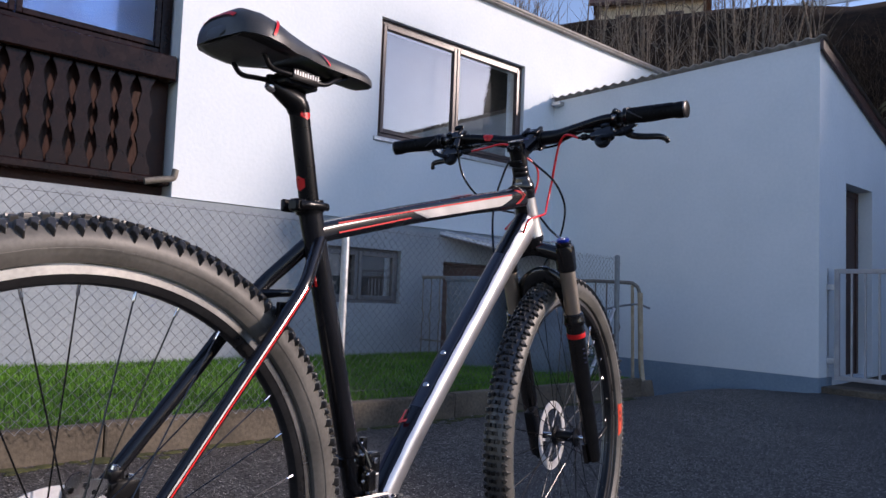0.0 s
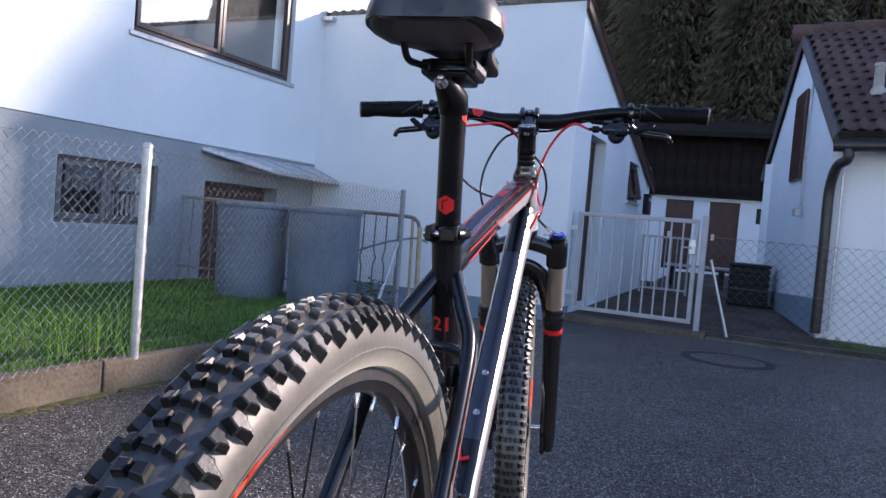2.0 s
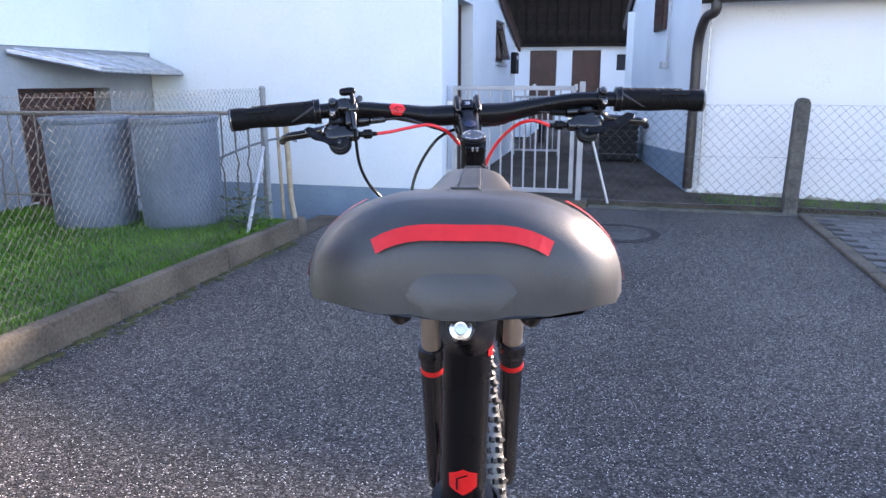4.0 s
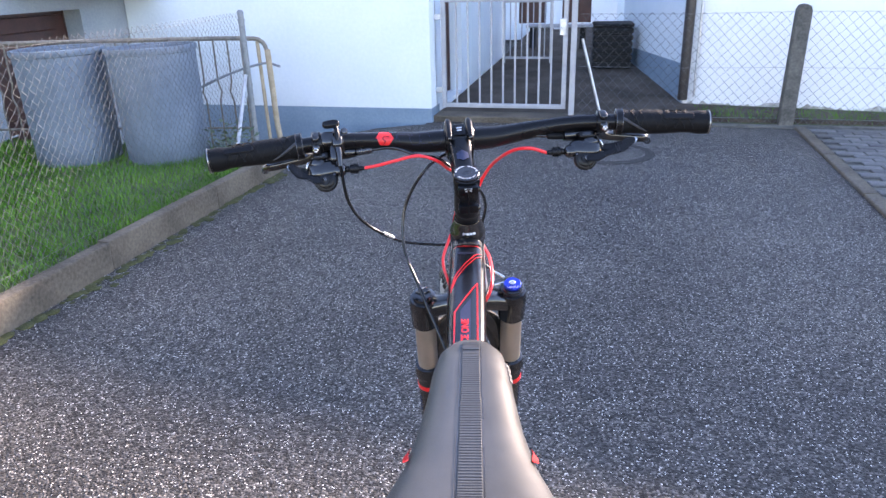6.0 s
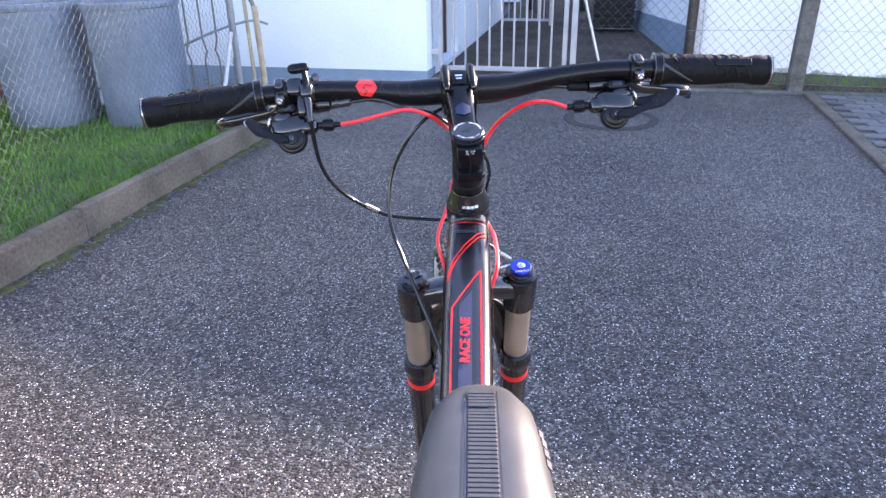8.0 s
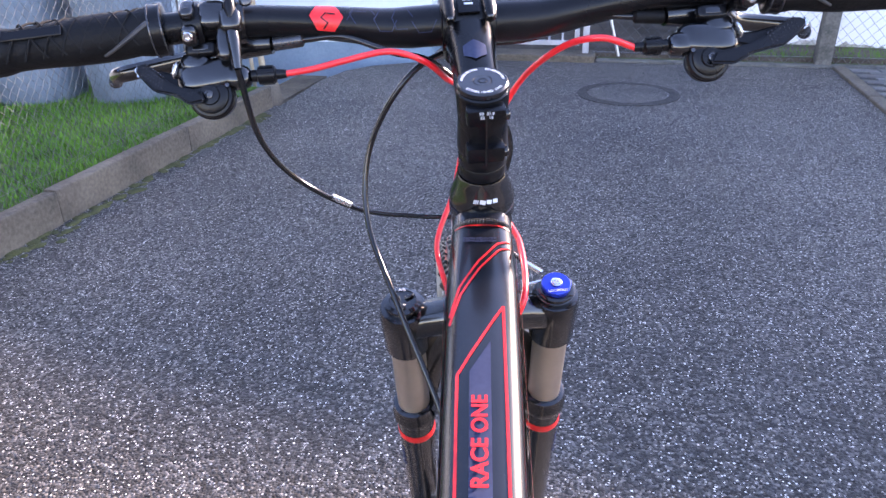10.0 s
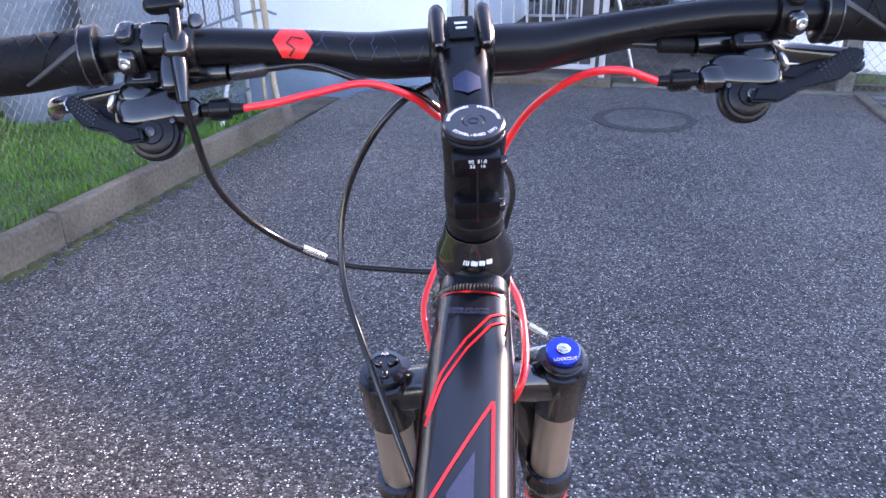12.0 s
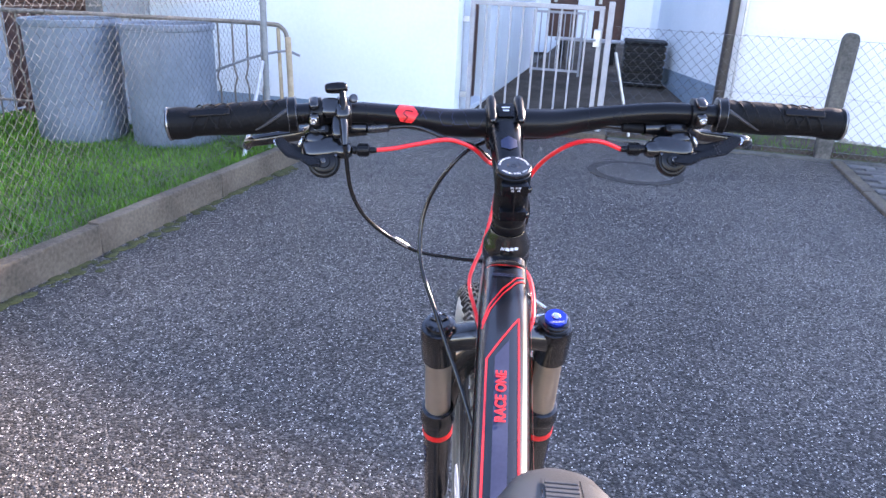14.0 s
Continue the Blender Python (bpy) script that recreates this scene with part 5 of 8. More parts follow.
paint_line([(0.866, -0.86), (0.866, 0.86)], 0.0015)
paint_line([(0.38, -0.62), (0.725, -0.62)], 0.0017)
paint_line([(0.725, -0.62), (0.782, 0.55)], 0.0017, n=4)
paint_line([(0.782, 0.55), (0.38, 0.62)], 0.0017)
paint_line([(0.775, -0.86), (0.80, -0.62), (0.826, -0.1), (0.845, 0.45), (0.851, 0.86)], 0.0016)
paint_line([(0.768, -0.86), (0.793, -0.58), (0.819, -0.06), (0.838, 0.48), (0.844, 0.86)], 0.0016)
bm = bmesh.new()
prev = None
for k in range(41):
    row = []
    for s in (-0.32, -0.19, -0.06, 0.07, 0.20):
        y = 0.40 + (0.742 + 0.045 * s - 0.40) * k / 40
        row.append(bm.verts.new(on_top(y_to_f(y), s) + tt_up * 0.0006))
    if prev:
        for j in range(4):
            bm.faces.new((prev[j], prev[j + 1], row[j + 1], row[j]))
    prev = row
bp("blue_grey_stripe", bm, M_BLUEGREY, top_tube, smooth=False)
TTM = Matrix(((0, -1, 0, 0), (tt_dir.y, 0, tt_up.y, 0), (tt_dir.z, 0, tt_up.z, 0), (0, 0, 0, 1)))
writing("RACE ONE", 0.0122, M_RED, top_tube, Matrix.Translation(on_top(y_to_f(0.68), -0.06) + tt_up * 0.0022) @ TTM, "model_lettering", "red printed model words", 0.0003)
TTU = Matrix(((1, 0, 0, 0), (0, tt_dir.y, tt_up.y, 0), (0, tt_dir.z, tt_up.z, 0), (0, 0, 0, 1)))
writing("CROSS COUNTRY\nCONFIGURATION", 0.0029, M_BLUEGREY, top_tube, Matrix.Translation(on_top(y_to_f(0.849), -0.08) + tt_up * 0.0006) @ TTU, "small_print")
# grey side panels of the top tube and their red borders
for sx in (-1, 1):
    pts = [TT[2] + (TT[4] - TT[2]) * k / 8 for k in range(9)]
    ws = [TS[2][0] + (TS[4][0] - TS[2][0]) * k / 8 for k in range(9)]
    bm = bmesh.new()
    up, lo = [], []
    for k, (p, w) in enumerate(zip(pts, ws)):
        cut = 0.012 * max(0, k - 7)
        up.append(bm.verts.new(p + Vector((sx * (w + 0.0006), 0, 0)) + tt_up * 0.009))
        lo.append(bm.verts.new(p + Vector((sx * (w + 0.0006), 0, 0)) - tt_up * (0.009 - cut) + tt_dir * (0.045 if k == 0 else 0.02 if k == 1 else 0)))
    for a, b, c, d in zip(up, up[1:], lo, lo[1:]):
        bm.faces.new((a, b, d, c))
    bp("side_panel", bm, M_GREY, top_tube, "grey lacquered side panel", smooth=False)
    pts2 = [TT[1] + (TT[4] - TT[1]) * k / 8 + Vector((sx * (0.0195 + 0.0048 * k / 8 + 0.0008), 0, 0)) + tt_up * 0.0105 for k in range(9)]
    bp("red_line", ribbon(pts2, [(sx, 0, 0)] * 9, 0.0022), M_RED, top_tube, smooth=False)
    pts2 = [TT[1] + (TT[2] - TT[1]) * k / 5 + Vector((sx * (0.019 + 0.002 * k / 5 + 0.0008), 0, 0)) - tt_up * 0.004 for k in range(6)]
    bp("red_line", ribbon(pts2, [(sx, 0, 0)] * 6, 0.0022), M_RED, top_tube, smooth=False)

# down tube, curved into the head
DT = smooth_line([(0.0, 0.440, 0.352), (0.0, 0.535, 0.477), (0.0, 0.64, 0.599), (0.0, 0.745, 0.716), (0.0, 0.85, 0.832), (0.0, 0.918, 0.900)], 5)
DS = [(0.0225, 0.0225 + 0.002 * min(1, 2.5 * i / (len(DT) - 1)) + 0.008 * max(0, i / (len(DT) - 1) - 0.6) / 0.4) for i in range(len(DT))]
down_tube = bp("down_tube", section_tube(bmesh.new(), DT, DS, 2.35, 28), M_FRAME)
fr = frames_along(DT)


def dt_paint(first, last, degs, sx, ragged=0.0):
    """A skin of paint on the down tube between two of its rings; degs: round the section from the side, up positive."""
    bm = bmesh.new()
    prev = None
    for i in range(first, last):
        p, t, n, s = fr[i]
        side = s if s.x * sx > 0 else -s
        row = []
        for j, deg in enumerate(degs):
            deg += ragged * (i % 2) * (j == len(degs) - 1)
            c, d = math.cos(radians(deg)), math.sin(radians(deg))
            row.append(bm.verts.new(p + side * (DS[i][0] + 0.0007) * math.copysign(abs(c) ** (2 / 2.35), c) + n * (DS[i][1] + 0.0007) * math.copysign(abs(d) ** (2 / 2.35), d)))
        if prev:
            for k in range(len(degs) - 1):
                bm.faces.new((prev[k], prev[k + 1], row[k + 1], row[k]))
        prev = row
    return bm


for sx in (-1, 1):
    bp("side_panel", dt_paint(2, len(fr), (-55, -40, -24, -8, 8, 20, 34, 47), sx, 3), M_GREY, down_tube, "pale grey lacquered side panel", smooth=True)
bp("navy_panel", dt_paint(7, len(fr) - 6, (57, 66, 78, 90, 102, 114, 123), 1), M_NAVY, down_tube, "dark navy panel on the upper face", smooth=True)


def dt_face(z):
    for i in range(len(fr) - 1):
        a, b = fr[i][0] + fr[i][2] * DS[i][1], fr[i + 1][0] + fr[i + 1][2] * DS[i + 1][1]
        if a.z <= z <= b.z:
            k = (z - a.z) / (b.z - a.z)
            return a.lerp(b, k), fr[i][1], fr[i][2]
    return a, fr[i][1], fr[i][2]


for z in (0.631, 0.576):
    p, t, n = dt_face(z)
    m = aim(p, p + n)
    b = bp("boss_bolt", lathe(bmesh.new(), [(0.0062, 0.0), (0.0062, 0.0012), (0.0048, 0.0032), (0.0024, 0.0034), (0.0022, 0.0015)], 16), M_STEEL, down_tube, "steel bottle cage bolt", m)
p, t, n = dt_face(0.523)
right = Vector((1, 0, 0))
writing("L", 0.030, M_RED, down_tube, Matrix.Translation(p + n * 0.0030 + right * -0.007) @ Matrix((right.to_4d(), t.to_4d(), n.to_4d(), Vector((0, 0, 0, 1)))).transposed(), "size_letter", "red printed letter L", 0.0006)

bp("pale_tag", dt_paint(3, 6, (96, 108, 120, 132), 1), M_BLUEGREY, down_tube, "small pale blue tag", smooth=True)

# rear triangle
for sx in (-1, 1):
    pts = smooth_line([(sx * 0.008 + 0.004, 0.302, 0.815), (sx * 0.031 + 0.003, 0.268, 0.773), (sx * 0.046 + 0.003, 0.242, 0.742), (sx * 0.051 + 0.003, 0.20, 0.692), (sx * 0.055 + 0.003, 0.12, 0.596), (sx * 0.061 + 0.003, 0.037, 0.498), (sx * 0.066 + 0.003, -0.035, 0.413)], 5)
    stay = bp("seat_stay", tube(bmesh.new(), pts, [0.0113 - 0.002 * i / (len(pts) - 1) for i in range(len(pts))], 16, flat=(0.85, 1.05)), M_FRAME)
    fs = frames_along(pts)
    bp("red_line", ribbon([p + Vector((sx * 0.0084, 0.001, 0)) for p, t, n, s in fs[10:]], [(sx, 0.15, 0)] * len(fs[10:]), 0.0024, 0.0012), M_RED, stay, smooth=False)
    bp("grey_line", ribbon([p + Vector((sx * 0.0084, 0, 0)) + n * 0.004 for p, t, n, s in fs[10:]], [(sx, 0.0, 0.2)] * len(fs[10:]), 0.0024, 0.0012), M_GREY, stay, smooth=False)
    pts = smooth_line([(sx * 0.02, 0.41, 0.335), (sx * 0.042, 0.33, 0.338), (sx * 0.05, 0.2, 0.355), (sx * 0.066, -0.03, 0.40)], 5)
    bp("chainstay", tube(bmesh.new(), pts, [0.0115 - 0.003 * i / (len(pts) - 1) for i in range(len(pts))], 14), M_FRAME)
    bm = prism(bmesh.new(), [(-0.07, 0.385), (-0.06, 0.43), (-0.03, 0.44), (-0.012, 0.415), (-0.02, 0.385), (-0.045, 0.372)], sx * 0.062, sx * 0.068, "x")
    bp("dropout", bm, M_FRAME, smooth=False)
bm = section_tube(bmesh.new(), [(-0.044, 0.236, 0.730), (-0.02, 0.256, 0.733), (0.0, 0.262, 0.734), (0.025, 0.256, 0.733), (0.050, 0.236, 0.730)], [(0.0085, 0.0075), (0.007, 0.006), (0.0065, 0.0055), (0.007, 0.006), (0.0085, 0.0075)], 2.6, 14)
bp("stay_bridge", bm, M_FRAME)
for sx in (-1, 1):
    bm = new_box((sx * 0.040 - 0.004, 0.205, 0.70), (sx * 0.040 + 0.004, 0.232, 0.722), 0.003, 2)
    bp("brake_boss", bm, M_MATT)
bp("bottom_bracket", lathe(bmesh.new(), [(0.021, -0.037), (0.024, -0.036), (0.024, 0.036), (0.021, 0.037)], 24, Matrix.Translation(BB) @ pose(0, 0, 0, 0, 90, 0)), M_FRAME)

# seat post, collar and saddle
post_b = ST_TOP - (POST_TOP - ST_TOP).normalized() * 0.1
seat_post = bp("seat_post", tube(bmesh.new(), [post_b, POST_TOP], 0.0148, 24), M_MATT, label="black alloy seat post with red hexagons")
pd = (POST_TOP - ST_TOP).normalized()
pb = Vector((0, -pd.z, pd.y))


def hexagon(r, mat, parent, m, name="red_hexagon", bend=0.0, turned=30):
    bm = bmesh.new()
    rings = []
    for q in range(1, 6):
        ring = []
        for k in range(24):
            i, f = divmod(k, 4)
            a, b = (Vector((math.cos(math.pi / 3 * j), math.sin(math.pi / 3 * j), 0)) * r * q / 5 for j in (i, i + 1))
            ring.append(bm.verts.new(a.lerp(b, f / 4)))
        rings.append(ring)
    bm.faces.new(rings[0])
    for a, b in zip(rings, rings[1:]):
        for k in range(24):
            bm.faces.new((a[k], a[(k + 1) % 24], b[(k + 1) % 24], b[k]))
    if bend:
        for v in bm.verts:
            w = v.co.copy()
            w.rotate(Euler((0, 0, radians(turned))))
            a = w.x / bend
            w.x, w.z = bend * math.sin(a), bend * (math.cos(a) - 1)
            v.co = w
    return bp(name, bm, mat, parent, m=m, smooth=False)


PM = Matrix(((1, 0, 0, 0), (0, pd.y, pb.y, 0), (0, pd.z, pb.z, 0), (0, 0, 0, 1)))
for f, turn in ((0.20, 0), (0.86, -92)):
    p = ST_TOP.lerp(POST_TOP, f + 0.04)
    m = Matrix.Translation(p) @ PM @ pose(0, 0, 0, 0, -turn, 0) @ pose(0, 0, 0.0154)
    h = hexagon(0.0114, M_RED, seat_post, m, bend=0.0154)
    bm = ribbon([(-0.004, -0.006, 0), (-0.004, 0.004, 0), (0.003, 0.007, 0)], [(0, 0, 1)] * 3, 0.0012, 0.0007)
    bp("mark", bm, M_FRAME, h, smooth=False)
collar = bp("seat_collar", lathe(bmesh.new(), [(0.0165, -0.01), (0.0215, -0.009), (0.0222, 0.0), (0.0215, 0.009), (0.0165, 0.01)], 28, Matrix.Translation(ST_TOP) @ Matrix(((1, 0, 0, 0), (0, pb.y, pd.y, 0), (0, pb.z, pd.z, 0), (0, 0, 0, 1)))), M_MATT)
bm = bmesh.new()
box(bm, (-0.012, -0.043, 0.852), (-0.003, -0.02, 0.870), 0.002, m=Matrix.Translation((0, ST_TOP.y, 0)))
box(bm, (0.004, -0.043, 0.852), (0.026, -0.02, 0.870), 0.003, m=Matrix.Translation((0, ST_TOP.y, 0)))
bp("clamp_ear", bm, M_MATT, collar)
bm = tube(bmesh.new(), [(-0.015, ST_TOP.y - 0.033, 0.861), (0.02, ST_TOP.y - 0.033, 0.861)], 0.0035, 10)
lathe(bm, [(0.0048, -0.004), (0.0048, 0.0), (0.004, 0.002)], 12, Matrix.Translation((-0.011, ST_TOP.y - 0.033, 0.861)) @ pose(0, 0, 0, 0, 90, 0))
bp("clamp_bolt", bm, M_STEEL, collar, "steel clamp bolt")
bm = tube(bmesh.new(), smooth_line([(0.026, ST_TOP.y - 0.036, 0.861), (0.030, ST_TOP.y - 0.022, 0.862), (0.029, ST_TOP.y + 0.005, 0.863), (0.024, ST_TOP.y + 0.018, 0.863)], 4), 0.0048, 10, flat=(0.6, 1.2))
bp("release_lever", bm, M_MATT, collar)

# saddle clamp
SX = 0.008
HB = Vector((SX - 0.003, 0.204, 1.023))                 # rear clamp bolt
head_pts = [POST_TOP - pd * 0.016, POST_TOP - pd * 0.012, POST_TOP + Vector((0, -0.006, 0.000)), POST_TOP + Vector((-0.002, -0.024, 0.007)), HB + Vector((0, 0.004, 0.002)), HB + Vector((0, -0.003, 0.003))]
bp("seat_post_head", tube(bmesh.new(), head_pts, [0.0156, 0.0166, 0.0172, 0.0140, 0.0100, 0.0080], 20), M_MATT)
bm = bmesh.new()
box(bm, (SX - 0.023, 0.206, 1.028), (SX + 0.023, 0.268, 1.037), 0.005, 2)
for sx in (-1, 1):
    box(bm, (SX + sx * 0.025 - 0.006, 0.212, 1.032), (SX + sx * 0.025 + 0.006, 0.262, 1.049), 0.004, 2)
box(bm, (SX - 0.026, 0.222, 1.046), (SX + 0.026, 0.254, 1.052), 0.003, 2)
bp("rail_clamp", bm, M_MATT)
bm = lathe(bmesh.new(), [(0.0070, -0.006), (0.0074, 0.0), (0.0058, 0.005), (0.0035, 0.0055), (0.003, 0.002)], 16, Matrix.Translation(HB) @ pose(0, -0.004, 0, 70, 0, 0))
bp("clamp_bolt", bm, M_STEEL, label="shiny steel clamp bolt")
bm = tube(bmesh.new(), [(SX, 0.256, 1.006), (SX, 0.258, 1.030)], [0.0062, 0.0050], 12)
bp("clamp_bolt", bm, M_MATT)
bm = bmesh.new()
for k in range(10):
    box(bm, (SX + 0.0312, 0.214 + 0.0048 * k, 1.040), (SX + 0.0317, 0.2162 + 0.0048 * k, 1.0455 + 0.0015 * (k % 2)))
bp("scale_print", bm, M_PRINT, smooth=False)

SAD_Y = [0.106, 0.111, 0.122, 0.141, 0.165, 0.192, 0.222, 0.252, 0.285, 0.32, 0.35, 0.372, 0.385, 0.391]
SAD_W = [0.034, 0.050, 0.062, 0.068, 0.067, 0.059, 0.048, 0.038, 0.0320, 0.0285, 0.0265, 0.0238, 0.0180, 0.010]
SAD_T = [1.088, 1.097, 1.103, 1.104, 1.101, 1.096, 1.0935, 1.092, 1.0915, 1.091, 1.0905, 1.088, 1.084, 1.080]
SAD_D = [0.026, 0.033, 0.037, 0.039, 0.038, 0.035, 0.031, 0.028, 0.026, 0.024, 0.0225, 0.021, 0.018, 0.012]


def saddle_shape():
    """The padded cover: a dome across, open below."""
    bm = bmesh.new()
    rings = []
    n = 26
    for y, w, t, d in zip(SAD_Y, SAD_W, SAD_T, SAD_D):
        ring = []
        for k in range(n + 1):
            u = -1 + 2 * k / n
            a = u * math.pi / 2
            x = w * math.copysign(abs(math.sin(a)) ** 0.8, a)
            z = t - d * (1 - abs(math.cos(a)) ** 0.75) + 0.003 * math.cos(a * 2) * (w > 0.05) - 0.0012 * math.exp(-(u / 0.16) ** 2) * (0.1 < y < 0.36)
            ring.append(bm.verts.new((SX + x, y, z)))
        rings.append(ring)
    for a, b in zip(rings, rings[1:]):
        for k in range(n):
            bm.faces.new((a[k], a[k + 1], b[k + 1], b[k]))
    bm.faces.new(rings[0])
    bm.faces.new(rings[-1][::-1])
    return bm


bm = saddle_shape()
bm.normal_update()
bmesh.ops.solidify(bm, geom=bm.faces[:], thickness=0.004)
saddle = bp("saddle", bm, M_SADDLE, label="dark grey padded saddle with red piping")
# the shell below: a deep tray at the rear, hollow at the waist, a shallow keel at the nose
KEEL = [0.002, 0.007, 0.012, 0.015, 0.015, 0.011, 0.002, -0.006, -0.005, 0.000, 0.004, 0.004, 0.003]
bm = bmesh.new()
rings = []
for y, w, t, d, k0 in zip(SAD_Y[:-1], SAD_W, SAD_T, SAD_D, KEEL):
    edge = t - d + 0.003
    ring = []
    for k in range(15):
        a = math.pi * (k / 14 - 0.5)
        sx = math.copysign(abs(math.sin(a)) ** 0.55, a)
        ring.append(bm.verts.new((SX + w * 0.965 * sx * (1 - 0.10 * abs(math.cos(a))), max(y, 0.110), edge - k0 * abs(math.cos(a)) ** 0.45)))
    rings.append(ring)
for a, b in zip(rings, rings[1:]):
    for k in range(14):
        bm.faces.new((a[k], a[k + 1], b[k + 1], b[k]))
bm.faces.new(rings[0])
bm.faces.new(rings[-1])
shell_mesh_rings = [[v.co.copy() for v in r] for r in rings[1:6]]
shell = bp("shell", bm, M_SADDLE_SHELL, saddle, "black plastic underside shell")
bm = bmesh.new()
patch = [[bm.verts.new(r[k] + Vector((0, -0.0006, -0.0009))) for k in range(5, 12)] for r in shell_mesh_rings]
for p, q in zip(patch, patch[1:]):
    for k in range(6):
        bm.faces.new((p[k], p[k + 1], q[k + 1], q[k]))
bp("sticker", bm, M_BADGE, saddle, "dark grey label under the saddle", smooth=True)

def sad_top(u, y):
    for i in range(len(SAD_Y) - 1):
        if SAD_Y[i] <= y <= SAD_Y[i + 1]:
            f = (y - SAD_Y[i]) / (SAD_Y[i + 1] - SAD_Y[i])
            w, t, d, swell = (q[i] + (q[i + 1] - q[i]) * f for q in (SAD_W, SAD_T, SAD_D, [1.0 * (v > 0.05) for v in SAD_W]))
            a = u * math.pi / 2
            return Vector((SX + w * math.copysign(abs(math.sin(a)) ** 0.8, a), y, t - d * (1 - abs(math.cos(a)) ** 0.75) + 0.003 * math.cos(a * 2) * swell - 0.0012 * math.exp(-(u / 0.16) ** 2) * (0.1 < y < 0.36)))
    return Vector((SX, y, 1.1))


def sad_x(x, y):
    """A place on the cover, x beside its middle line."""
    for i in range(len(SAD_Y) - 1):
        if SAD_Y[i] <= y <= SAD_Y[i + 1]:
            w = SAD_W[i] + (SAD_W[i + 1] - SAD_W[i]) * (y - SAD_Y[i]) / (SAD_Y[i + 1] - SAD_Y[i])
            return sad_top(math.copysign(math.asin(min(1.0, abs(x) / w) ** 1.25) / (math.pi / 2), x), y)
    return sad_top(0, y)


rib = None
bm = new_box((-0.0062, -0.00100, -0.0004), (0.0062, 0.00100, 0.0004), 0.0002)
for i in range(88):
    y = 0.15 + 0.00255 * i
    p = sad_top(0, y)
    wv = 1.0 if y < 0.3 else 0.92
    rise = sad_top(0, y + 0.003).z - sad_top(0, y - 0.003).z
    m = Matrix.Translation(p + Vector((0, 0, 0.0007))) @ pose(0, 0, 0, math.degrees(math.atan2(rise, 0.006)), 0, 0) @ Matrix.Diagonal((wv, 1, 1, 1))
    if rib is None:
        rib = bp("ridge", bm, M_SADDLE, saddle, m=m, smooth=False)
    else:
        again(rib, "ridge", m, saddle)
for sx in (-1, 1):
    pts = [sad_x(sx * (0.0072 if y < 0.3 else 0.0066), y) for y in [0.135 + 0.01 * k for k in range(25)]]
    bp("seam", ribbon(pts, [(0, 0, 1)] * len(pts), 0.0006, 0.0008), M_RING, saddle, smooth=False)
    for y, u0, run in ((0.250, 0.66, 0.028), (0.166, 0.42, -0.020)):
        pts = [sad_top(sx * (u0 + (0.97 - u0) * k / 8), y + run * k / 8) for k in range(9)]
        nn = [(sx * (0.3 + 0.08 * k), 0, 1 - 0.09 * k) for k in range(9)]
        bp("red_piping", ribbon(pts, nn, 0.0040, 0.0022), M_RED, saddle, smooth=False)
bm = bmesh.new()
for k in range(4):
    p = sad_top(0.74, 0.338 + 0.0062 * k)
    box(bm, (-0.0003, -0.0022, -0.0016), (0.0003, 0.0022, 0.0016), m=Matrix.Translation(p + Vector((0.0006, 0, 0))) @ pose(0, 0, 0, 0, -38, 0))
bp("nose_mark", bm, M_BADGE, saddle, "pale grey printed bars", smooth=False)
pts = [sad_top(u, 0.1095) for u in [-0.5 + 1.0 * k / 12 for k in range(13)]]
bp("red_rear_panel", ribbon(pts, [(0, -0.7, 0.7)] * 13, 0.0075, 0.0016), M_RED, saddle, "red panel at the saddle's rear", smooth=False)
for sx in (-1, 1):
    pts = smooth_line([(SX + sx * 0.034, 0.158, 1.052), (SX + sx * 0.032, 0.172, 1.038), (SX + sx * 0.027, 0.198, 1.0385), (SX + sx * 0.024, 0.235, 1.041), (SX + sx * 0.024, 0.275, 1.041), (SX + sx * 0.019, 0.305, 1.057), (SX + sx * 0.010, 0.335, 1.070)], 5)
    bp("saddle_rail", tube(bmesh.new(), pts, 0.0037, 10), M_MATT, saddle)

# ---- steered front: z up the steering axis, y ahead, x to the right ----
FRONT = Matrix.Translation((0.0, 0.905, 0.97)) @ pose(0, 0, 0, 20, 0, 0) @ pose(0, 0, 0, 0, 0, 6.6)
FIX = Matrix.Translation((0.0, 0.905, 0.97)) @ pose(0, 0, 0, 20, 0, 0)
head = bp("head_tube", lathe(bmesh.new(), [(0.027, -0.112), (0.029, -0.108), (0.029, -0.098), (0.0265, -0.08), (0.0235, -0.03), (0.0235, -0.005), (0.0255, 0.0), (0.0255, 0.008), (0.023, 0.009)], 32), M_FRAME, m=FIX)
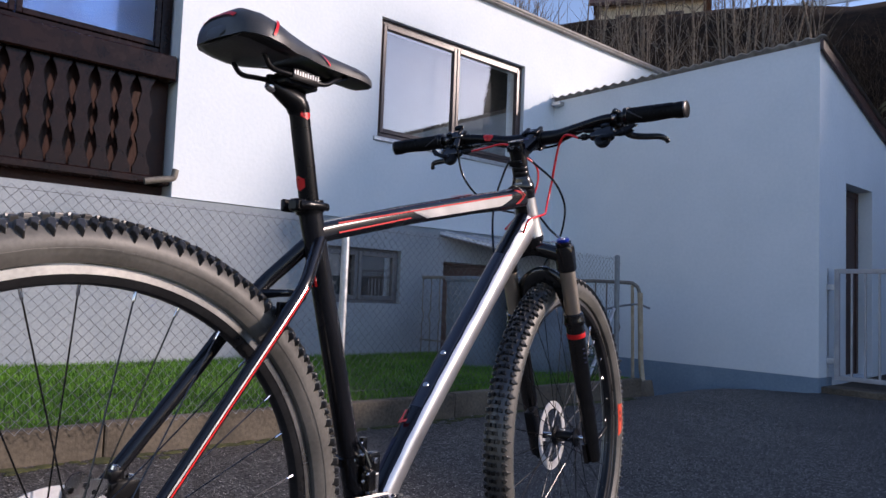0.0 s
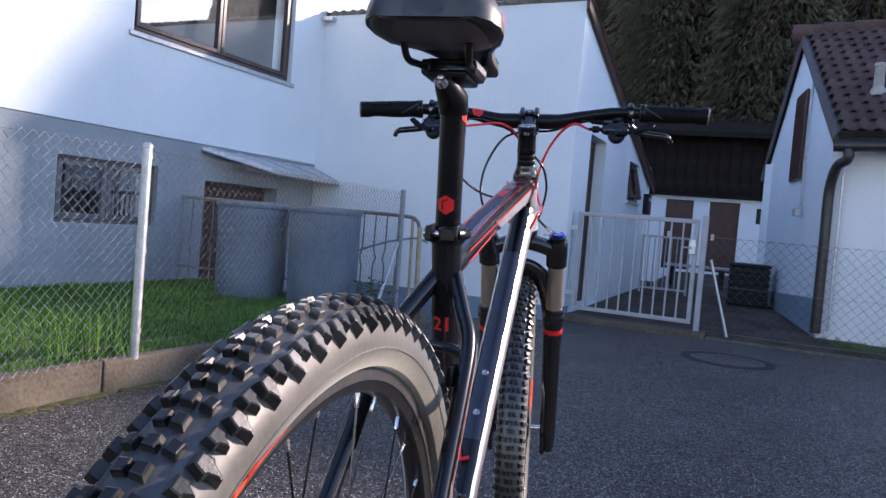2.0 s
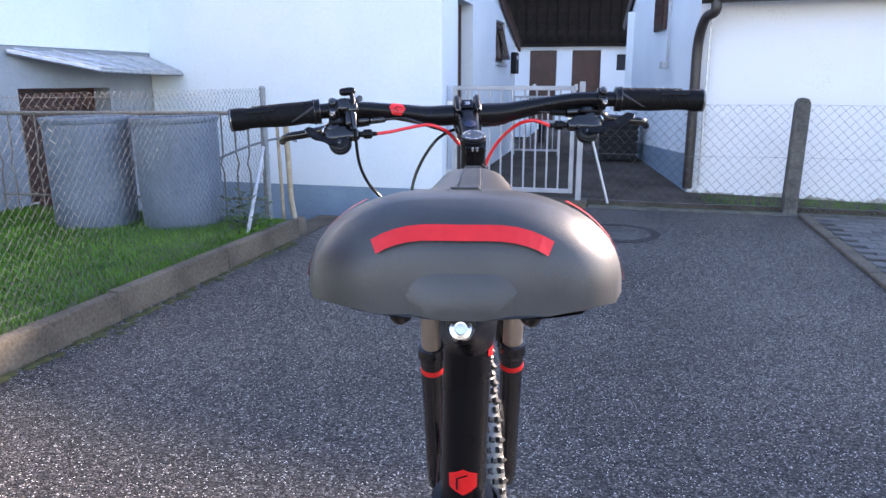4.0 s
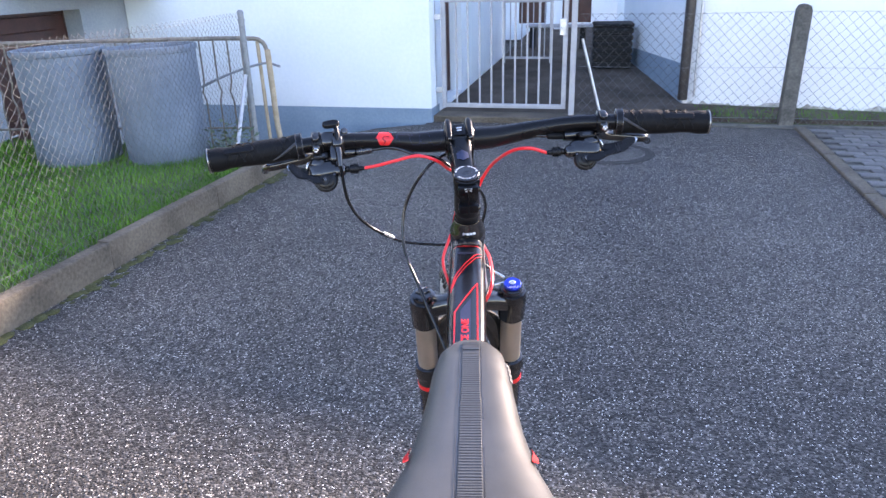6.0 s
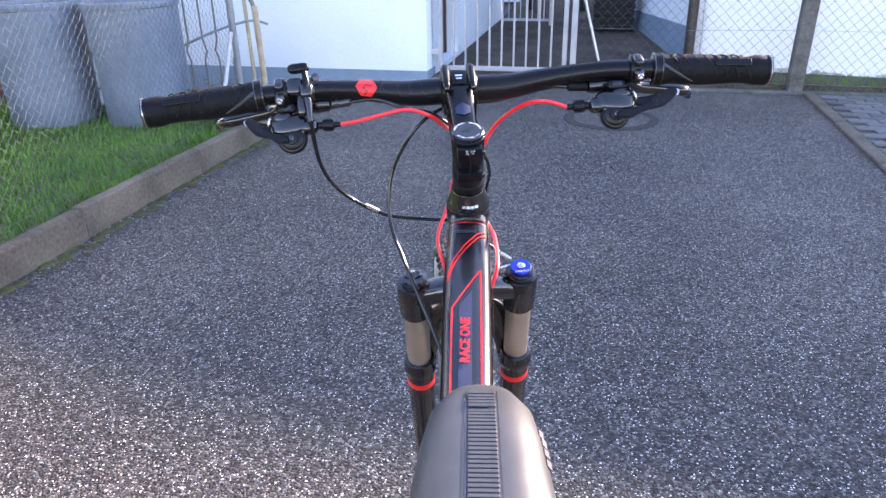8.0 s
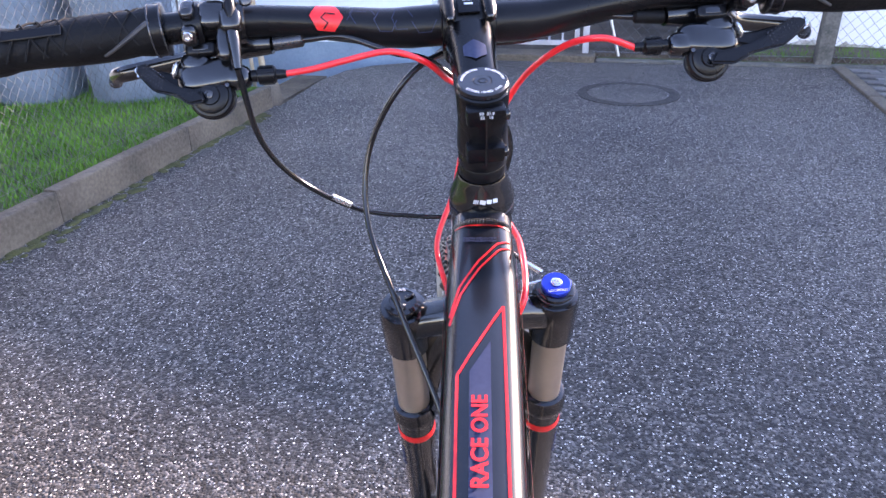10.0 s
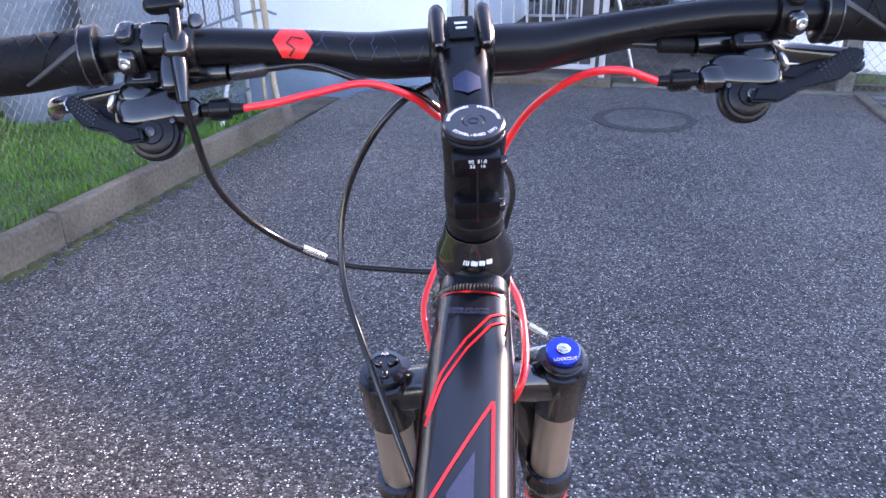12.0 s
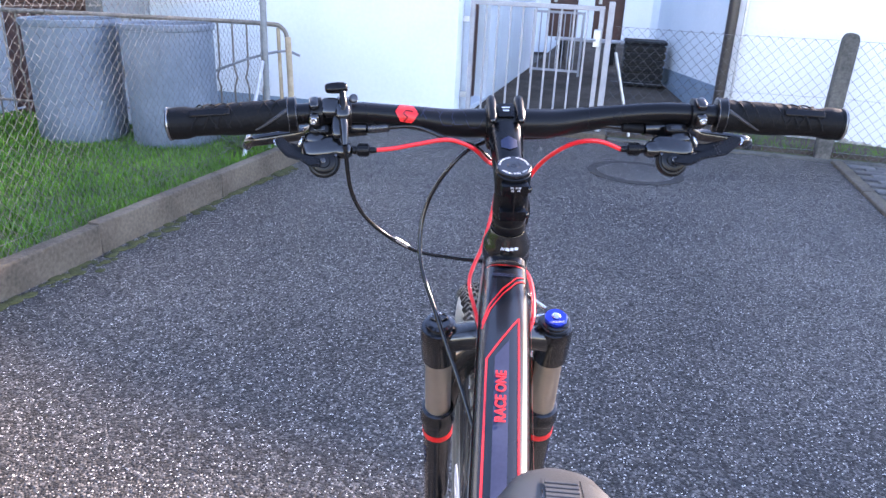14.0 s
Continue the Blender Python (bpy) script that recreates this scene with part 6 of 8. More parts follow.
# silver sides of the head tube, with the weld of the down tube
HEAD_R = ((-0.098, 0.0292), (-0.080, 0.0267), (-0.055, 0.0252), (-0.030, 0.0237), (-0.012, 0.0237))
for sx in (-1, 1):
    bm = bmesh.new()
    prev = None
    for z, r in HEAD_R:
        row = [bm.verts.new((sx * (r + 0.0006) * math.cos(radians(d)), (r + 0.0006) * math.sin(radians(d)), z)) for d in range(-54, 37, 9)]
        if prev:
            for k in range(len(row) - 1):
                bm.faces.new((prev[k], prev[k + 1], row[k + 1], row[k]))
        prev = row
    bp("side_panel", bm, M_GREY, head, "pale grey lacquered side panel", smooth=True)
    bm = bmesh.new()
    for i in range(20):
        z = -0.020 - 0.078 * i / 19
        r = 0.0240 + 0.0045 * max(0.0, -z - 0.03) / 0.068
        bmesh.ops.create_icosphere(bm, subdivisions=1, radius=0.0030, matrix=pose(sx * r * math.cos(radians(-44)), r * math.sin(radians(-44)), z) @ Matrix.Diagonal((1.0, 1.0, 0.7, 1)))
    bp("weld_seam", bm, M_GREY, head, "pale grey weld seam")["kind"] = "stuff"
    pts = [Vector((sx * 0.0248, y, TT[4].z + (y - TT[4].y) * 0.2154)) + tt_up * h for y, h in ((0.838, 0.0195), (0.862, 0.0125), (0.873, 0.006), (0.858, -0.003), (0.842, -0.010))]
    for back in (0.0, 0.008):
        bp("red_line", ribbon([p + Vector((0, -back, -back * 0.2154)) for p in pts], [(sx, 0, 0)] * 5, 0.0018), M_RED, top_tube, smooth=False)
# weld beads at the head
bm = bmesh.new()
for i in range(26):
    a = math.pi * (0.15 + 0.7 * i / 25)
    p = TT[5] + Vector((0, -0.020 + 0.008 * abs(i - 12.5) / 12.5, 0)) + Vector((0.0235 * math.cos(a), 0, 0)) + tt_up * (0.0215 * math.sin(a))
    bmesh.ops.create_icosphere(bm, subdivisions=1, radius=0.0032, matrix=Matrix.Translation(p) @ Matrix.Diagonal((0.5, 1.2, 0.8, 1)))
bp("weld_bead", bm, M_FRAME)["kind"] = "stuff"
cone = bp("headset_cover", lathe(bmesh.new(), [(0.0245, 0.0095), (0.0252, 0.011), (0.0252, 0.015), (0.0225, 0.022), (0.0198, 0.030), (0.0188, 0.036), (0.0185, 0.0365)], 40), M_FORK, m=FRONT, label="glossy black conical headset cover")
bm = bmesh.new()
for i, w in enumerate((0.0004, 0.0004, 0.0004, 0.0021, 0.0019, 0.0019)):
    x = -0.0085 + (0.0014 * i if i < 3 else 0.0066 + 0.0048 * (i - 3))
    ang = x / 0.0225
    box(bm, (-w, -0.0005, -0.0015), (w, 0.0002, 0.0015), m=pose(0, 0, 0, 0, 0, math.degrees(ang)) @ pose(0, -0.0221, 0.0235, -24, 12, 0))
bp("maker_mark", bm, M_PRINT, cone, smooth=False)
sp = bp("spacer", lathe(bmesh.new(), [(0.0172, 0.0), (0.0176, 0.0006), (0.0176, 0.0094), (0.0172, 0.01)], 32), M_MATT, m=FRONT @ pose(0, 0, 0.037))
again(sp, "spacer", FRONT @ pose(0, 0, 0.0475), bike)
# stem: steerer clamp, arm, face plate
bm = lathe(bmesh.new(), [(0.0170, 0.0585), (0.0182, 0.0595), (0.0184, 0.0625), (0.0176, 0.083), (0.0176, 0.088), (0.0184, 0.104), (0.0182, 0.1075), (0.0172, 0.1085)], 32)
section_tube(bm, [(0, 0.008, 0.083), (0, 0.03, 0.089), (0, 0.055, 0.0945), (0, 0.083, 0.0990)], [(0.0165, 0.0185), (0.0168, 0.0168), (0.0172, 0.0164), (0.0192, 0.0180)], 2.6, 20)
stem = bp("stem", bm, M_MATT, m=FRONT, label="matt black stem")
bm = bmesh.new()
for z in (0.068, 0.099):
    box(bm, (-0.0135, -0.0245, z - 0.0065), (0.0135, -0.012, z + 0.0065), 0.003, 2)
bp("clamp_lug", bm, M_MATT, stem)
for z in (0.068, 0.099):
    b = lathe(bmesh.new(), [(0.0036, -0.004), (0.0040, -0.003), (0.0040, 0.002), (0.003, 0.003), (0.0020, 0.001)], 14, pose(0.0132, -0.0195, z, 0, 90, 0))
    bp("stem_bolt", b, M_FORK, stem)
bm = new_box((-0.0007, -0.0248, 0.06), (0.0007, -0.0243, 0.1065))
bp("slot", bm, M_FORK, stem, smooth=False)
writing("90  31.8\n32   16", 0.0031, M_PRINT, stem, pose(0, -0.0249, 0.1022, 90, 0, 0), "stem_size")
hexagon(0.0100, M_BLUEGREY, stem, pose(0, 0.0470, 0.1102, 12, 0, 0) @ pose(0, 0, 0.0006), "grey_hexagon", 0.022)
cap = bp("top_cap", lathe(bmesh.new(), [(0.0168, 0.0), (0.0176, 0.0006), (0.0176, 0.0036), (0.0166, 0.0046), (0.0066, 0.0046), (0.0062, 0.0040), (0.0058, 0.0046), (0.0036, 0.0046)], 40), M_FRAME, m=FRONT @ pose(0, 0, 0.109))
bp("cap_bolt", lathe(bmesh.new(), [(0.0036, 0.0036), (0.0034, 0.0048), (0.0022, 0.0048), (0.0020, 0.0020), (0.0, 0.0020)], 6), M_MATT, cap)
for i, ch in enumerate("ESTABLISHED 1993"):
    if ch != " ":
        writing(ch, 0.0030, M_PRINT, cap, pose(0, 0, 0.0047, 0, 0, -52 + 7.0 * i) @ pose(0, -0.0142, 0))
dash = None
for a0, count in ((92, 12), (190, 12)):
    for i in range(count):
        mm = pose(0, 0, 0.0047, 0, 0, a0 + 6.6 * i) @ pose(0, -0.0142, 0) @ Matrix.Diagonal((1 if i % 3 else 0.55, 1, 1, 1))
        if dash is None:
            dash = bp("ring_mark", new_box((-0.0005, -0.0009, 0.0), (0.0005, 0.0009, 0.0002)), M_PRINT, cap, m=mm, smooth=False)
        else:
            again(dash, "ring_mark", mm, cap)
BAR_Y, BAR_Z = 0.101, 0.1020
bm = lathe(bmesh.new(), [(0.0192, -0.021), (0.0202, -0.020), (0.0202, 0.020), (0.0192, 0.021)], 28, pose(0, BAR_Y, BAR_Z, 0, 90, 0))
plate = bp("face_plate", bm, M_MATT, stem)
for sx in (-1, 1):
    # lugs of the face plate with their rounded bolt caps
    bm = bmesh.new()
    for k, (y0, z0, y1, z1) in enumerate(((-0.022, 0.017, 0.012, 0.0225), (-0.012, -0.022, 0.014, -0.0195))):
        p, q = Vector((sx * 0.0150, BAR_Y + y0, BAR_Z + z0)), Vector((sx * 0.0150, BAR_Y + y1, BAR_Z + z1))
        d = (q - p).normalized()
        tube(bm, [p - d * 0.0035, p - d * 0.0028, p, p.lerp(q, 0.45), p.lerp(q, 0.8), q, q + d * 0.003, q + d * 0.0042], [0.0018, 0.0034, 0.0046, 0.0050, 0.0056, 0.0050, 0.0036, 0.0012], 16)
    bp("plate_lug", bm, M_MATT, stem)
    p = Vector((sx * 0.0150, BAR_Y - 0.0245, BAR_Z + 0.0166))
    bp("plate_bolt", lathe(bmesh.new(), [(0.0033, -0.001), (0.0033, 0.0016), (0.0026, 0.0022), (0.0017, 0.0022), (0.0015, 0.0004), (0.0, 0.0004)], 12, aim(p, p + Vector((0, -1, -0.16)))), M_FORK, stem)
bm = box(bmesh.new(), (-0.0085, -0.011, 0.0), (0.0085, 0.009, 0.0022), 0.0012, 2, m=pose(0, BAR_Y - 0.006, BAR_Z + 0.0192, 16, 0, 0))
tab = bp("torque_tab", bm, M_MATT, stem)
bm = bmesh.new()
for y, w in ((0.0022, 0.0042), (-0.0022, 0.0034)):
    box(bm, (-w, y - 0.0009, 0.0022), (w, y + 0.0009, 0.0025), m=pose(0, BAR_Y - 0.006, BAR_Z + 0.0192, 16, 0, 0))
bp("small_print", bm, M_PRINT, tab, smooth=False)

# handlebar
BR = lambda sx: [(sx * x, BAR_Y + y, BAR_Z + z) for x, y, z in ((0.0, 0, 0), (0.03, 0, 0), (0.06, -0.001, 0.001), (0.10, -0.006, 0.010), (0.14, -0.013, 0.019), (0.18, -0.020, 0.0245), (0.25, -0.031, 0.0258), (0.346, -0.046, 0.0258))]
left, rightp = BR(-1), BR(1)
pts = smooth_line(left[::-1] + rightp[1:], 4)
rad = [0.0158 if abs(p.x) < 0.045 else max(0.0112, 0.0158 - 0.055 * (abs(p.x) - 0.045)) for p in pts]
handlebar = bp("handlebar", tube(bmesh.new(), pts, rad, 24), M_MATT, m=FRONT, label="matt black riser handlebar")


def bar_at(x):
    for a, b in zip(pts, pts[1:]):
        if a.x <= x <= b.x:
            f = (x - a.x) / (b.x - a.x)
            return a.lerp(b, f), (b - a).normalized()
    return pts[-1], (pts[-1] - pts[-2]).normalized()


def on_bar(x, deg):
    """A place on the bar and its normal; deg: from the top towards the rider."""
    p, t = bar_at(x)
    n = Vector((0, -math.sin(radians(deg)), math.cos(radians(deg))))
    n = (n - t * n.dot(t)).normalized()
    return p + n * max(0.0112, 0.0158 - 0.055 * max(0.0, abs(p.x) - 0.045)), n


bm = bmesh.new()
rings = []
for q in range(0, 5):
    ring = []
    for k in range(24 if q else 1):
        i, f = divmod(k, 4)
        a, b = (Vector((math.cos(math.pi / 3 * e), math.sin(math.pi / 3 * e), 0)) * 0.0122 * q / 4 for e in (i, i + 1))
        w = a.lerp(b, f / 4)
        p, n = on_bar(-0.110 + w.x, 40 - math.degrees(w.y / 0.0128))
        ring.append(bm.verts.new(p + n * 0.0007))
    rings.append(ring)
for k in range(24):
    bm.faces.new((rings[0][0], rings[1][k], rings[1][(k + 1) % 24]))
for a, b in zip(rings[1:], rings[2:]):
    for k in range(24):
        bm.faces.new((a[k], a[(k + 1) % 24], b[(k + 1) % 24], b[k]))
red_hex = bp("red_hexagon", bm, M_RED, handlebar)
line = [on_bar(-0.110 + x, d) for x, d in ((-0.002, 80), (0.001, 60), (-0.004, 46), (-0.001, 30), (0.006, 33))]
bp("mark", ribbon([p for p, n in line], [n for p, n in line], 0.0011, 0.0016), M_FRAME, red_hex, smooth=False)
for x, d, first, last in ((-0.084, 26, 0, 4), (-0.066, 40, 2, 6), (-0.052, 34, 0, 5), (-0.034, 46, 3, 6), (-0.086, 48, 1, 3)):
    line = []
    for k in range(first, last + 1):
        a = k * math.pi / 3
        line.append(on_bar(x + 0.0095 * math.cos(a), d - math.degrees(0.0095 * math.sin(a) / 0.0150)))
    bp("grey_outline", ribbon([p for p, n in line], [n for p, n in line], 0.0006, 0.0007), M_BLUEGREY, handlebar, smooth=False)

for sx in (-1, 1):
    a, ta = bar_at(sx * 0.226)
    b, tb = bar_at(sx * 0.3455)
    gpts = [a.lerp(b, k / 16) for k in range(17)]
    rr = [0.0172] * 2 + [0.0158 + 0.0012 * math.sin(k * 0.45) for k in range(12)] + [0.0164, 0.0166, 0.0158]
    grip = bp("grip", tube(bmesh.new(), gpts, rr, 24), M_GRIP, m=FRONT, label="black rubber grip with diamond ribs")
    gd2 = (b - a).normalized()
    u1 = Vector((0, 0, 1))
    u2 = gd2.cross(u1).normalized()
    u1 = u2.cross(gd2)
    for fam in (-1, 1):
        for j in range(7):
            line, nrm = [], []
            for k in range(15):
                ang = -1.6 + 3.2 * k / 14
                f = 0.12 + 0.10 * j + fam * 0.07 * ang
                if 0.05 < f < 0.95:
                    n = u1 * math.cos(ang) + u2 * -math.sin(ang)
                    line.append(a.lerp(b, f) + n * 0.0164)
                    nrm.append(n)
            if len(line) > 3:
                bp("grip_rib", tube(bmesh.new(), line, 0.0008, 5), M_RIB, grip)
    ring = bp("grip_ring", tube(bmesh.new(), [a - gd2 * 0.006, a - gd2 * 0.005, a + gd2 * 0.003, a + gd2 * 0.004], [0.0165, 0.0182, 0.0182, 0.0165], 28), M_MATT, grip, "black lock ring")
    for off, r in ((-0.0058, 0.0187), (0.0024, 0.0190)):
        bp("ring_edge", tube(bmesh.new(), [a + gd2 * off, a + gd2 * (off + 0.0004), a + gd2 * (off + 0.0014), a + gd2 * (off + 0.0018)], [r - 0.001, r, r, r - 0.001], 28), M_RING, ring, "grey rim of the lock ring")
    line, nrm = [], []
    for k in range(11):
        ang = 0.75 + 1.15 * (k / 10)
        n = u1 * math.cos(ang) - u2 * math.sin(ang) * math.copysign(1, u2.y)
        line.append(a.lerp(b, 0.03 + 0.028 * k) + n * 0.0166)
        nrm.append(n)
    bp("grip_fin", tube(bmesh.new(), line, [0.0022 - 0.00010 * k for k in range(11)], 6), M_FIN, grip, "grey curved fin")
    bp("bar_end_plug", tube(bmesh.new(), [b - gd2 * 0.001, b + gd2 * 0.003, b + gd2 * 0.004], [0.0166, 0.0166, 0.014], 24), M_MATT, grip, "black end plug")
    bp("plug_edge", tube(bmesh.new(), [b + gd2 * 0.0004, b + gd2 * 0.0008, b + gd2 * 0.0022, b + gd2 * 0.0026], [0.0160, 0.0171, 0.0171, 0.0160], 24), M_EDGE, grip, "bright rim of the end plug")
    bm = bmesh.new()
    box(bm, (-0.02, -0.004, 0), (0.02, 0.004, 0.0012), 0.0008, m=Matrix.Translation(a.lerp(b, 0.66)) @ pose(0, 0, 0, 30, 0, sx * -7) @ pose(0, 0, 0.0166))
    bp("grip_badge", bm, M_MATT, grip, "blank glossy badge")

    # brake: clamp, master cylinder, lever blade
    c, tc = bar_at(sx * 0.201)
    brake = bp("brake_lever", tube(bmesh.new(), [c - tc * 0.007, c - tc * 0.006, c + tc * 0.006, c + tc * 0.007], [0.013, 0.0165, 0.0165, 0.013], 20), M_MATT, m=FRONT, label="black hydraulic brake lever")
    bm = bmesh.new()
    C = Matrix.Translation(c)
    pebble(bm, (0, -0.004, 0.0165), (0.0055, 0.0085, 0.0042), 3, C @ pose(0, 0, 0, 10, 0, 0))
    pebble(bm, (0, 0.0, 0.0175), (0.0060, 0.0075, 0.0050), 3, C @ pose(0, 0, 0, 84, 0, 0))
    bp("clamp_lug", bm, M_FORK, brake)
    bm = lathe(bmesh.new(), [(0.0037, 0), (0.0037, 0.0022), (0.0030, 0.0028), (0.0019, 0.0028), (0.0017, 0.0006), (0.0, 0.0006)], 14, C @ pose(0, 0, 0, 80, 0, 0) @ pose(0, 0.0, 0.0222))
    bp("clamp_bolt", bm, M_STEEL, brake, "steel bolt")
    bm = box(bmesh.new(), (-0.0022, -0.0035, 0.0), (0.0022, 0.0035, 0.0010), 0.0005, m=C @ pose(0, 0, 0, 10, 0, 0) @ pose(0, -0.004, 0.0203))
    bp("hinge_pin", bm, M_RING, brake)
    cyl = [c + Vector((sx * -0.004, 0.006, -0.020)), c + Vector((sx * -0.03, 0.006, -0.021)), c + Vector((sx * -0.052, 0.003, -0.020))]
    bm = tube(bmesh.new(), [cyl[0], cyl[0].lerp(cyl[1], 0.3), cyl[1], cyl[2]], [0.006, 0.0105, 0.0105, 0.0075], 14)
    pebble(bm, (0, 0, 0), (0.017, 0.011, 0.011), 3, Matrix.Translation(c + Vector((sx * -0.006, 0.022, -0.020))))
    bp("master_cylinder", bm, M_FORK, brake)
    bm = tube(bmesh.new(), [cyl[2], cyl[2] + Vector((sx * -0.001, 0, 0)), cyl[2] + Vector((sx * -0.022, 0.001, 0.001)), cyl[2] + Vector((sx * -0.024, 0.001, 0.001))], [0.004, 0.0056, 0.0052, 0.003], 12)
    bp("hose_boot", bm, M_RING if sx < 0 else M_GRIP, brake)
    lv = smooth_line([c + Vector((sx * 0.004, 0.022, -0.030)), c + Vector((sx * 0.020, 0.032, -0.044)), c + Vector((sx * 0.048, 0.034, -0.050)), c + Vector((sx * 0.074, 0.030, -0.052)), c + Vector((sx * 0.086, 0.036, -0.058)), c + Vector((sx * 0.090, 0.042, -0.066))], 5)
    bp("lever_blade", tube(bmesh.new(), lv, [0.0065 - 0.0016 * i / len(lv) for i in range(len(lv))], 12, flat=(0.7, 1.15)), M_FORK, brake)
    bp("lever_tip", tube(bmesh.new(), [lv[-1] - (lv[-1] - lv[-2]).normalized() * 0.004, lv[-1], lv[-1] + (lv[-1] - lv[-2]).normalized() * 0.003], [0.0050, 0.0056, 0.0020], 12), M_RING, brake, "rounded lever end")

    # shifter below the bar: x outwards, y ahead and up, z back towards the rider
    s, ts = bar_at(sx * (0.204 if sx < 0 else 0.186))
    T = Matrix.Translation(s) @ pose(0, 0, 0, 40, 0, 0) @ pose(0, -0.005, 0)

    def peb(bm, x, y, z, rx, ry, rz, p=3.0, tilt=0):
        return pebble(bm, (0, 0, 0), (rx, ry, rz), p, T @ pose(sx * x, y, z, 0, 0, sx * tilt))

    bm = bmesh.new()
    peb(bm, -0.010, -0.031, -0.009, 0.0235, 0.0125, 0.0115, 3.4, -6)
    peb(bm, -0.030, -0.033, -0.007, 0.0110, 0.0090, 0.0085, 2.6)
    peb(bm, -0.002, -0.022, -0.006, 0.0120, 0.0075, 0.0085, 3.0, 8)
    shifter = bp("shifter", bm, M_FORK, m=FRONT, label="black thumb shifter under the bar")
    window = bp("gear_window", peb(bmesh.new(), -0.007, -0.0125, -0.001, 0.0115, 0.0055, 0.0050, 4), M_MATT, shifter)
    bp("window_lens", peb(bmesh.new(), -0.007, -0.0125, 0.0036, 0.0060, 0.0026, 0.0010, 4), M_FORK, window, "dark gear display")
    D = T @ pose(sx * -0.011, -0.046, -0.004, 8, 0, 0)
    bp("indexing_housing", lathe(bmesh.new(), [(0.008, -0.014), (0.0150, -0.012), (0.0168, -0.007), (0.0170, -0.003), (0.0160, -0.0022), (0.0160, -0.0008), (0.0150, 0.0006), (0.0132, 0.0010), (0.0128, 0.0026), (0.0110, 0.0036), (0.0075, 0.0040), (0.0068, 0.0052), (0.0, 0.0058)], 32, D), M_MATT, shifter)
    bm = peb(bmesh.new(), 0.0125, -0.026, -0.002, 0.0020, 0.0065, 0.0050, 2.4, 18)
    bp("silver_plate", bm, M_SILVER, shifter, "bright edge of the shifter plate")
    bm = lathe(bmesh.new(), [(0.0030, 0.0), (0.0030, 0.0010), (0.0018, 0.0014), (0.0014, 0.0006), (0.0, 0.0006)], 12, D @ pose(0, 0, 0.0058))
    lathe(bm, [(0.0016, 0.0), (0.0016, 0.001), (0.0, 0.0012)], 10, T @ pose(sx * -0.024, -0.0405, 0.0))
    bp("cover_screw", bm, M_RING, shifter)
    bm = tube(bmesh.new(), [T @ Vector((sx * q, -0.033, -0.006)) for q in (-0.041, -0.045, -0.046, -0.058, -0.059, -0.066)], [0.0045, 0.0045, 0.0066, 0.0062, 0.0038, 0.0030], 14)
    adj = bp("barrel_adjuster", bm, M_MATT, shifter)
    bm = bmesh.new()
    for k in range(10):
        box(bm, (-0.005, -0.0007, 0.0056), (0.005, 0.0007, 0.0070), m=T @ pose(sx * -0.052, -0.033, -0.006) @ pose(0, 0, 0, 36 * k, 0, 0))
    bp("adjuster_rib", bm, M_MATT, adj)

    reach_out = 0.58 if sx < 0 else 0.92

    def plate(outline, z0, z1):
        bm = bmesh.new()
        outline = [(x * reach_out, -0.046 + (y + 0.046) * 0.85) for x, y in outline]
        lo = [bm.verts.new(T @ Vector((sx * x, y, z0))) for x, y in outline]
        hi = [bm.verts.new(T @ Vector((sx * x, y, z1))) for x, y in outline]
        bm.faces.new(lo)
        bm.faces.new(hi)
        for k in range(len(lo)):
            bm.faces.new((lo[k], lo[k - 1], hi[k - 1], hi[k]))
        bmesh.ops.recalc_face_normals(bm, faces=bm.faces)
        bmesh.ops.bevel(bm, geom=bm.edges[:], offset=0.0016, segments=3, affect="EDGES")
        return bm

    lever = bp("thumb_lever", plate([(-0.016, -0.054), (0.004, -0.056), (0.020, -0.048), (0.034, -0.045), (0.046, -0.043), (0.060, -0.032), (0.066, -0.025), (0.064, -0.019), (0.054, -0.018), (0.040, -0.026), (0.024, -0.037), (0.010, -0.041), (-0.010, -0.044)], 0.002, 0.0065), M_MATT, shifter)
    bm = bmesh.new()
    for i in range(8):
        for j in range(4):
            bmesh.ops.create_icosphere(bm, subdivisions=1, radius=0.0008, matrix=Matrix.Translation(T @ Vector((sx * reach_out * (0.036 + 0.0031 * i - 0.0010 * j), -0.0413 + 0.0015 * i + 0.0026 * j, 0.0066))))
    bp("thumb_dots", bm, M_RING, lever)["kind"] = "stuff"
    bp("lever_tip", plate([(0.063, -0.030), (0.069, -0.026), (0.069, -0.019), (0.064, -0.018)], 0.001, 0.005), M_SILVER, lever, "worn bright tip")
    bp("release_lever", plate([(0.004, -0.030), (0.030, -0.036), (0.050, -0.030), (0.058, -0.022), (0.050, -0.018), (0.030, -0.022), (0.006, -0.022)], -0.014, -0.009), M_MATT, shifter)

# lockout lever on the left
s, ts = bar_at(-0.172)
bm = tube(bmesh.new(), [s - ts * 0.008, s - ts * 0.007, s + ts * 0.006, s + ts * 0.007], [0.013, 0.0165, 0.0165, 0.013], 20)
T = Matrix.Translation(s) @ pose(0, 0, 0, 40, 0, 0)
pebble(bm, (0, 0, 0), (0.0115, 0.0105, 0.0075), 3.2, T @ pose(-0.013, 0.000, 0.0125))
pebble(bm, (0, 0, 0), (0.0080, 0.0090, 0.0070), 3.2, T @ pose(0.0, -0.006, 0.0160))
pebble(bm, (0, 0, 0), (0.0060, 0.0130, 0.0050), 3.0, T @ pose(-0.006, -0.020, 0.0120))
lock = bp("lockout_lever", bm, M_FORK, m=FRONT, label="black fork lockout lever")
